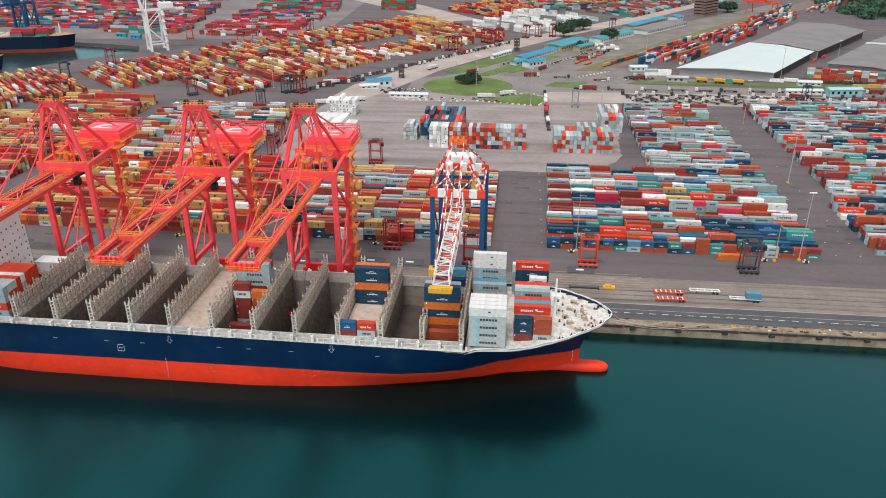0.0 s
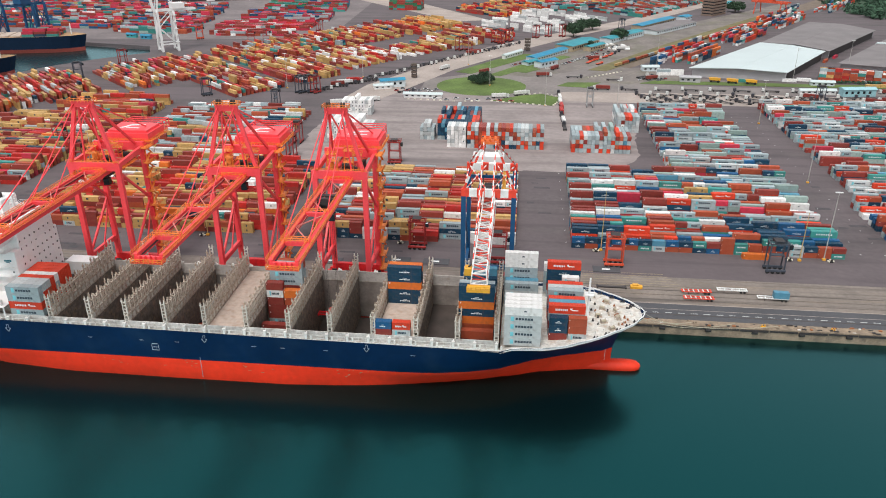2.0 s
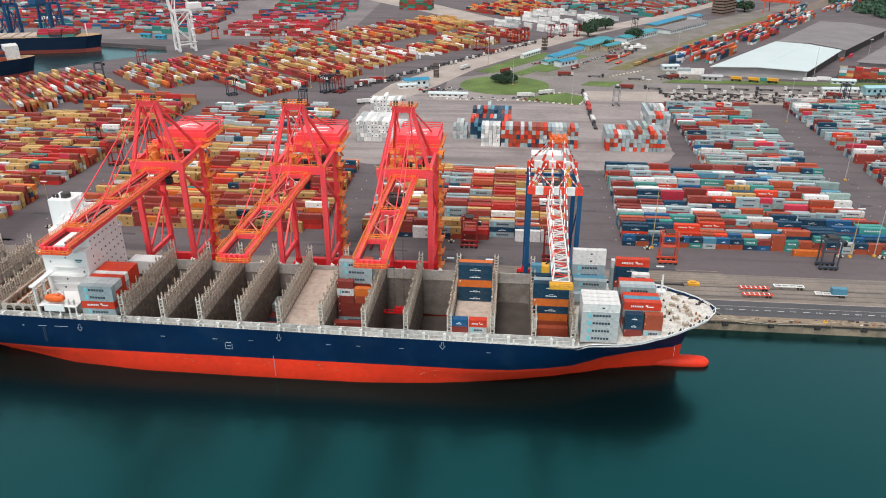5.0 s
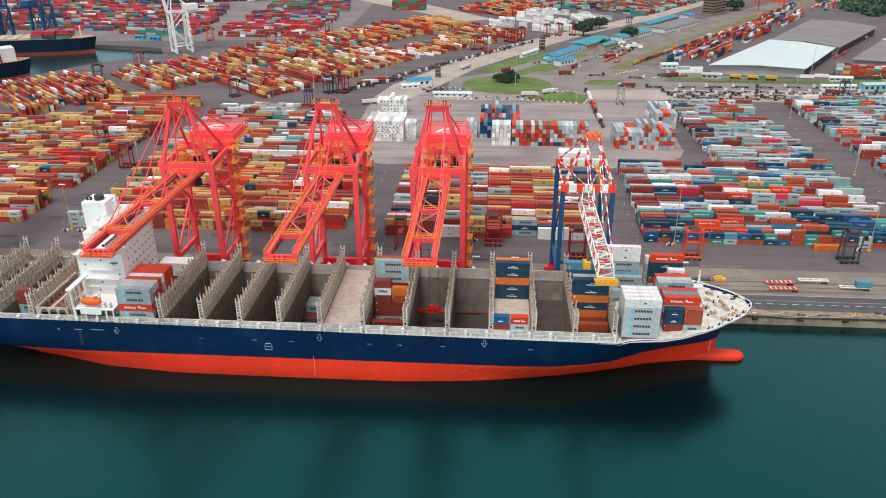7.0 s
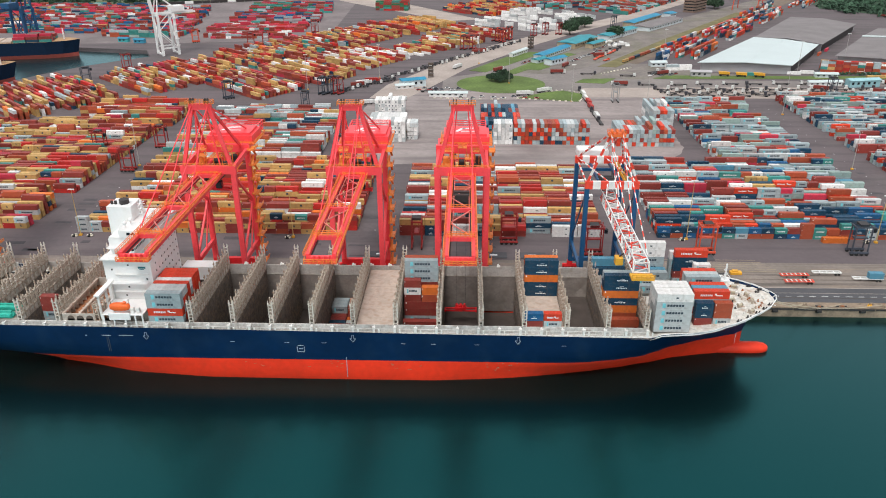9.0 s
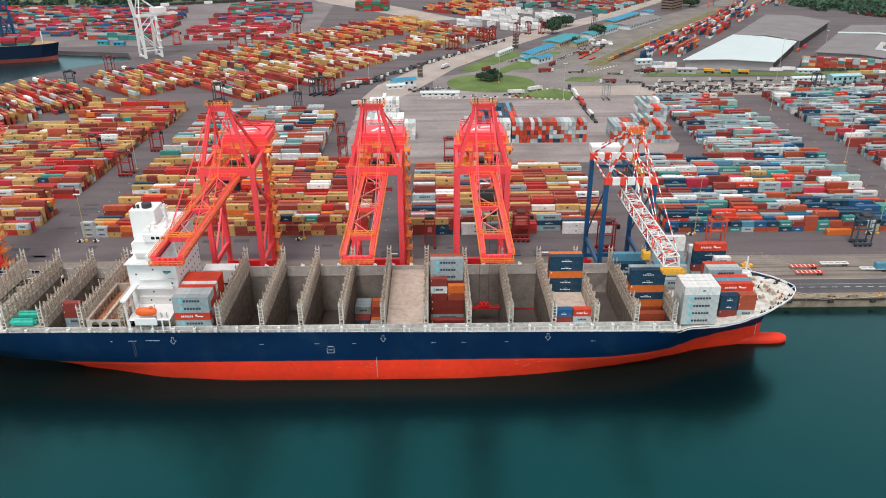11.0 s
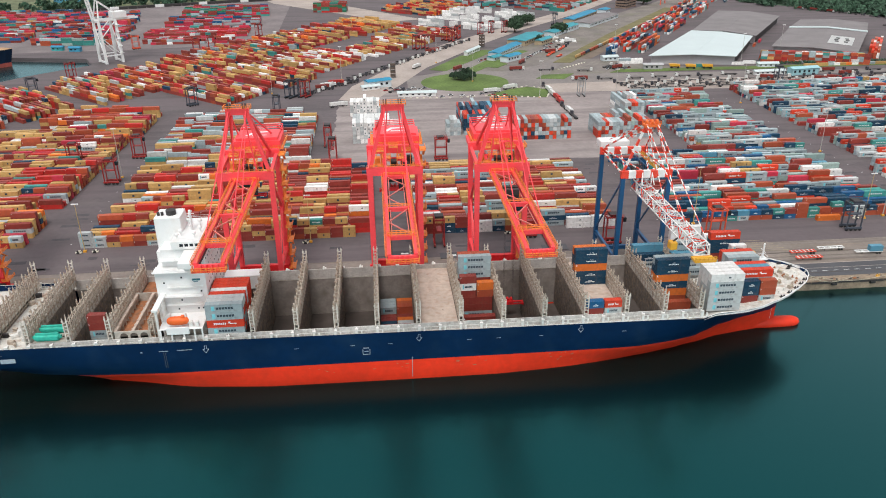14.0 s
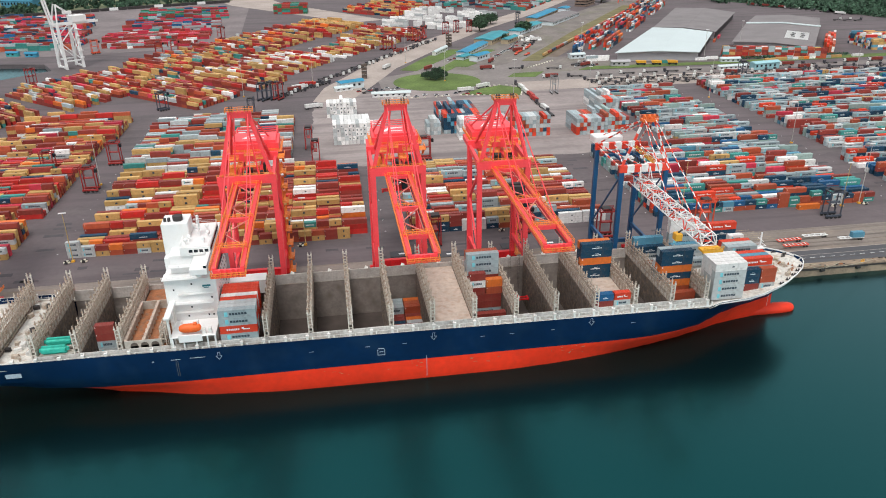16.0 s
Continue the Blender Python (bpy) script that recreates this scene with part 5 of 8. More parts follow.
deck_stack(-23.7, 223.3, 5.4, ("grey", "maroon", "navy", "rust", "orange", "navy", "orange", "navy", "navy"))
deck_stack(-23.7, 225.8, 5.4, ("grey", "maroon", "silver", "rust", "silver", "navy", "orange", "navy", "grey"))
deck_stack(-23.7, 228.3, 5.4, ("grey", "maroon", "navy", "rust", "grey", "navy", "silver"))
deck_stack(-23.7, 218.0, 5.4, ("grey", "grey", "maroon", "rust"))
deck_stack(-23.7, 246.4, 5.4, ("grey", "maroon", "navy", "rust", "silver", "navy"))
deck_stack(-23.7, 248.9, 5.4, ("grey", "maroon", "navy", "rust", "navy", "blue", "sky"))
for y, cols in ((213.0, ("silver", "silver", "silver", "silver", "white")), (215.6, ("silver", "grey", "silver", "white", "white")), (218.2, ("grey", "silver", "silver", "white", "white")), (220.8, ("silver", "silver", "white", "white", "white"))):
    deck_stack(-7.7, y, 15.5, cols)
deck_stack(-8.7, 249.5, 15.0, ("grey", "grey", "grey", "grey", "white", "white"))
deck_stack(-8.3, 247.0, 16.6, ("navy", "sky"))
deck_stack(-8.3, 244.4, 16.6, ("silver", "grey"))
deck_stack(-8.3, 239.0, 16.6, ("grey",))
deck_stack(4.2, 217.6, 15.5, ("maroon", "navy", "navy"), 6.06)
deck_stack(10.6, 217.6, 15.5, ("silver", "rust", "rust"), 6.06)
for y, cols in ((220.6, ("grey", "maroon", "grey", "scarlet")), (223.1, ("rust", "navy", "maroon", "sky")), (225.6, ("rust", "navy", "maroon", "scarlet")), (231.5, ("rust", "navy", "maroon", "grey")), (234.0, ("rust", "navy", "grey", "silver")), (236.6, ("grey", "maroon", "rust", "scarlet")), (248.0, ("grey", "maroon", "navy", "navy", "scarlet"))):
    deck_stack(7.0, y, 15.6, cols)
deck_stack(9.0, 240.0, 16.4, ("grey", "grey", "grey", "white"), 6.06)
deck_stack(2.8, 250.6, 16.4, ("grey", "grey", "grey", "white"), 6.06)
for y in (213.2, 218.4):
    g_ = tagged(new("covered_cargo"), "cargo box under bright turquoise tarpaulin", "cargo", "covered cargo aboard")
    g_.location = (-241.3, y, 16.9)
    bm = bmesh.new(); quadbox(bm, -4.6, 4.6, -1.3, 1.3, 0, 2.8); bmesh.ops.bevel(bm, geom=bm.edges, offset=0.9, segments=3, affect="EDGES")
    part("tarpaulin", bm, mat("tarpaulin_turquoise", (0.03, 0.42, 0.32), 0.6, vary=0.2, scale=0.6), g_)
    ship_box("cargo_floor", -246, -235, y - 1.6, y + 1.6, 16.2, 16.9, ship_grey)
deck_stack(-226.5, 219.2, 5.4, ("navy", "grey", "silver", "grey", "maroon", "maroon"), 6.06, 2.9)
# open box bay with a rusty floor before the tower
ship_box("bay_floor", -219.4, -206.6, Y0 + 3.4, Y1 - 2.6, 14.6, 16.2, rust_brown, "rust-orange steel floor")
ship_box("bay_wall", -219.2, -207.6, Y0 + 2.6, Y0 + 3.1, DECK, 19.4, ship_grey)
for k in range(3):
    x = -217.4 + k * 3.3
    bm = bmesh.new()
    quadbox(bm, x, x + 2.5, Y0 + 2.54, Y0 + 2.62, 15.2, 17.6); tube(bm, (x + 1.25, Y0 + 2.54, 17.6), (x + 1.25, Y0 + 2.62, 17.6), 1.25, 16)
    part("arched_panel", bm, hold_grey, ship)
for x in (-219.0, -213.2, -207.9):
    bm = bmesh.new(); quadbox(bm, x - 0.45, x + 0.45, Y0 + 3.2, CY + 6, 18.6, 19.4)
    for i in range(9):
        quadbox(bm, x - 0.6, x + 0.6, Y0 + 4 + i * 2.9, Y0 + 4.3 + i * 2.9, 16.2, 19.6)
    part("bay_beam", bm, hatch_beige, ship)
ship_box("bay_back", -219.4, -206.6, CY + 6, CY + 6.5, 16.2, 19.4, ship_grey)
for i in range(3):
    bm = bmesh.new()
    for side in (-0.75, 0.75):
        quadbox(bm, side - 0.17, side + 0.17, -0.24, 0.24, 0, 8.6)
    for z in (1.6, 4.2, 6.6, 8.2):
        quadbox(bm, -0.75, 0.75, -0.1, 0.1, z - 0.2, z + 0.2); quadbox(bm, -0.9, -0.6, 0, 2.4, z - 0.2, z + 0.2)
    o = part("guide_post", bm, guide_tan, ship); o.location = (-206.6, Y0 + 2.4 + i * 2.5, 15.2)
# white stores house on the quay side deck
ship_box("store_house", -189, -175.5, CY + 14, CY + 20, 15, 20.5, ship_white)

# ---- quay cranes ----
def railing(bm, p, q, h=1.1, step=2.5, t=0.1):
    """Handrail: two rails and posts from p to q."""
    t = t * 1.4
    p, q = Vector(p), Vector(q)
    for z in (h, h * 0.5):
        beam(bm, p + Vector((0, 0, z)), q + Vector((0, 0, z)), t, t)
    n_ = max(1, int((q - p).length / step))
    for i in range(n_ + 1):
        c_ = p.lerp(q, i / n_)
        beam(bm, c_, c_ + Vector((0, 0, h)), t, t)

brace_pink = mat("brace_pink", (0.70, 0.20, 0.17), 0.5)
def red_crane(x, ty=6.0, drop=44.0):
    """A red quay crane; its trolley stands at ty along the boom and its spreader hangs at drop."""
    c = thing("quay_crane", (x, 266.0, 0), label="tall red ship-to-shore gantry crane with orange handrails", category="crane", group="red quay cranes")
    def add(name, *members, m=crane_red, label="", parent=None):
        bm = bmesh.new()
        for p, q, w, h in members:
            beam(bm, p, q, w, h)
        return part(name, bm, m, parent or c, label)
    LX = 9.8
    for s in (-1, 1):
        sx = s * LX
        gx = s * 4.0
        add("leg", ((sx, 0, 4), (sx, 0, 53), 2.0, 1.7))
        add("leg", ((sx, 21, 4), (sx, 21, 56), 2.0, 1.7))
        add("side_beam", ((sx, 0.8, 14), (sx, 20.2, 14), 1.3, 1.9))
        add("side_girder", ((sx, 0.8, 54.6), (sx, 34, 56.5), 1.2, 2.0))
        add("brace", ((sx, 0.8, 51), (sx, 20.2, 34), 0.9, 0.9))
        add("brace", ((sx, 0.8, 15.5), (sx, 20.2, 33), 0.8, 0.8))
        add("brace", ((sx, 11, 14), (sx, 20.2, 31), 0.5, 0.5))
        add("a_frame_leg", ((sx * 0.97, 0, 55), (s * 3.3, 0.5, 79), 1.35, 1.35))
        add("back_leg", ((s * 3.0, 1, 79), (s * 7.5, 21, 57), 0.9, 0.9))
        add("backstay", ((s * 3.0, 1.2, 79), (s * 7.0, 34, 61), 0.5, 0.5))
        add("inner_strut", ((s * 2.0, 0.5, 79), (s * 4.4, 1.5, 55.5), 0.5, 0.5))
        add("forestay", ((s * 3.2, 0, 79.4), (gx, -36, 53), 0.3, 0.3))
        add("forestay", ((s * 3.2, -0.4, 79.4), (gx, -60, 53), 0.3, 0.3))
        g = add("boom_girder", ((gx, -73.6, 51.7), (gx, 46, 51.7), 1.15, 2.3))
        bm = bmesh.new()
        quadbox(bm, min(gx + s * 0.6, gx + s * 1.35), max(gx + s * 0.6, gx + s * 1.35), -74, 46, 52.3, 52.45)
        part("walkway", bm, walk_grate, g)
        bm = bmesh.new()
        railing(bm, (gx + s * 1.3, -74, 52.4), (gx + s * 1.3, 46, 52.4), 1.3, 1.5, 0.1)
        railing(bm, (gx - s * 0.5, -73, 52.8), (gx - s * 0.5, -1, 52.8), 1.0, 2.4, 0.09)
        part("handrail", bm, rail_orange, g, "orange-yellow handrail")
        # travelling gear
        for y in (0, 21):
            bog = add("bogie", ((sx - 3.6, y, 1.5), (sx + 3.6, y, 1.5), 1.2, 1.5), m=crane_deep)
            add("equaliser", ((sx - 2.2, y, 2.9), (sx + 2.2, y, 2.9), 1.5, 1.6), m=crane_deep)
            add("drive_box", ((sx - 1.2, y - 1.3, 2.4), (sx + 1.0, y - 1.3, 2.4), 1.0, 2.0), m=crane_dark)
            for u in (-3, -1.8, -0.6, 0.6, 1.8, 3):
                bm = bmesh.new(); tube(bm, (sx + u, y - 0.25, 0.5), (sx + u, y + 0.25, 0.5), 0.45, 10)
                part("wheel", bm, crane_dark, bog)
    add("portal_beam", ((-11.0, 0, 54.2), (11.0, 0, 54.2), 1.9, 3.2))
    add("portal_beam", ((-10.9, 21, 56.6), (10.9, 21, 56.6), 1.8, 3.4))
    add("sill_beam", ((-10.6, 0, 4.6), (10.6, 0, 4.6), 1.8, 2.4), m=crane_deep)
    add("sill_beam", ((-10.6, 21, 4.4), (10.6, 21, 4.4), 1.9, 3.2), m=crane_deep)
    add("apex_beam", ((-4.3, 0.5, 79.3), (4.3, 0.5, 79.3), 1.7, 2.4))
    add("back_tie", ((-9.8, 33.6, 56.2), (9.8, 33.6, 56.2), 1.4, 1.6))
    for y, z, w in ((-73.4, 51.5, 0.8), (-60, 52.4, 1.6), (-36, 52.4, 1.2), (-2.4, 52.4, 1.2), (20, 52.4, 1.2), (45, 51.7, 1.4)):
        add("boom_tie", ((-4, y, z), (4, y, z), w, 1.4))
    for k, (ya, yb) in enumerate(((-59, -48), (-48, -36), (-36, -25), (-25, -13), (-13, -2), (-2, 9), (9, 20))):
        s = 1 if k % 2 else -1
        add("boom_brace", ((-3.7 * s, ya, 52.6), (3.7 * s, yb, 52.6), 0.35, 0.35), m=brace_pink)
    # boom tip
    bm = bmesh.new()
    quadbox(bm, -5.0, 5.0, -75.4, -72.8, 50.3, 50.5)
    part("tip_platform", bm, walk_grate, c)
    bm = bmesh.new()
    railing(bm, (-5.0, -75.4, 50.5), (5.0, -75.4, 50.5), 1.3, 1.3, 0.13)
    for u in (-5.0, 5.0):
        railing(bm, (u, -75.4, 50.5), (u, -73, 50.5), 1.3, 1.5, 0.12)
    part("tip_rail", bm, rail_orange, c, "orange handrails round the boom tip")
    for y in (-60.8, -58.9, -35.4, -2.0):
        bm = bmesh.new(); railing(bm, (-4.4, y, 53.0), (4.4, y, 53.0), 1.2, 1.3, 0.13); part("cross_rail", bm, rail_orange, c)
    for u in (-2.4, -0.8, 0.8, 2.4):
        bm = bmesh.new(); quadbox(bm, u - 0.3, u + 0.3, -75.0, -74.0, 50.5, 52.6); part("tip_sheave", bm, crane_red, c)
    # inner trolley tracks and cable trays along the boom
    for s in (-1, 1):
        bm = bmesh.new(); quadbox(bm, s * 3.15 - 0.22, s * 3.15 + 0.22, -72, 44, 51.5, 51.7); part("trolley_track", bm, crane_dark, c)
        bm = bmesh.new(); quadbox(bm, s * 2.75 - 0.12, s * 2.75 + 0.12, -59, 30, 52.1, 52.35); part("cable_tray", bm, brace_pink, c)
    # drums, platforms and pipework behind the portal
    for u, y, z, w_ in ((-5.5, 5, 54.6, 1.0), (4.6, 6, 54.8, 0.9), (0, 11, 54.4, 1.1), (-6.6, 13, 55.2, 0.9), (6.4, 14, 55.2, 0.9)):
        bm = bmesh.new(); tube(bm, (u - w_ * 1.2, y, z), (u + w_ * 1.2, y, z), w_, 14); quadbox(bm, u - w_ * 1.3, u + w_ * 1.3, y - 0.8, y + 0.8, 52.4, z - w_ * 0.5); part("cable_drum", bm, rail_orange if u < -5 else crane_dark, c)
    for u, y, z in ((-3.2, 3.5, 58.6), (2.8, 4.0, 58.2), (-5.2, 9, 59.6), (5.0, 10.5, 59.2), (0, 16, 59.0)):
        bm = bmesh.new(); quadbox(bm, u - 1.8, u + 1.8, y - 1.4, y + 1.4, z - 0.1, z)
        sp = part("service_platform", bm, rail_orange, c)
        for v_ in (-1.4, 1.4):
            bm = bmesh.new(); railing(bm, (u - 1.8, y + v_, z), (u + 1.8, y + v_, z), 1.2, 1.2, 0.12); part("platform_rail", bm, rail_orange, sp)
        for q in (-1.7, 1.7):
            bm = bmesh.new(); beam(bm, (u + q, y, 53), (u + q, y, z - 0.1), 0.25, 0.25); part("platform_post", bm, rail_orange, sp)
    # dark block added to stand for the shade in the gap below the house
    bm = bmesh.new(); quadbox(bm, -4.0, 7.0, 26.5, 38, 54.6, 57.0); part("house_underside", bm, crane_dark, c)
    # open rear frame beyond the house
    bm = bmesh.new()
    for u in (-7, 10):
        for z in (57.6, 59.8, 61.4):
            beam(bm, (u, 40, z), (u, 48, z), 0.35, 0.35)
        for y in (42, 45, 48):
            beam(bm, (u, y, 57.6), (u, y, 61.4), 0.3, 0.3)
    for z in (57.6, 61.4):
        for y in (42, 45, 48):
            beam(bm, (-7, y, z), (10, y, z), 0.35, 0.35)
    part("rear_frame", bm, crane_red, c)
    bm = bmesh.new(); tube(bm, (-2, 44, 59), (6, 44, 59), 1.3, 14); part("rear_winch", bm, crane_dark, c)
    # sheaves and platform on the apex
    for u in (-3.6, -2.6, 2.0, 3.0):
        bm = bmesh.new(); tube(bm, (u, 0.3, 81.4), (u + 0.4, 0.3, 81.4), 1.1, 14)
        part("apex_sheave", bm, crane_dark, c)
    bm = bmesh.new()
    quadbox(bm, -4.9, 4.9, 1.4, 2.6, 80.0, 80.12)
    for y, h_ in ((-1.3, 80.3), (2.6, 80.1)):
        railing(bm, (-4.9, y, h_), (4.9, y, h_), 1.4, 1.3, 0.13)
    for u in (-4.9, 4.9):
        railing(bm, (u, -1.3, 80.1), (u, 2.6, 80.1), 1.4, 1.3, 0.13)
    part("apex_platform", bm, rail_orange, c, "orange platform at the apex")
    # machinery house with chamfered roof
    bm = bmesh.new()
    vs = quadbox(bm, -8.0, 11.2, 25, 40, 57.4, 61.6)
    bmesh.ops.bevel(bm, geom=[e for e in bm.edges if e.verts[0].co.z > 61 and e.verts[1].co.z > 61], offset=1.1, segments=2, affect="EDGES")
    house = part("machinery_house", bm, crane_red, c)
    bm = bmesh.new()
    for q in (((-3.6, 36.0), (-1.8, 36.0), (1.6, 42.0), (-0.4, 42.0)), ((-0.6, 39.2), (5.8, 41.2), (5.6, 42.0), (0.4, 42.0)), ((-0.9, 36.0), (5.2, 36.0), (5.2, 36.9), (-0.2, 37.2))):
        bm.faces.new([bm.verts.new((u, v_ - 6.4, 61.64)) for u, v_ in q])
    part("roof_mark", bm, MARK_PALE, house)
    bm = bmesh.new()
    for y0, y1 in ((23.9, 24.9), (40.1, 41.1)):
        quadbox(bm, -9.2, 12.4, y0, y1, 57.2, 57.35)
    for u0, u1 in ((-9.2, -8.1), (11.3, 12.4)):
        quadbox(bm, u0, u1, 24.9, 40.1, 57.2, 57.35)
    for y in (23.9, 41.1):
        railing(bm, (-9.2, y, 57.4), (12.4, y, 57.4), 1.2, 1.8, 0.13)
    for u in (-9.2, 12.4):
        railing(bm, (u, 23.9, 57.4), (u, 41.1, 57.4), 1.2, 1.8, 0.13)
    part("house_walkway", bm, rail_orange, c, "orange walkway round the house")
    # walkways on the portal beams
    bm = bmesh.new()
    railing(bm, (-11, -1.0, 55.8), (11, -1.0, 55.8), 1.1, 2.2, 0.11)
    quadbox(bm, -11, 11, 0.9, 2.4, 52.9, 53.05)
    railing(bm, (-11, 2.4, 53.0), (11, 2.4, 53.0), 1.2, 2.0, 0.12)
    for u in (-8, 8):
        quadbox(bm, u - 0.6, u + 0.6, 3, 18, 51.4, 51.52)
    for u in (-8, 8):
        railing(bm, (u, 3, 51.5), (u, 18, 51.5), 1.3, 2.0, 0.13)
    part("portal_walkway", bm, rail_orange, c, "orange walkway on the portal beam")
    # stair tower on a landside leg
    st = add("stair_tower", ((LX + 1.2, 21, 5), (LX + 1.2, 21, 56), 0.4, 0.4), m=rail_orange, label="orange zigzag access stair")
    for k in range(8):
        add("flight", ((LX + 1.9, 19.2, 5 + k * 6.4), (LX + 1.9, 23.2, 8.2 + k * 6.4), 0.9, 0.2), m=rail_orange, parent=st)
        add("flight", ((LX + 2.9, 23.2, 8.2 + k * 6.4), (LX + 2.9, 19.2, 11.4 + k * 6.4), 0.9, 0.2), m=rail_orange, parent=st)
    for k in range(9):
        bm = bmesh.new()
        z = 5 + k * 6.4
        quadbox(bm, LX + 1.0, LX + 3.6, 18.0, 24.4, z - 0.08, z + 0.08)
        railing(bm, (LX + 3.6, 18, z), (LX + 3.6, 24.4, z), 1.2, 1.6, 0.13)
        railing(bm, (LX + 1.0, 18, z), (LX + 3.6, 18, z), 1.2, 1.3, 0.13)
        part("landing", bm, rail_orange, st)
    # trolley and cab under the boom
    bm = bmesh.new()
    quadbox(bm, -3.2, 3.2, ty - 3.5, ty + 3.5, 48.6, 49.6)
    for u in (-1.9, 1.9):
        quadbox(bm, u - 0.3, u + 0.3, ty - 3.3, ty + 3.3, 49.6, 51.4)
        tube(bm, (u - 0.9, ty, 52.0), (u + 0.9, ty, 52.0), 0.9, 12)
    quadbox(bm, -2.4, 2.4, ty - 3.2, ty - 1.4, 51.2, 53.6)
    quadbox(bm, -2.8, 2.8, ty + 1.2, ty + 3.0, 51.0, 53.2)
    tr = part("trolley", bm, crane_dark, c)
    bm = bmesh.new(); quadbox(bm, 1.4, 3.8, ty - 4.4, ty - 2.0, 45.6, 48.5); bmesh.ops.bevel(bm, geom=bm.edges, offset=0.2, segments=1, affect="EDGES")
    part("cab", bm, glass_dark, tr)
    bm = bmesh.new()
    for y in (ty - 1.0, ty + 1.0):
        quadbox(bm, -6.0, 6.0, y - 0.2, y + 0.2, drop, drop + 0.5)
    for u in (-6.0, 6.0):
        quadbox(bm, u - 0.3, u + 0.3, ty - 1.3, ty + 1.3, drop - 0.3, drop + 0.6)
    quadbox(bm, -2.2, 2.2, ty - 1.3, ty + 1.3, drop + 0.5, drop + 1.6)
    for u in (-1.5, 0, 1.5):
        tube(bm, (u, ty - 0.9, drop + 2.0), (u, ty + 0.9, drop + 2.0), 0.55, 10)
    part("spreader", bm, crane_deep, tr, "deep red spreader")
    for u in (-1.8, 1.8):
        for y in (ty - 1, ty + 1):
            bm = bmesh.new(); beam(bm, (u, y, drop + 1.6), (u, y, 48.8), 0.07, 0.07); part("hoist_rope", bm, crane_dark, tr)
    return c
first = red_crane(-122.3)
red_crane(-80.0, -21.5, 4.5)
for x in (-179.8, -300.0):
    copy_thing(first, pose(x, 266.0, 0))

def banded(bm, p, q, w, h, step=2.9, start=0):
    p, q = Vector(p), Vector(q)
    n_ = max(1, round((q - p).length / step))
    for i in range(n_):
        beam(bm, p.lerp(q, i / n_), p.lerp(q, (i + 1) / n_), w, h, (i + start) % 2)
    bmesh.ops.remove_doubles(bm, verts=bm.verts, dist=0.003)

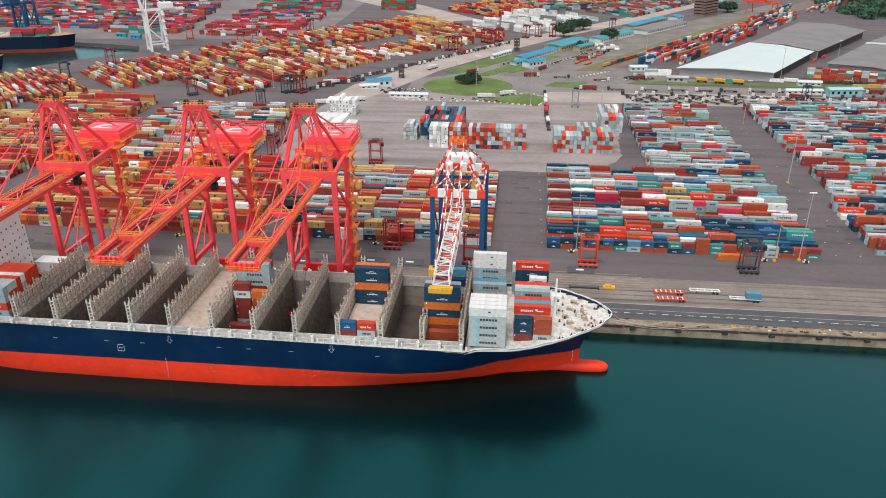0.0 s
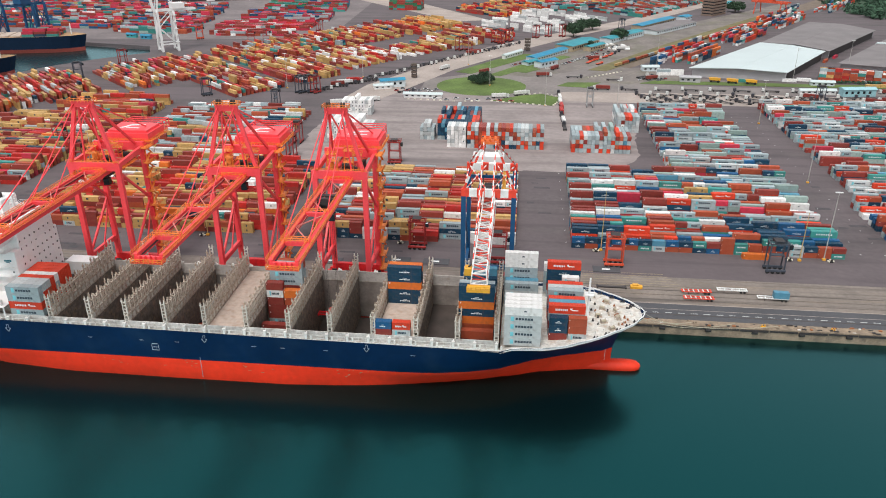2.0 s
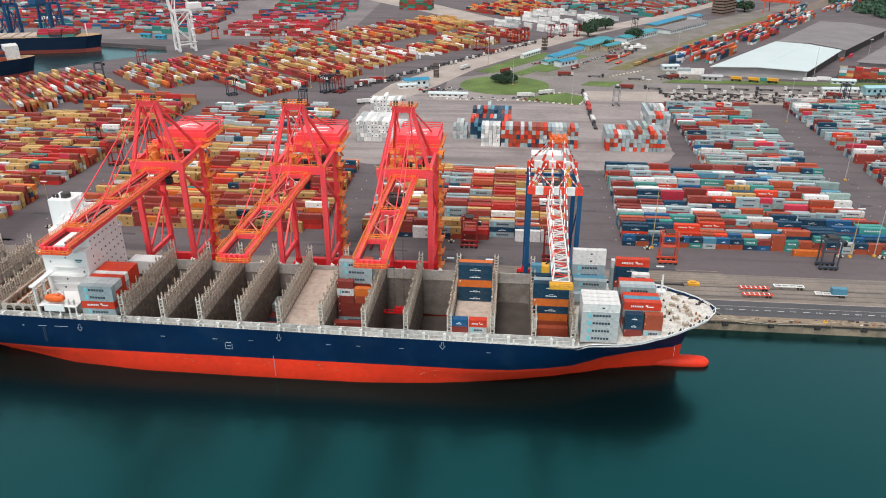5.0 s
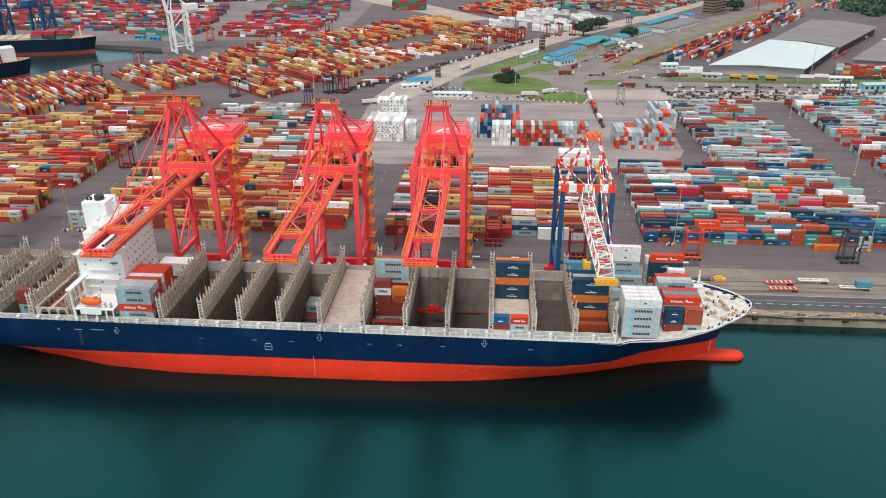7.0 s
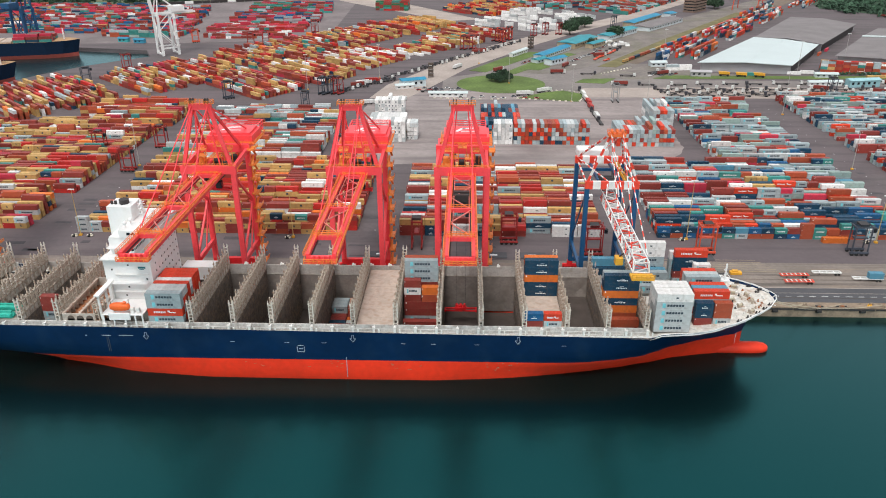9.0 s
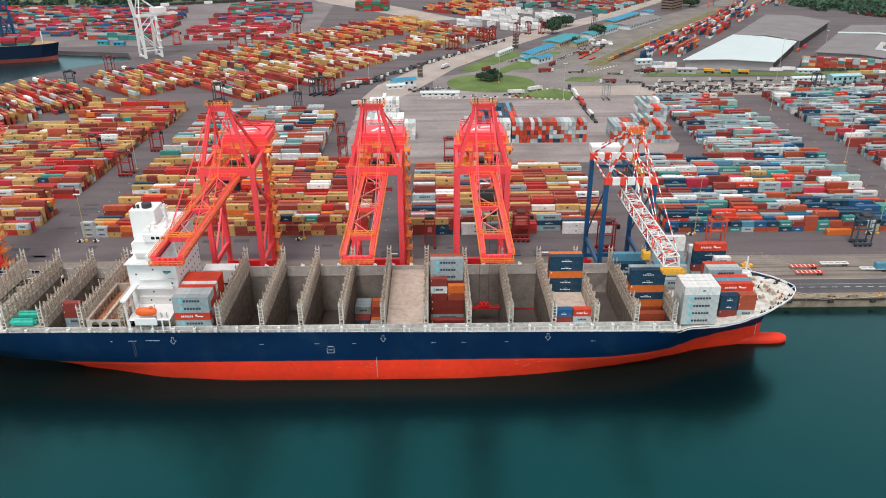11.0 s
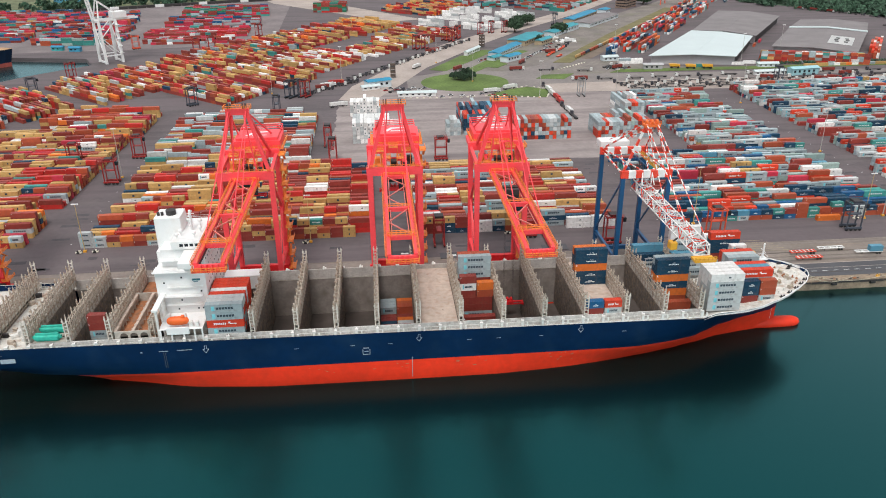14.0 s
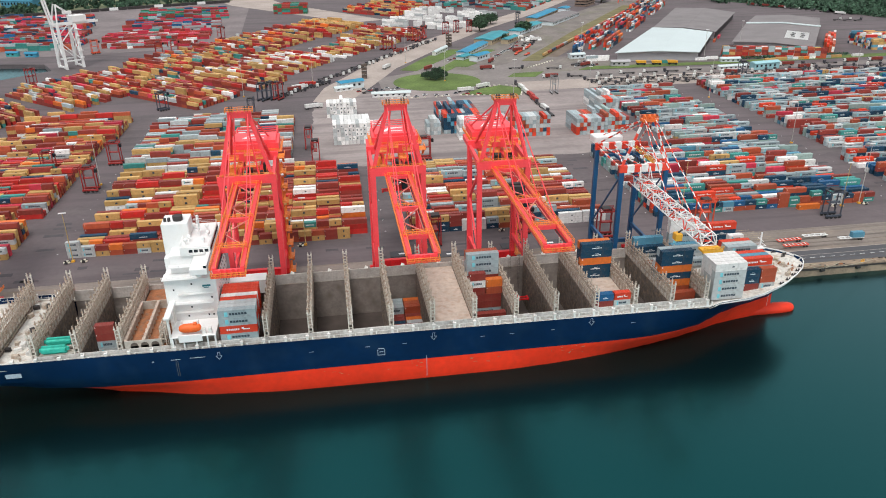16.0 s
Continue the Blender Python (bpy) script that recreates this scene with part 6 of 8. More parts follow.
def blue_crane(x):
    c = thing("quay_crane", (x, 262.7, 0), label="blue quay crane with banded red-white top and lattice boom", category="crane")
    def add(name, *members, m=crane_blue, label=""):
        bm = bmesh.new()
        for p, q, w, h in members:
            beam(bm, p, q, w, h)
        return part(name, bm, m, c, label)
    def band(name, p, q, w, h, step=2.9, start=0):
        bm = bmesh.new()
        banded(bm, p, q, w, h, step, start)
        return part(name, bm, [band_red, band_white], c, "red and white banded steel")
    G = 29.3
    for s in (-1, 1):
        sx = s * 9.5
        add("leg", ((sx, 0, 4), (sx, 0, 48.8), 1.75, 1.6))
        add("leg", ((sx, G, 4), (sx, G, 49.4), 1.75, 1.6))
        add("side_beam", ((sx, 0.8, 13), (sx, G - 0.8, 13), 1.1, 1.6))
        add("brace", ((sx, 0.8, 47), (sx, G - 0.8, 16), 0.55, 0.55))
        band("side_girder", (sx, 0.9, 50.2), (sx, G - 0.9, 50.8), 0.5, 0.6, 3.0)
        band("a_frame_leg", (sx, 0, 51.4), (s * 2.2, 0, 70), 0.8, 0.8, 3.0)
        band("back_leg", (sx, G, 52), (s * 2.2, 1.2, 70), 0.55, 0.55, 3.0, 1)
        band("top_brace", (sx, G - 1, 52), (s * 1.0, 1.0, 51), 0.4, 0.4, 2.4)
        band("top_brace", (s * 8.6, 0.5, 51.4), (s * 2.0, G - 0.4, 52), 0.4, 0.4, 2.4, 1)
        band("forestay", (s * 2.2, -0.5, 70.2), (s * 2.3, -30, 46), 0.3, 0.3, 2.6)
        band("forestay", (s * 2.2, -0.5, 70.6), (s * 2.3, -54, 46), 0.3, 0.3, 2.6, 1)
        band("backstay", (s * 2.2, 1.2, 70), (s * 4.2, 44, 50.6), 0.35, 0.35, 2.6)
        for y in (0, G):
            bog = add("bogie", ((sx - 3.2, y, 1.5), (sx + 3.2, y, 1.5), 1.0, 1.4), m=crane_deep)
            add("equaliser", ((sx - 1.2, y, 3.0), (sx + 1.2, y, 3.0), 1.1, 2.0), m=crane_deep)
            for u in (-2.6, -1.3, 0, 1.3, 2.6):
                bm = bmesh.new(); tube(bm, (sx + u, y - 0.25, 0.5), (sx + u, y + 0.25, 0.5), 0.45, 10)
                part("wheel", bm, crane_dark, bog)
    band("portal_beam", (-10.4, 0, 50.2), (10.4, 0, 50.2), 1.6, 3.0, 3.0)
    band("portal_beam", (-10.4, G, 50.9), (10.4, G, 50.9), 1.6, 3.0, 3.0)
    add("sill_beam", ((-10, 0, 4.6), (10, 0, 4.6), 1.4, 1.8))
    add("sill_beam", ((-10, G, 4.6), (10, G, 4.6), 1.4, 1.8))
    bm = bmesh.new()
    quadbox(bm, -3.2, 3.2, -1.4, 2.0, 69.6, 70.6)
    for u in (-2.0, 0.0, 2.0):
        tube(bm, (u - 0.35, 0.2, 71.2), (u + 0.35, 0.2, 71.2), 1.0, 12)
    railing(bm, (-3.2, -1.4, 70.6), (3.2, -1.4, 70.6), 1.2, 1.3, 0.13)
    railing(bm, (-3.2, 2.0, 70.6), (3.2, 2.0, 70.6), 1.2, 1.3, 0.13)
    part("apex", bm, mat("apex_orange", (0.80, 0.16, 0.03), 0.5), c, "orange apex head with sheaves")
    # lattice boom
    chords = [(-2.6, 41.6), (2.6, 41.6), (-2.2, 45.2), (2.2, 45.2)]
    for u, z in chords:
        add("boom_chord", ((u, -58, z), (u, 8, z), 0.36, 0.36), m=band_white)
    n_ = 20
    for k in range(n_):
        ya, yb = -58 + k * 66 / n_, -58 + (k + 1) * 66 / n_
        for (u0, z0), (u1, z1) in (((-2.6, 41.6), (-2.2, 45.2)), ((2.6, 41.6), (2.2, 45.2)), ((-2.6, 41.6), (2.6, 41.6)), ((-2.2, 45.2), (2.2, 45.2))):
            if k % 2:
                u0, z0, u1, z1 = u1, z1, u0, z0
            add("boom_lacing", ((u0, ya, z0), (u1, yb, z1), 0.3, 0.3), m=band_red if k % 3 == 1 else band_white)
            add("boom_strut", ((u0, ya, z0), (u1, ya, z1), 0.24, 0.24), m=band_red if k % 3 == 1 else band_white)
    bm = bmesh.new()
    quadbox(bm, -3.6, 3.6, -61.5, -57.6, 40.4, 41.2)
    railing(bm, (-3.6, -61.5, 41.2), (3.6, -61.5, 41.2), 1.2, 1.4, 0.14)
    part("tip_platform", bm, yellow, c, "yellow boom tip platform")
    bm = bmesh.new()
    quadbox(bm, -8.6, 4.6, 35.5, 42, 50.0, 53.2); bmesh.ops.bevel(bm, geom=bm.edges, offset=0.3, segments=1, affect="EDGES")
    part("machinery_house", bm, ship_white, c, "white machinery house")
    add("house_girder", ((-4, 8, 49.0), (-4, 46, 49.0), 0.8, 1.2), ((4, 8, 49.0), (4, 46, 49.0), 0.8, 1.2), ((-9, 22, 49.0), (9, 22, 49.0), 0.8, 1.2))
    bm = bmesh.new()
    quadbox(bm, -2.6, 2.6, 5, 15, 46.5, 48.0)
    for k in range(4):
        tube(bm, (-2.2, 5.6 + k * 2.6, 48.6), (2.2, 5.6 + k * 2.6, 48.6), 0.9, 10)
    for u in (-2.9, 2.9):
        for k in range(5):
            beam(bm, (u, 3 + k * 3, 46.5), (u, 5 + k * 3, 50.2), 0.35, 0.35)
    part("hoist_machinery", bm, crane_dark, c)
    bm = bmesh.new(); quadbox(bm, -5.6, -3.0, -45, -42, 37.6, 40.4); bmesh.ops.bevel(bm, geom=bm.edges, offset=0.2, segments=1, affect="EDGES")
    cab = part("cab", bm, yellow, c, "dull yellow operator cab under the boom")
    bm = bmesh.new(); beam(bm, (-4.3, -43.5, 40.4), (-2.7, -43.5, 41.6), 0.5, 0.4); part("hanger", bm, crane_dark, cab)
    bm = bmesh.new()
    quadbox(bm, 5.0, 6.2, 4, 24, 50.6, 50.75)
    for u in (5.0, 6.2):
        railing(bm, (u, 4, 50.8), (u, 24, 50.8), 1.2, 1.6, 0.12)
    part("walkway", bm, yellow, c, "yellow walkway")
    bm = bmesh.new()
    for u in (-2.0, 2.0):
        beam(bm, (u, -1, 46.0), (u, -1, 51.0), 0.3, 0.3); beam(bm, (u, -1, 51.0), (u * 1.2, -3.4, 46.6), 0.3, 0.3)
    part("boom_hinge", bm, band_white, c, "white hinge bracket")
    return c
blue_crane(-22.1)

# pale lattice crane beside the far basin
def pale_crane(x, y, rz, m, label, top=62.0, group=""):
    c = thing("quay_crane", (x, y, 0), rz, label, "crane", group)
    for sx in (-9, 9):
        for yy in (0, 17):
            bm = bmesh.new(); beam(bm, (sx, yy, 0.2), (sx * 0.8, yy, 42), 2.3, 2.3); part("leg", bm, m, c)
        bm = bmesh.new(); beam(bm, (sx * 0.97, 0, 8), (sx * 0.97, 17, 8), 1.2, 1.2); beam(bm, (sx * 0.9, 0, 26), (sx * 0.97, 17, 8), 0.8, 0.8); beam(bm, (sx * 0.9, 0, 26), (sx * 0.82, 17, 42), 0.8, 0.8)
        part("side_brace", bm, m, c)
        bm = bmesh.new(); beam(bm, (sx * 0.8, 0, 42), (sx * 0.3, 4, top), 1.1, 1.1); beam(bm, (sx * 0.3, 4, top), (sx * 0.6, 26, 44), 0.8, 0.8)
        part("a_frame_leg", bm, m, c)
        bm = bmesh.new(); beam(bm, (sx * 0.4, -2, 43), (sx * 0.4, 42, 43), 1.3, 2.0); part("girder", bm, m, c)
        bm = bmesh.new(); beam(bm, (sx * 0.4, -2, 43), (sx * 0.4, -9, 88), 1.2, 1.6); part("raised_boom", bm, m, c)
    for yy in (0, 17):
        bm = bmesh.new(); beam(bm, (-8, yy, 42), (8, yy, 42), 1.4, 2.2); part("portal_beam", bm, m, c)
        bm = bmesh.new(); beam(bm, (-10, yy, 1.6), (10, yy, 1.6), 1.2, 1.8); part("sill_beam", bm, m, c)
    for yy in (0, 17):
        bm = bmesh.new(); beam(bm, (-9, yy, 4), (7.6, yy, 40), 0.9, 0.9); beam(bm, (9, yy, 4), (-7.6, yy, 40), 0.9, 0.9); part("cross_brace", bm, m, c)
    bm = bmesh.new(); beam(bm, (-3.6, -7.4, 78), (3.6, -7.4, 78), 0.8, 0.8); beam(bm, (-3.6, -4.5, 59), (3.6, -4.5, 59), 0.8, 0.8); part("boom_tie", bm, m, c)
    bm = bmesh.new(); quadbox(bm, -6, 6, 16, 30, 44.2, 50); part("machinery_house", bm, m, c)
    bm = bmesh.new()
    for k in range(5):
        quadbox(bm, 8.5, 11, 15, 19, 10 + k * 7, 10.3 + k * 7)
    part("landing", bm, m, c)
    return c
pale_crane(-409, 801, -52, ship_white, "pale grey-white quay crane with raised boom")
for x, y in ((-578, 858), (-622, 845), (-664, 832)):
    pale_crane(x, y, 164, crane_blue, "dark blue quay crane beyond a moored ship", 60, "far blue cranes")

# ---- straddle carriers ----
carrier_red = mat("carrier_red", (0.30, 0.022, 0.02), 0.5)
carrier_pale = mat("carrier_slate", (0.05, 0.06, 0.08), 0.5)
def carrier(x, y, rz, m, label):
    c = thing("straddle_carrier", (x, y, 0), rz, label, "straddle carrier", "straddle carriers")
    for sy in (-2.3, 2.3):
        bm = bmesh.new(); quadbox(bm, -4.4, 4.4, sy - 0.4, sy + 0.4, 1.0, 2.0); bmesh.ops.bevel(bm, geom=bm.edges, offset=0.1, segments=1, affect="EDGES")
        sill = part("sill", bm, m, c)
        for u in (-3.4, -1.2, 1.2, 3.4):
            bm = bmesh.new(); tube(bm, (u, sy - 0.32, 0.8), (u, sy + 0.32, 0.8), 0.8, 14); part("wheel", bm, tyre_black, sill)
        for u in (-3.6, 3.6):
            bm = bmesh.new(); beam(bm, (u, sy, 2.0), (u, sy, 14.0), 0.55, 0.5); part("leg", bm, m, c)
        bm = bmesh.new(); beam(bm, (-4.2, sy, 14.2), (4.2, sy, 14.2), 0.5, 0.7); part("top_beam", bm, m, c)
        bm = bmesh.new(); railing(bm, (-4.2, sy, 14.5), (4.2, sy, 14.5), 1.0, 1.5, 0.1); part("handrail", bm, m, c)
    for u in (-3.9, 3.9):
        bm = bmesh.new(); beam(bm, (u, -2.4, 14.2), (u, 2.4, 14.2), 0.5, 0.7); part("cross_beam", bm, m, c)
    bm = bmesh.new(); quadbox(bm, -2.2, 1.8, -2.1, 2.1, 14.5, 15.6); part("engine_deck", bm, crane_dark, c)
    bm = bmesh.new(); quadbox(bm, 4.0, 5.6, -2.6, -0.9, 11.8, 14.0); bmesh.ops.bevel(bm, geom=bm.edges, offset=0.15, segments=1, affect="EDGES"); part("cab", bm, glass_dark, c)
    bm = bmesh.new(); quadbox(bm, -3.2, 3.2, -1.1, 1.1, 8.0, 8.5)
    for u in (-2.6, 2.6):
        beam(bm, (u, -1, 8.5), (u, -1, 14), 0.12, 0.12); beam(bm, (u, 1, 8.5), (u, 1, 14), 0.12, 0.12)
    part("spreader", bm, m, c)
    return c
red_c = carrier(-57.5, 318.5, 0, carrier_red, "tall red straddle carrier on four legs in the yard")
org_c = carrier(33.5, 309.0, 0, carrier_orange, "tall orange straddle carrier on four legs in the yard")
pal_c = carrier(-194, 626, 57, carrier_pale, "tall dark slate straddle carrier on four legs in the yard")
for x, y, r_ in ((-19.0, 306, 0), (-101.4, 313, 90), (-285.5, 420, 0), (-318, 455, 0), (-283, 469, 0), (-188, 624, 57), (-157.5, 449, 90), (-162, 480, 90), (-415, 727, 55), (-325, 855, 20), (-310, 864, 20), (-270, 954, 60), (-72, 841, 60), (-45, 894, 60), (-37, 885, 60), (-29, 902, 60), (3, 931, 60), (18, 941, 60), (35, 943, 60), (395, 640, 90), (410, 632, 90), (-89, 443, 0), (-82, 839, 60)):
    copy_thing(red_c, pose(x, y, 0, 0, 0, r_))
for x, y, r_ in ((-398, 882, 30), (-39, 893, 60), (-28, 908, 60)):
    copy_thing(org_c, pose(x, y, 0, 0, 0, r_))
for x, y, r_ in ((104, 310, 0), (-201, 623, 57), (-278, 606, 40), (230, 628, 90), (112, 1000, 60), (-206, 571, 90), (-424, 660, 40)):
    copy_thing(pal_c, pose(x, y, 0, 0, 0, r_))
# pale tall carrier standing alone on the pale floor
carrier(43.5, 601, 90, mat("carrier_grey", (0.30, 0.30, 0.30), 0.5), "tall grey straddle carrier standing by the truck lane")

# ---- trailers and lorries ----
def wheels(parent, xs_, half=1.1, r=0.5):
    for u in xs_:
        for s in (-1, 1):
            bm = bmesh.new(); tube(bm, (u, s * half - 0.2, r), (u, s * half + 0.2, r), r, 12)
            part("wheel", bm, tyre_black, parent)
def trailer(x, y, rz, m, label, box=None):
    t = thing("trailer", (x, y, 0), rz, label, "trailer", "parked trailers")
    bm = bmesh.new()
    for s in (-0.9, 0.9):
        quadbox(bm, -6.2, 6.2, s - 0.2, s + 0.2, 1.05, 1.45)
    for u in (-6, -3, 0, 3, 6):
        quadbox(bm, u - 0.15, u + 0.15, -1.2, 1.2, 1.1, 1.4)
    part("chassis", bm, m, t)
    if m is band_red:
        for k in range(6):
            bm = bmesh.new(); quadbox(bm, -5.5 + k * 2, -5.0 + k * 2, -1.14, 1.14, 1.46, 1.5); part("pale_stripe", bm, rail_grey, t)
    wheels(t, (3.6, 5.0))
    bm = bmesh.new()
    for s in (-0.8, 0.8):
        quadbox(bm, -3.4, -3.2, s - 0.1, s + 0.1, 0, 1.1)
    part("landing_leg", bm, crane_dark, t)
    return t
trailer(65.5, 285.2, 2, band_red, "red and white striped flat container trailer")
trailer(65.3, 279.2, 1, band_red, "red and white striped flat container trailer")
trailer(80.7, 288.0, 0, band_white, "white empty skeletal container trailer")
trailer(95.8, 282.4, -2, band_white, "white skeletal trailer carrying a short container")
container(98.8, 282.3, 1.45, -2, 6.06, 2.6, "sky", "short dull blue container on a parked trailer", "")
paints_truck = [mat("cab_white", (0.62, 0.62, 0.60), 0.4), mat("cab_dark", (0.05, 0.05, 0.06), 0.4), mat("cab_red", (0.5, 0.04, 0.03), 0.4)]
def lorry(load, cabm, label):
    t = thing("lorry", (0, 0, 0), 0, label, "lorry", "queueing lorries")
    bm = bmesh.new(); quadbox(bm, 6.2, 8.6, -1.2, 1.2, 0.7, 3.5); bmesh.ops.bevel(bm, geom=bm.edges, offset=0.25, segments=2, affect="EDGES")
    cab = part("cab", bm, cabm, t)
    bm = bmesh.new(); quadbox(bm, 8.55, 8.64, -1.0, 1.0, 2.1, 3.1); part("windscreen", bm, glass_dark, cab)
    bm = bmesh.new(); quadbox(bm, -6.4, 6.0, -1.15, 1.15, 1.05, 1.4); part("trailer_bed", bm, crane_dark, t)
    wheels(t, (-5.2, -3.9, 4.2, 7.4))
    if load:
        bm = bmesh.new(); quadbox(bm, -6.2, 5.9, -1.2, 1.2, 1.42, 4.0); part("load_box", bm, CM[load], t)
    return t
kinds = [lorry(None, paints_truck[0], "white-cabbed empty flatbed lorry waiting in a queue"), lorry("maroon", paints_truck[0], "white-cabbed lorry carrying a maroon container"), lorry("white", paints_truck[0], "white-cabbed lorry carrying a white container"), lorry("red", paints_truck[2], "red-cabbed lorry carrying a red container"), lorry(None, paints_truck[1], "dark flatbed lorry waiting in a queue")]
spots = []
r_ = random.Random(5)
for i in range(30):
    f = i / 29
    spots.append((-182 + 158 * f + r_.uniform(-1, 1), 645 + 240 * f + r_.uniform(-2, 2), 18 + r_.uniform(-6, 6)))
for i in range(9):
    spots.append((-196 + i * 5.5, 628 + i * 6 + r_.uniform(-3, 3), 20 + r_.uniform(-12, 12)))
for i in range(15):
    spots.append((62 + i * 24 + r_.uniform(-3, 3), 661 + i * 0.9 + r_.uniform(-1, 1), 178))
for row, (y0, n_) in enumerate(((642, 25), (630, 24), (621, 22))):
    for i in range(n_):
        spots.append((92 + i * 13.8 + row * 4 + r_.uniform(-2.5, 2.5), y0 + i * 0.35 + r_.uniform(-2, 2), 150 + r_.uniform(-12, 12)))
queue = len(spots)
for i in range(8):
    spots.append((20.5 + r_.uniform(-0.5, 0.5), 534 + i * 14.5, 92))
for x, y, a_ in ((-30, 622, 10), (-12, 634, 30), (-112, 634, 20), (8, 712, 6), (-48, 722, 50), (-2, 778, 62), (20, 745, 60), (72, 700, -10), (36, 708, 0), (62, 800, 20), (70, 812, 40), (80, 832, 10), (86, 846, 14), (98, 862, 20), (-88, 735, 60), (310, 655, 5), (345, 655, 0), (-136, 600, 20), (-160, 588, 20), (100, 716, 40), (104, 712, 40), (108, 708, 30), (508, 1104, -58), (522, 1084, -50), (534, 1066, -62), (545, 1048, -40), (558, 1030, -58), (567, 1010, -70), (575, 985, -60), (548, 930, 20), (560, 925, 20), (536, 934, 20)):
    spots.append((x, y, a_))
for i, (x, y, a_) in enumerate(spots):
    k = kinds[i] if i < 5 else kinds[r_.choice((0, 0, 0, 4, 4, 4, 4, 1) if i < queue else ((2, 2, 2, 3, 0, 4) if i < queue + 8 else (0, 1, 2, 4, 4)))]
    if i < 5:
        k.matrix_basis = pose(x, y, 0.0, 0, 0, a_)
    else:
        copy_thing(k, pose(x, y, 0.0, 0, 0, a_))
# parked cars and vans round the gate and sheds
def car(m, label):
    c = thing("car", (0, 0, 0), 0, label, "car", "parked cars")
    bm = bmesh.new(); quadbox(bm, -2.2, 2.2, -0.9, 0.9, 0.35, 0.95); bmesh.ops.bevel(bm, geom=bm.edges, offset=0.15, segments=2, affect="EDGES"); part("body", bm, m, c)
    bm = bmesh.new(); vs = quadbox(bm, -1.4, 1.0, -0.8, 0.8, 0.9, 1.5)
    for k in (4, 7):
        vs[k].co.x += 0.4
    for k in (5, 6):
        vs[k].co.x -= 0.5
    part("cabin", bm, glass_dark, c)
    wheels(c, (-1.4, 1.4), 0.8, 0.33)
    return c
cars = [car(mat("car_white", (0.7, 0.7, 0.7), 0.3), "white parked car beside the gate sheds"), car(mat("car_grey", (0.25, 0.26, 0.28), 0.3), "grey parked car beside the gate sheds"), car(mat("car_red", (0.4, 0.03, 0.03), 0.3), "red parked car beside the gate sheds")]
rr = random.Random(31)
lot = [(30 + i * 2.9, 772 + i * 4.6, 148) for i in range(14)] + [(64 + i * 3.4, 838 + i * 5.2, 60) for i in range(10)] + [(96 + i * 3, 704 + (i % 3) * 4, 40) for i in range(9)] + [(-22 + i * 4, 760 + i * 5, 60) for i in range(7)] + [(-120 + i * 5, 640 + (i % 2) * 6, 20) for i in range(8)] + [(-20 - i * 9, 610 + (i % 3) * 3, 10) for i in range(8)]
for i, (x, y, a_) in enumerate(lot):
    if i < 3:
        cars[i].matrix_basis = pose(x, y, 0.05, 0, 0, a_)
    else:
        copy_thing(rr.choice(cars), pose(x + rr.uniform(-1, 1), y + rr.uniform(-1, 1), 0.05, 0, 0, a_ + rr.uniform(-12, 12)))
# orange plant parked by the tracks, and white tarpaulin heaps
for i, (x, y) in enumerate(((56, 782), (60, 790), (66, 800), (74, 812), (66, 776), (82, 826))):
    pl = thing("low_loader", (x, y, 0.06), 56 + rr.uniform(-25, 25), "orange-red low loader parked beside the railway", "trailer", "parked low loaders")
    bm = bmesh.new(); quadbox(bm, -5, 5, -1.3, 1.3, 0.8, 1.3); quadbox(bm, 3.4, 5, -1.3, 1.3, 1.3, 2.2); part("deck", bm, carrier_orange, pl)
    wheels(pl, (-3.6, -2.2, 3.6), 1.0, 0.5)
for i in range(12):
    x, y = 92 + rr.uniform(-9, 12), 872 + rr.uniform(-14, 22)
    bm = bmesh.new(); tube(bm, (-2.6, 0, 0.3), (2.6, 0, 0.3), 1.5, 12)
    o = new("covered_heap", mesh_of("covered_heap", bm, ship_white if i % 3 else rail_grey)); o.matrix_basis = pose(x, y, 0.0, 0, 0, rr.uniform(0, 180))
    tagged(o, "goods heap under white tarpaulin beside the sheds", "tarpaulin", "covered heaps")
# mining lorries before the warehouse
def dumper(x, y, rz):
    d = thing("dump_truck", (x, y, 0.2), rz, "yellow dump truck parked before the warehouse", "dump truck", "yellow dump trucks")
    bm = bmesh.new(); vs = quadbox(bm, -4, 3, -1.8, 1.8, 2.0, 4.2); vs[4].co.x -= 1; vs[7].co.x -= 1; part("tipper_body", bm, yellow, d)
    bm = bmesh.new(); quadbox(bm, 3.1, 5.2, -1.5, 1.5, 1.4, 4.0); part("cab", bm, yellow, d)
    wheels(d, (-2.8, 3.6), 1.6, 1.1)
    bm = bmesh.new(); quadbox(bm, -3.6, 5, -0.8, 0.8, 1.0, 2.0); part("frame", bm, crane_dark, d)
    return d
d0 = dumper(163, 702, -10)
for x, y in ((178, 699), (194, 697)):
    copy_thing(d0, pose(x, y, 0.2, 0, 0, -14))

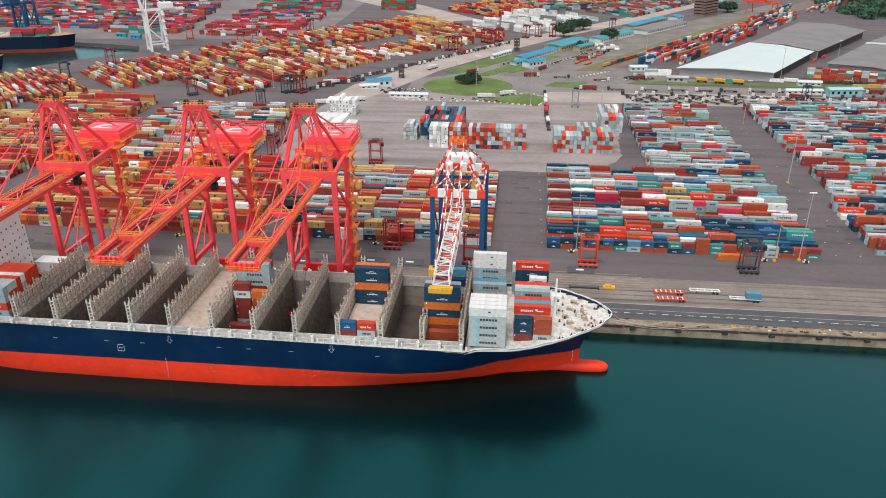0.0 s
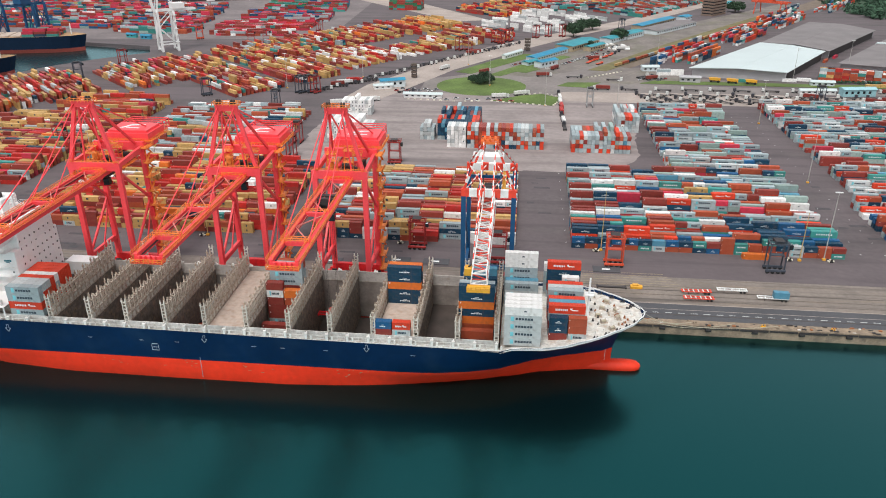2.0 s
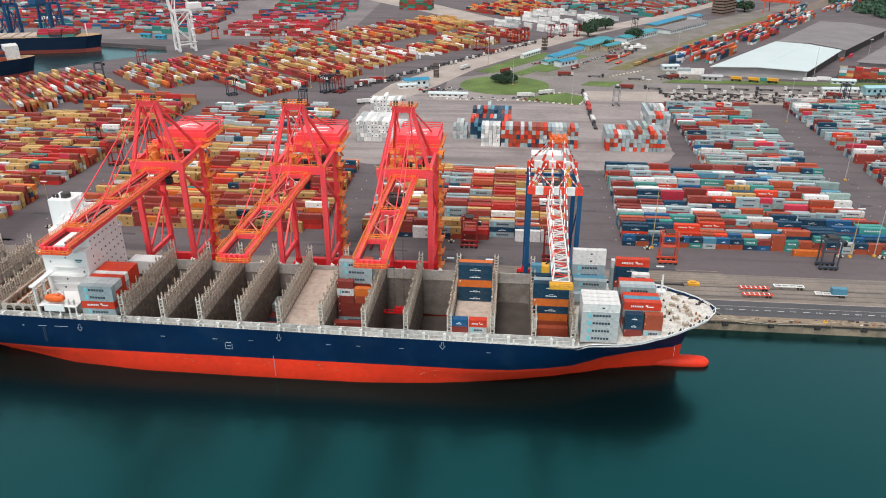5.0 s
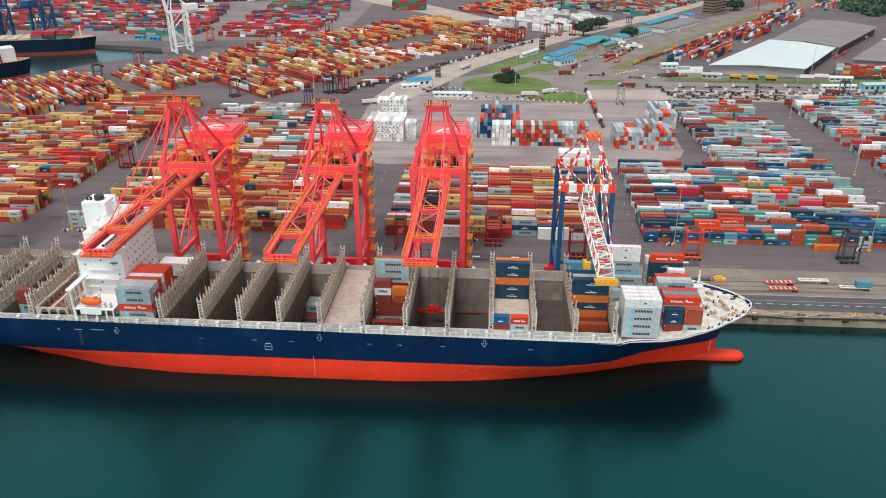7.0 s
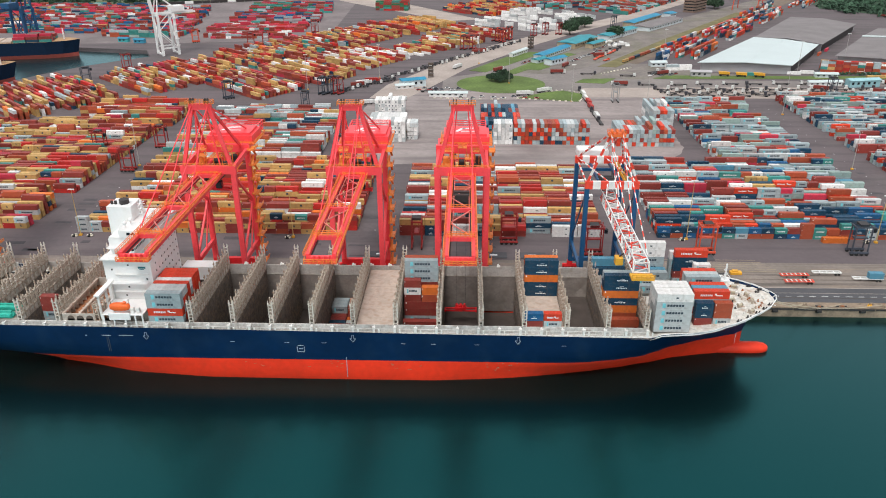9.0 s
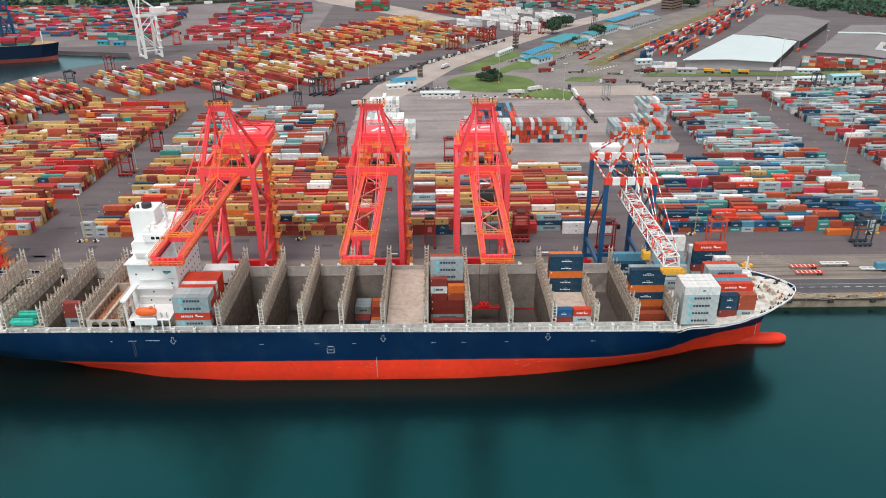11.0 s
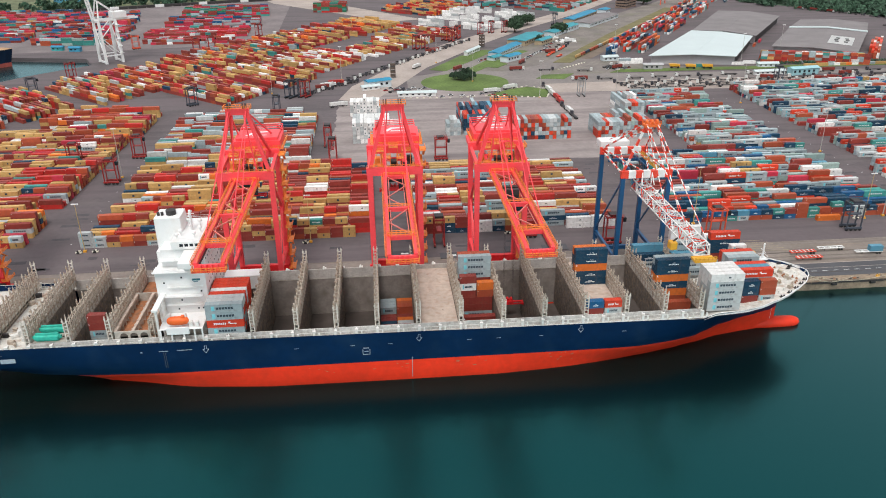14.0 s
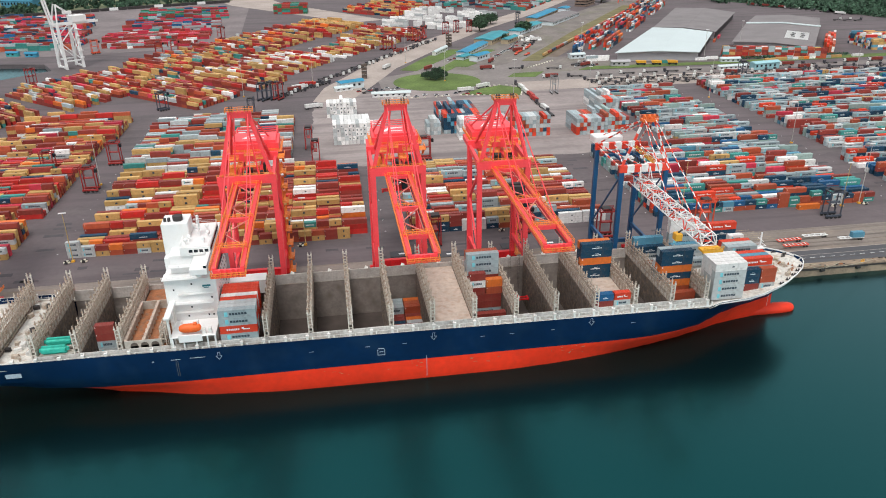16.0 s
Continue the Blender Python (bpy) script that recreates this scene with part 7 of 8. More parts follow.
# ---- warehouses and port buildings ----
roof_teal = mat("roof_teal", (0.03, 0.25, 0.30), 0.6, vary=0.12, scale=0.1)
hut_cyan = mat("hut_cyan", (0.30, 0.52, 0.56), 0.7)
sand_wall = mat("sand_wall", (0.42, 0.33, 0.22), 0.8, vary=0.1)
def warehouse(corners, eave, ridge, roof, wall, label, ridge_strip=None):
    """corners: near-left, near-right, far-right, far-left; the ridge runs from near to far."""
    w = thing("warehouse", label=label, category="warehouse")
    P = [Vector((x, y, 0)) for x, y in corners]
    c = (P[0] + P[1] + P[2] + P[3]) / 4
    for i in range(4):
        p, q = P[i], P[(i + 1) % 4]
        bm = bmesh.new()
        d_ = (q - p).normalized(); n_ = Vector((d_.y, -d_.x, 0)) * 0.3
        vs = [bm.verts.new(a_ + o + Vector((0, 0, z))) for z in (0, eave) for a_, o in ((p, n_ * 0), (q, n_ * 0), (q, -n_), (p, -n_))]
        for f in ((3, 2, 1, 0), (4, 5, 6, 7), (0, 1, 5, 4), (1, 2, 6, 5), (2, 3, 7, 6), (3, 0, 4, 7)):
            bm.faces.new([vs[k] for k in f])
        wl_ = part("wall", bm, wall, w)
        if i == 0:
            L_ = (q - p).length
            for k in range(int(L_ / 26)):
                a0 = p + d_ * (9 + k * 26)
                bm = bmesh.new()
                beam(bm, a0 + n_ * 0.2 + Vector((0, 0, 2.6)), a0 + d_ * 5 + n_ * 0.2 + Vector((0, 0, 2.6)), 0.2, 5.0)
                part("door", bm, wall_grey, wl_)
    # open loading side: the shade under its deep eave drawn as a dark panel
    p, q = P[1], P[2]
    d_ = (q - p).normalized(); n_ = Vector((d_.y, -d_.x, 0))
    bm = bmesh.new()
    beam(bm, p + d_ * 3 + n_ * 0.08 + Vector((0, 0, eave * 0.46)), q - d_ * 3 + n_ * 0.08 + Vector((0, 0, eave * 0.46)), 0.2, eave * 0.84)
    part("loading_opening", bm, crane_dark, w)
    bm = bmesh.new()
    E_ = [c + (p - c) * 1.05 + Vector((0, 0, eave)) for p in P]
    up = Vector((0, 0, ridge - eave))
    r0, r1 = (E_[0] + E_[1]) / 2 + up, (E_[2] + E_[3]) / 2 + up
    vs = [bm.verts.new(p) for p in (*E_, r0, r1)]
    lo = [bm.verts.new(p - Vector((0, 0, 0.5))) for p in (*E_, r0, r1)]
    for f in ((0, 4, 5, 3), (4, 1, 2, 5)):
        bm.faces.new([vs[i] for i in f]); bm.faces.new([lo[i] for i in f[::-1]])
    for a_, b_ in ((0, 4), (4, 1), (1, 2), (2, 5), (5, 3), (3, 0)):
        bm.faces.new((vs[a_], vs[b_], lo[b_], lo[a_]))
    rf = part("roof", bm, roof, w)
    bm = bmesh.new()
    for A_, B_, T_ in ((P[0], P[1], r0), (P[2], P[3], r1)):
        vs = [bm.verts.new(p) for p in (A_ + Vector((0, 0, eave)), B_ + Vector((0, 0, eave)), T_ - Vector((0, 0, 0.45)))]
        bm.faces.new(vs)
    part("gable", bm, wall, w)
    n_ = 7
    for k in range(n_):
        f0, f1 = k / n_, (k + 1) / n_
        bm = bmesh.new()
        beam(bm, r0.lerp(r1, f0) + Vector((0, 0, 0.02)), r0.lerp(r1, f1) + Vector((0, 0, 0.02)), 1.2, 0.14)
        part("ridge_cap", bm, ridge_strip or roof, rf)
    return w
warehouse([(147.5, 725), (228, 712), (297.6, 822), (247, 868)], 9, 10.6, roof_white, wall_grey, "large warehouse with pale white roof and grey walls")
warehouse([(253, 875), (306, 829), (407, 972), (352, 1032)], 9, 11.5, roof_grey, wall_grey, "long warehouse with weathered grey roof")
W3 = warehouse([(293, 760), (355, 713), (440, 832), (374, 876)], 9, 11, roof_grey, wall_grey, "grey-roofed warehouse with a white roof patch", roof_grey)
warehouse([(375, 877.5), (441, 833.5), (482, 896), (418, 932)], 9.6, 12, roof_grey, wall_grey, "grey-roofed rear warehouse beside the yard", roof_grey)
bm = bmesh.new()
beam(bm, (372, 877, 9.6), (407.5, 854.5, 11.9), 8, 0.8); beam(bm, (407.5, 854.5, 11.9), (443, 832, 9.6), 8, 0.8)
tagged(new("roof_strip", mesh_of("roof_strip", bm, roof_white)), "white strip between two grey warehouse roofs", "roof", "", "structure")
def roof3(along, d, up):
    return Vector((324 + 0.572 * along + 0.820 * d, 736.5 + 0.820 * along - 0.572 * d, 11.0 - 2.0 * d / 39.0 + up))
bm = bmesh.new()
bm.faces.new([bm.verts.new(roof3(u, d, 0.3)) for u, d in ((35, 9), (35, 33), (90, 33), (90, 9))])
bmesh.ops.solidify(bm, geom=bm.faces[:], thickness=0.08)
part("roof_patch", bm, ship_white, W3, "square white roof patch with a dark emblem")
for u, d in ((52, 17), (52, 26), (74, 17), (74, 26), (63, 16), (63, 27)):
    bm = bmesh.new()
    bm.faces.new([bm.verts.new(roof3(u + a_, d + b_, 0.42)) for a_, b_ in ((-4, -2), (-4, 2), (4, 2), (4, -2))])
    part("roof_emblem", bm, crane_dark, W3)

def shed(x, y, rz, ln, wd, h, roof, wall, label, ridge=1.6):
    s = thing("building", (x, y, 0), rz, label, "building")
    bm = bmesh.new(); quadbox(bm, 0, ln, 0, wd, 0, h); wl_ = part("wall", bm, wall, s)
    bm = bmesh.new()
    vs = [bm.verts.new(p) for p in ((-0.8, -0.8, h), (ln + 0.8, -0.8, h), (ln + 0.8, wd + 0.8, h), (-0.8, wd + 0.8, h), (-0.8, wd / 2, h + ridge), (ln + 0.8, wd / 2, h + ridge))]
    for f in ((0, 1, 5, 4), (4, 5, 2, 3), (0, 4, 3), (1, 2, 5), (3, 2, 1, 0)):
        bm.faces.new([vs[i] for i in f])
    part("roof", bm, roof, s)
    for k in range(max(1, int(ln / 5))):
        for v_ in (-0.06, wd + 0.02):
            bm = bmesh.new(); quadbox(bm, 1.5 + k * 5, 3.6 + k * 5, v_, v_ + 0.05, h * 0.4, h * 0.75); part("window", bm, glass_dark, wl_)
    return s
for args in ((2, 782, 58.5, 68, 12, 4, roof_blue, wall_pale, "long low building with faded blue roof"), (42, 842, 57, 60, 22, 6, roof_teal, sand_wall, "open shed with faded teal-blue roof"), (62, 846, 53, 30, 9, 5, roof_teal, sand_wall, "low lean-to with teal roof"), (90, 902, 53, 34, 16, 5, roof_teal, wall_pale, "shed with faded teal roof"), (112, 930, 53, 38, 17, 6, roof_teal, wall_pale, "shed with faded teal-blue roof"), (138, 1000, 56, 98, 15, 6, roof_blue, sand_wall, "long shed with bright blue roof"), (282, 1220, 56, 60, 14, 6, roof_teal, wall_pale, "far shed with teal roof"),
             (7, 751, 45, 24, 10, 5.5, roof_blue, wall_pale, "pale blue two-storey gate office"), (-6, 760, 48, 16, 9, 3.5, roof_teal, wall_pale, "small teal-roofed gate hut"), (152, 968, 53, 105, 26, 5, roof_grey, wall_pale, "long pale grey shed"), (-135, 648, 22, 22, 10, 6, roof_blue, wall_pale, "pale blue gatehouse with blue roof"), (-140, 642, 20, 16, 5, 3, roof_white, ship_white, "white site cabin beside the gate"), (-110, 616, 0, 32, 4, 3, roof_white, ship_white, "row of white site cabins"),
             (-30, 792, 60, 36, 4, 4, roof_white, ship_white, "parked white cabin row"), (259, 656, 8, 28, 8, 6, hut_cyan, hut_cyan, "pale blue office hut beside truck lane"), (226, 662, 4, 30, 4, 3.2, roof_white, ship_white, "white cabin row beside truck lane"), (105, 745, 8, 16, 8, 4, roof_white, wall_pale, "small pale shed beside the railway"),
             (210, 1095, 55, 20, 14, 5, roof_blue, wall_pale, "small blue-roofed hut beside tracks"), (-660, 1350, -8, 52, 30, 11, roof_blue, mat("shed_blue", (0.06, 0.24, 0.36), 0.6, vary=0.1), "large blue shed among trees beyond the yard"), (-318, 1000, 20, 22, 14, 8, roof_grey, wall_grey, "grey shed in the far yard"), (-470, 876, -10, 13, 5, 4, roof_blue, mat("tent_blue", (0.05, 0.30, 0.45), 0.6), "blue covered box on far quay"), (-492, 884, -10, 13, 5, 4, roof_blue, mat("tent_teal", (0.05, 0.35, 0.36), 0.6), "teal covered box on far quay"), (246, 697, -4, 20, 5, 3.4, roof_white, wall_pale, "low white shed beside the warehouse"), (132, 700, -6, 18, 5, 4.5, wall_grey, wall_grey, "grey box shed beside the warehouse")):
    shed(*args)
# brown layered office tower
tw = thing("building", (262, 1165, 0), 50, "brown office block with stacked overhanging floors", "building")
brown = mat("brown_wall", (0.20, 0.14, 0.11), 0.8)
for k in range(7):
    bm = bmesh.new(); quadbox(bm, -20, 20, -9, 9, k * 4, k * 4 + 2.4); part("floor_band", bm, brown, tw)
    bm = bmesh.new(); quadbox(bm, -19, 19, -8, 8, k * 4 + 2.4, k * 4 + 4); part("window_band", bm, glass_dark, tw)
# control tower by the gate
tower_brown = mat("tower_brown", (0.10, 0.075, 0.06), 0.8)
gt = thing("control_tower", (-112, 694, 0), 0, "brown slatted gate control tower", "tower")
for k in range(4):
    bm = bmesh.new(); quadbox(bm, -2.4, 2.4, -2.4, 2.4, k * 3.4 + 1.2, k * 3.4 + 3.2); part("cabin", bm, tower_brown, gt)
    bm = bmesh.new()
    for sx in (-2, 2):
        for sy in (-2, 2):
            quadbox(bm, sx - 0.2, sx + 0.2, sy - 0.2, sy + 0.2, k * 3.4 - (0.2 if k else 0), k * 3.4 + 1.2)
    part("stilt", bm, crane_dark, gt)
copy_thing(gt, pose(-7, 846, 0, 0, 0, 30))

# ---- goods trains ----
def wagon(x, y, rz, col):
    w = thing("rail_wagon", (x, y, 0.07), rz, f"flat rail wagon carrying a {dict(rust='rust-brown', tan='tan', navy='navy', scarlet='orange-red', white='white', grey='grey')[col]} container", "rail wagon", "goods wagons")
    bm = bmesh.new(); quadbox(bm, -6.6, 6.6, -1.3, 1.3, 0.9, 1.2); part("flat_bed", bm, brown, w)
    for u in (-4.6, 4.6):
        bm = bmesh.new(); quadbox(bm, u - 1.2, u + 1.2, -0.9, 0.9, 0.0, 0.9); part("bogie", bm, crane_dark, w)
    bm = bmesh.new(); quadbox(bm, -6.1, 6.1, -1.2, 1.2, 1.22, 3.4); part("load_box", bm, CM[col], w)
    return w
protos = {}
for i in range(40):
    col = r_.choice(("rust", "tan", "navy", "scarlet", "white", "grey", "rust", "tan"))
    x, y = 84 + i * 8.05, 768 + i * 11.75
    if col in protos:
        copy_thing(protos[col], pose(x, y, 0.07, 0, 0, 55.6))
    else:
        protos[col] = wagon(x, y, 55.6, col)
# rail gantry
gy = thing("rail_gantry_crane", (345, 1180, 0), 55, "orange-red rail gantry crane over the tracks", "crane")
for u in (-18, 18):
    for v_ in (-14, 14):
        bm = bmesh.new(); beam(bm, (v_, u, 0), (v_ * 0.7, u, 16), 1.2, 1.2); part("leg", bm, carrier_orange, gy)
    bm = bmesh.new(); beam(bm, (-12, u, 16), (12, u, 16), 1.2, 1.4); part("end_beam", bm, carrier_orange, gy)
for v_ in (-7, 7):
    bm = bmesh.new(); beam(bm, (v_, -26, 17), (v_, 26, 17), 1.6, 2.2); part("girder", bm, carrier_orange, gy)
bm = bmesh.new(); quadbox(bm, -7, 7, -4, 4, 18, 21); part("trolley", bm, carrier_orange, gy)

# ---- lamp masts ----
mast_tan = mat("mast_tan", (0.50, 0.36, 0.14), 0.5)
def lamp_mast(x, y, h, m, tyre=True):
    l_ = thing("lamp_mast", (x, y, 0), 0, f"tall {'yellow-tan' if m is mast_tan else 'grey'} yard lamp mast on a concrete foot", "lamp mast", "yard lamp masts")
    bm = bmesh.new(); tube(bm, (0, 0, 0), (0, 0, h), 0.24, 10, 0.12); part("pole", bm, m, l_)
    bm = bmesh.new(); quadbox(bm, -0.7, 0.7, -0.7, 0.7, 0, 0.8); part("foot", bm, yellow, l_)
    bm = bmesh.new(); quadbox(bm, -1.6, 1.6, -0.3, 0.3, h, h + 0.4); part("lamp_head", bm, ship_white, l_)
    return l_
for x, y, h, m in ((130.5, 324.5, 33, pole_grey), (119, 322.5, 24, mast_tan), (29.2, 324.5, 30, mast_tan), (-269, 322.5, 24, mast_tan), (-163, 322.5, 24, mast_tan), (158, 432, 32, pole_grey), (165, 562, 32, pole_grey), (-283, 430, 30, pole_grey), (-218, 640, 30, pole_grey), (-160, 690, 30, pole_grey), (-66, 760, 30, pole_grey), (8, 600, 30, pole_grey), (120, 760, 34, pole_grey), (235, 712, 30, pole_grey), (60, 560, 30, pole_grey), (355, 640, 34, pole_grey), (-40, 668, 26, pole_grey), (300, 760, 30, pole_grey)):
    lamp_mast(x, y, h, m)
# tyre rings beside the masts
ring = None
for x, y in ((26.8, 323.6), (114.5, 322.6), (133.0, 323.0), (-271.5, 321.5), (-264, 321.8), (-60, 322.8), (-66.5, 322.8), (-165.5, 321.8)):
    bm = bmesh.new()
    n_ = 18
    if ring is None:
        vs = [[bm.verts.new(((1.25 + 0.42 * math.cos(b_ * math.pi / 4)) * math.cos(a_ * 2 * math.pi / n_), (1.25 + 0.42 * math.cos(b_ * math.pi / 4)) * math.sin(a_ * 2 * math.pi / n_), 0.42 + 0.42 * math.sin(b_ * math.pi / 4))) for b_ in range(8)] for a_ in range(n_)]
        for a_ in range(n_):
            for b_ in range(8):
                f = bm.faces.new((vs[a_][b_], vs[(a_ + 1) % n_][b_], vs[(a_ + 1) % n_][(b_ + 1) % 8], vs[a_][(b_ + 1) % 8]))
                f.material_index = 1 if (a_ // 3) % 2 else 0
        ring = mesh_of("tyre_ring", bm, [tyre_black, mat("tyre_pale", (0.62, 0.58, 0.48), 0.8)])
    else:
        bm.free()
    o = new("tyre_ring", ring); o.location = (x, y, 0)
    tagged(o, "painted tyre ring guarding a lamp mast foot", "tyre", "tyre rings")

# ---- quay furniture ----
for i in range(22):
    bollard(-330 + i * 26, 259.8, 0.03, yellow if i % 3 else quay_stone, "worn twin quay bollard on stone edge", "quay bollards")
fd = None
for i in range(34):
    bm = bmesh.new()
    if fd is None:
        tube(bm, (-1.0, 0.2, 0), (1.0, 0.2, 0), 0.6, 12)
        quadbox(bm, -1.1, 1.1, 0.5, 0.8, -0.7, 0.7)
        fd = mesh_of("quay_fender", bm, tyre_black)
    else:
        bm.free()
    o = new("quay_fender", fd); o.location = (-320 + i * 17.5, QUAY_Y - 0.78, -1.5)
    tagged(o, "black rubber fender on the quay wall", "fender", "quay fenders")
bm = bmesh.new(); quadbox(bm, 0, 5.0, 0, 2.2, 0.03, 1.3); quadbox(bm, 0.8, 3.4, 0.4, 1.8, 1.3, 2.0); bmesh.ops.bevel(bm, geom=bm.edges, offset=0.15, segments=1, affect="EDGES")
yt = new("spreader_frame", mesh_of("spreader_frame", bm, yellow)); yt.location = (38.5, 286.4, 0); tagged(yt, "yellow spreader unit resting on the apron", "equipment")
bm = bmesh.new(); quadbox(bm, -0.2, 12.2, -0.6, 0.6, 0.03, 0.5)
for u in (0, 12):
    quadbox(bm, u - 0.3, u + 0.3, -1.2, 1.2, 0.03, 0.7)
bt = new("spreader_beam", mesh_of("spreader_beam", bm, crane_dark)); bt.location = (24.5, 287.0, 0); tagged(bt, "dark steel spreader beam on the apron", "equipment")
wrack = thing("hatch_pontoon", (-96, 300, 0.03), 0, "grey steel plate lying under the cranes", "plate", "plates under the cranes")
bm = bmesh.new(); quadbox(bm, -6, 6, -3, 3, 0, 0.3); part("plate", bm, road_tar, wrack)
bm = bmesh.new(); quadbox(bm, -2, 1.5, -0.8, 0.6, 0.3, 0.34); part("pale_patch", bm, MARK_PALE, wrack)
for x in (-47, -65, -118, 30):
    copy_thing(wrack, pose(x, 304, 0.03))
# rubble, rope ends and fittings along the quay edge
rr = random.Random(21)
bm = bmesh.new()
for i in range(420):
    x, y = rr.uniform(-340, 330), rr.choice((258.5, 259.0, 261.2, 261.8)) + rr.uniform(-0.4, 0.4)
    a_, b_, h_ = rr.uniform(0.15, 0.9), rr.uniform(0.12, 0.4), rr.uniform(0.08, 0.5)
    quadbox(bm, x - a_, x + a_, y - b_, y + b_, 0.03, 0.03 + h_, rr.choice((0, 0, 1, 1, 2, 3)))
tagged(new("quay_debris", mesh_of("quay_debris", bm, [quay_stone, crane_dark, rust_brown, rail_grey])), "small rubble, fittings and rope ends along the quay edge", "debris", "", "stuff")
# weathered dark waling along the quay wall
bm = bmesh.new()
for i in range(60):
    x = -330 + i * 11
    quadbox(bm, x, x + 10.6, QUAY_Y - 0.3, QUAY_Y, -1.1 - 0.2 * (i % 2), -0.45)
tagged(new("quay_waling", mesh_of("quay_waling", bm, crane_dark)), "dark timber waling bolted along the quay wall", "quay", "", "structure")
# painted bay marks beside the blocks
bm = bmesh.new()
for x0 in (149.5, 160.5, 13.0, -124, -279):
    for i in range(18):
        y = 332 + i * 14.5
        if x0 == -279 or y < 436 or x0 > 140:
            quadbox(bm, x0, x0 + 0.5, y, y + 0.5, 0.002, 0.03)
tagged(new("bay_marks", mesh_of("bay_marks", bm, paint_white)), "small white painted bay marks on asphalt", "ground marking", "", "structure")

kerb = None
def kerb_row(pts, step):
    global kerb
    for (xa, ya), (xb, yb) in zip(pts, pts[1:]):
        d_ = math.hypot(xb - xa, yb - ya)
        for i in range(max(1, int(d_ / step))):
            f = (i + 0.5) * step / d_
            bm = bmesh.new()
            if kerb is None:
                quadbox(bm, -0.9, 0.9, -0.6, 0.6, 0.02, 0.9); bmesh.ops.bevel(bm, geom=bm.edges, offset=0.12, segments=1, affect="EDGES")
                kerb = mesh_of("barrier_block", bm, mat("barrier_cream", (0.66, 0.62, 0.52), 0.8, obj_random=0.2))
            else:
                bm.free()
            o = new("barrier_block", kerb); o.matrix_basis = pose(xa + (xb - xa) * f, ya + (yb - ya) * f, 0.02, 0, 0, math.degrees(math.atan2(yb - ya, xb - xa)))
            tagged(o, "cream concrete barrier block along the road edge", "barrier", "concrete barrier blocks")
kerb_row([(-38, 610.5), (14, 598.5), (23.5, 626), (7, 642), (-12, 634)], 5.0)
kerb_row([(-108, 610), (-60, 606), (-40, 610)], 5.5)
kerb_row([(48, 708), (86, 742)], 5.0)
# the dark goods train along the far road
for i in range(26):
    f = i / 25
    bm = bmesh.new()
    quadbox(bm, -6.5, 6.5, -1.6, 1.6, 0.5, 4.2); quadbox(bm, -5.5, 5.5, -1.2, 1.2, 0, 0.5)
    o = new("rail_wagon", mesh_of("rail_wagon", bm, ship_white if i % 5 == 2 else crane_dark)); o.matrix_basis = pose(-620 + 316 * f, 1215 + 120 * f, 0.05, 0, 0, 20.8)
    tagged(o, "dark covered goods wagon on the far track" if i % 5 != 2 else "white covered goods wagon on the far track", "rail wagon", "far goods wagons")

# ---- far ships ----
def far_ship(x, y, rz, ln, label, boxes):
    s = thing("container_ship", (x, y, WATER), rz, label, "ship")
    bm = bmesh.new()
    st = [(-ln, 12), (-ln + 20, 16), (-30, 16), (-14, 12), (-5, 6), (0, 0.4)]
    rg = []
    for u, b_ in st:
        rg.append([bm.verts.new((u + (4 if (z > 8 and u > -20) else 0), t * b_ * k_, z)) for t in (-1,) for z, k_ in ((-1, 0.7), (4.2, 0.85), (18, 1.0))] + [bm.verts.new((u + (4 if (z > 8 and u > -20) else 0), b_ * k_, z)) for z, k_ in ((18, 1.0), (4.2, 0.85), (-1, 0.7))])
    for a_, b_ in zip(rg, rg[1:]):
        for k in range(5):
            f = bm.faces.new((a_[k], b_[k], b_[k + 1], a_[k + 1]))
            f.material_index = 1 if k in (0, 4) else (2 if k == 2 else 0)
    part("hull", bm, [mat("far_hull", (0.008, 0.020, 0.048), 0.6, spec=0.15), mat("far_hull_red", (0.42, 0.075, 0.055), 0.6), mat("far_deck", (0.40, 0.24, 0.12), 0.8, vary=0.3, scale=0.1)], s)
    rr = random.Random(ln)
    for i in range(boxes):
        u0 = -22 - i * 13
        for k in range(6):
            n_ = rr.randint(1, 3)
            for z in range(n_):
                bm = bmesh.new(); quadbox(bm, u0 - 12.1, u0, -14.5 + k * 4.9, -9.7 + k * 4.9, 18 + z * 2.7, 20.65 + z * 2.7)
                part("cargo_box", bm, CM[rr.choice(("rust", "maroon", "maroon", "teal", "navy", "crimson", "orange"))], s)
    for i in range(boxes, 9):
        for v_ in (-10.5, -3.5, 3.5, 10.5):
            bm = bmesh.new(); quadbox(bm, -34 - i * 13, -23 - i * 13, v_ - 3.2, v_ + 3.2, 18, 19.6); part("hatch_cover", bm, hatch_beige, s)
    bm = bmesh.new(); beam(bm, (-12, 0, 15), (-12, 0, 30), 1.0, 1.0); beam(bm, (-12, -2.5, 24), (-12, 2.5, 24), 0.6, 0.6); part("foremast", bm, ship_white, s)
    return s
far_ship(-510, 822, 14, 250, "dark-hulled container ship moored in the far basin", 3)
fs3 = far_ship(-509, 691, 40, 180, "dark-hulled ship with white containers aboard", 3)
for k in range(5):
    bm = bmesh.new(); quadbox(bm, -22, -9.5, -9 + k * 3.6, -5.6 + k * 3.6, 18, 30); part("cargo_box", bm, CM["white"], fs3)

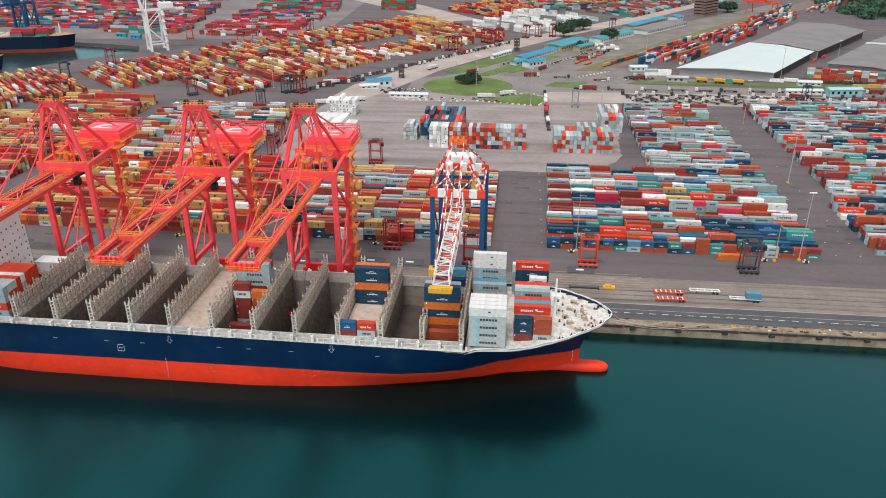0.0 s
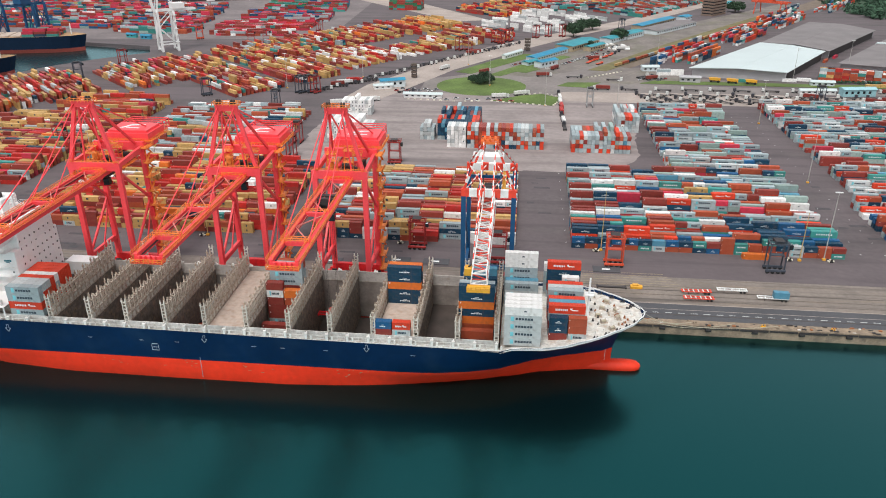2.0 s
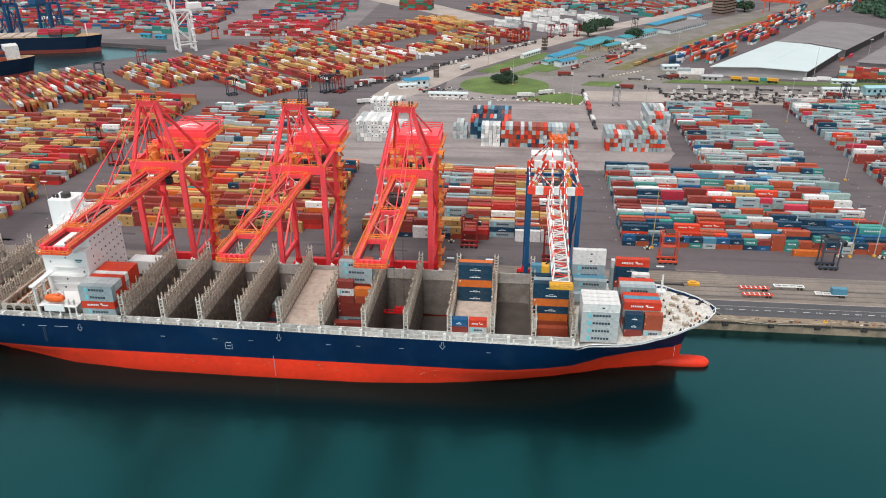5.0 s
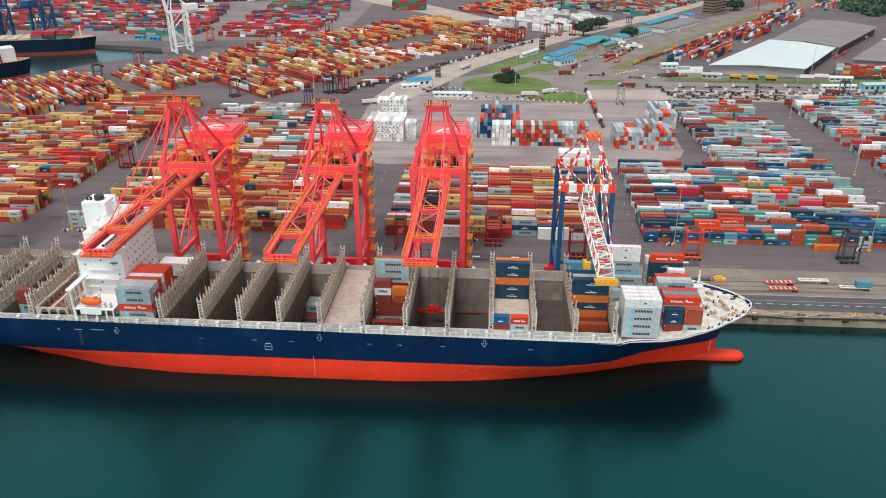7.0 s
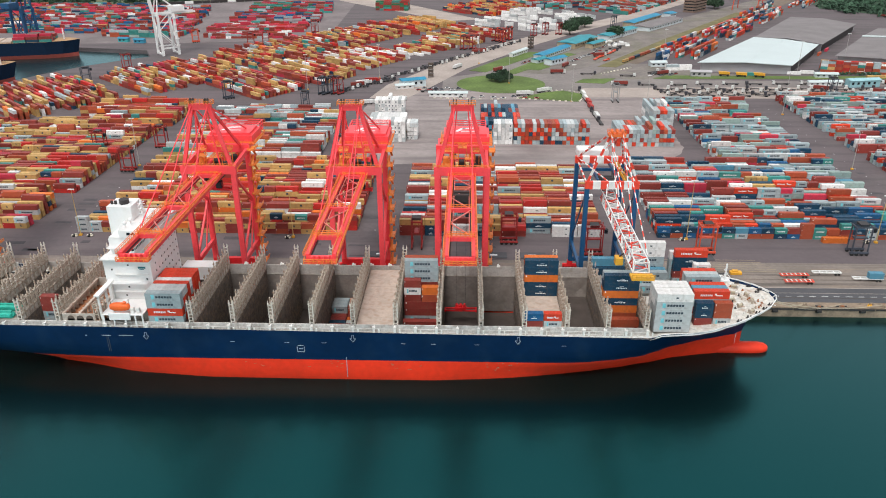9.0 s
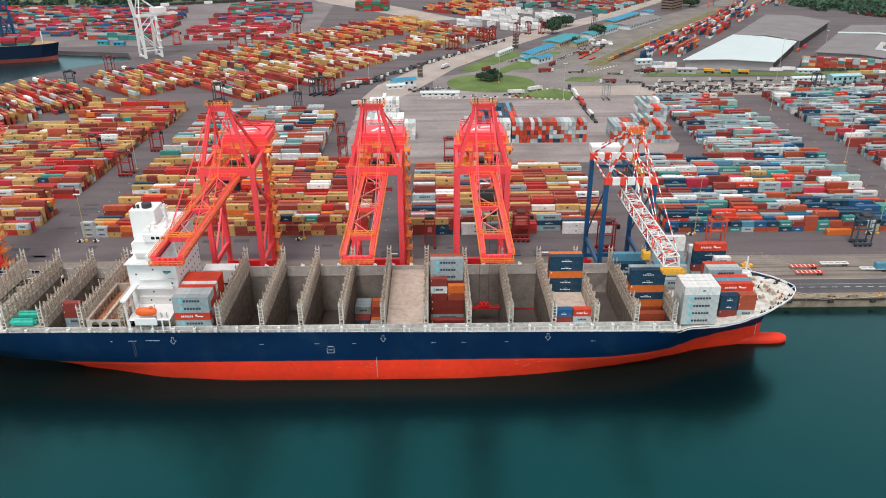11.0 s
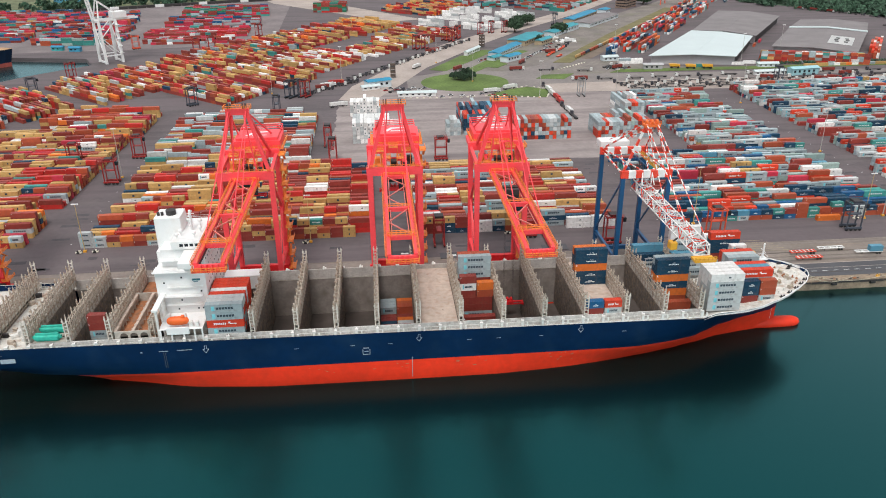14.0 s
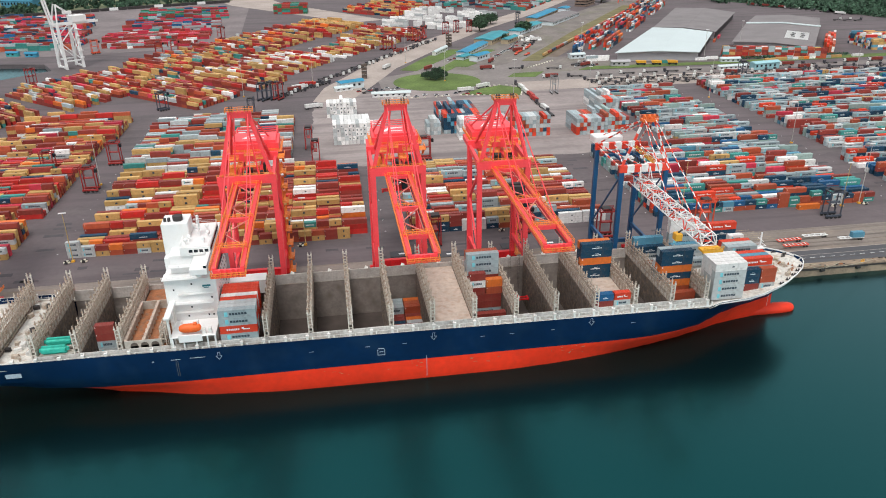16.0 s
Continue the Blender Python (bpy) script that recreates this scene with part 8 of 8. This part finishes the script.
# ---- trees ----
def crown(bm, cx, cy, cz, rx, rz_, n_, size, rr):
    for _ in range(n_):
        u, v_ = rr.uniform(0, 2 * math.pi), rr.uniform(-0.5, 1)
        k = rr.uniform(0.55, 1.05) * (1 + 0.22 * math.sin(3 * u + cx) + 0.12 * math.sin(7 * u))
        c_ = Vector((cx + rx * k * math.cos(u) * math.sqrt(max(0.05, 1 - v_ * v_)), cy + rx * k * math.sin(u) * math.sqrt(max(0.05, 1 - v_ * v_)), cz + rz_ * k * v_))
        a_ = Vector((rr.uniform(-1, 1), rr.uniform(-1, 1), rr.uniform(-0.4, 0.6))).normalized()
        b_ = a_.orthogonal().normalized()
        s = size * rr.uniform(0.6, 1.4)
        d_ = a_.cross(b_)
        vs = [bm.verts.new(c_ + p) for p in (b_ * s, d_ * s * 0.8, -b_ * s, -d_ * s * 0.8)]
        bm.faces.new(vs)
        bm.faces.new([bm.verts.new(c_ + p) for p in (a_ * s, b_ * s * 0.7, -a_ * s, -b_ * s * 0.7)])
def tree(x, y, r, h, seed, label="dark green broad-crowned tree"):
    rr = random.Random(seed)
    t = thing("tree", (x, y, 0), 0, label, "tree", "port trees")
    bm = bmesh.new(); tube(bm, (0, 0, 0), (0, 0, h * 0.6), r * 0.09, 8, r * 0.04)
    for k in range(5):
        a_ = k * 1.26
        tube(bm, (0, 0, h * 0.35), (r * 0.6 * math.cos(a_), r * 0.6 * math.sin(a_), h * 0.7), r * 0.04, 6, r * 0.015)
    part("trunk", bm, bark, t)
    bm = bmesh.new(); crown(bm, 0, 0, h * 0.62, r, h * 0.45, 900, r * 0.13, rr); part("crown", bm, leaf_mat, t)
    return t
for i, (x, y, r, h) in enumerate(((-52, 676, 4.8, 7), (-45, 679, 5.2, 9), (-48, 672, 4.4, 6), (-56, 678, 4.0, 6), (-41, 675, 4.4, 7), (49, 946, 10, 14), (62, 988, 9, 13), (76, 1004, 9, 12), (102, 928, 9, 11), (300, 1195, 12, 13), (64, 870, 3.5, 7))):
    tree(x, y, r, h, i)
bm = bmesh.new()
rr = random.Random(77)
for i in range(900):
    y = 880 + 1020 * rr.random() ** 1.3
    x = 474 + (1290 - y) * -0.05 + max(0, (1160 - y)) * 0.74 + 400 * rr.random() ** 1.2
    crown(bm, x, y, 4, rr.uniform(7, 13), rr.uniform(5, 9), 26, 3.0, rr)
for i in range(190):
    x = -1300 + 980 * rr.random() ** 0.8
    y = 1226 + max(0, x + 630) * 0.40 + max(0, -630 - x) * -0.04 + 12 + 120 * rr.random() ** 2
    crown(bm, x, y, 4, rr.uniform(5, 11), rr.uniform(4, 9), 30, 2.6, rr)
for i in range(30):
    crown(bm, 265 + i * 4.4, 709 + rr.uniform(-1, 1), 1.2, 2.4, 1.6, 22, 0.8, rr)
tagged(new("woodland", mesh_of("woodland", bm, mat("wood_leaf", (0.040, 0.088, 0.052), 0.85, vary=0.3, scale=0.05, island=0.35))), "dense dark green woodland beyond the port", "trees", "", "stuff")
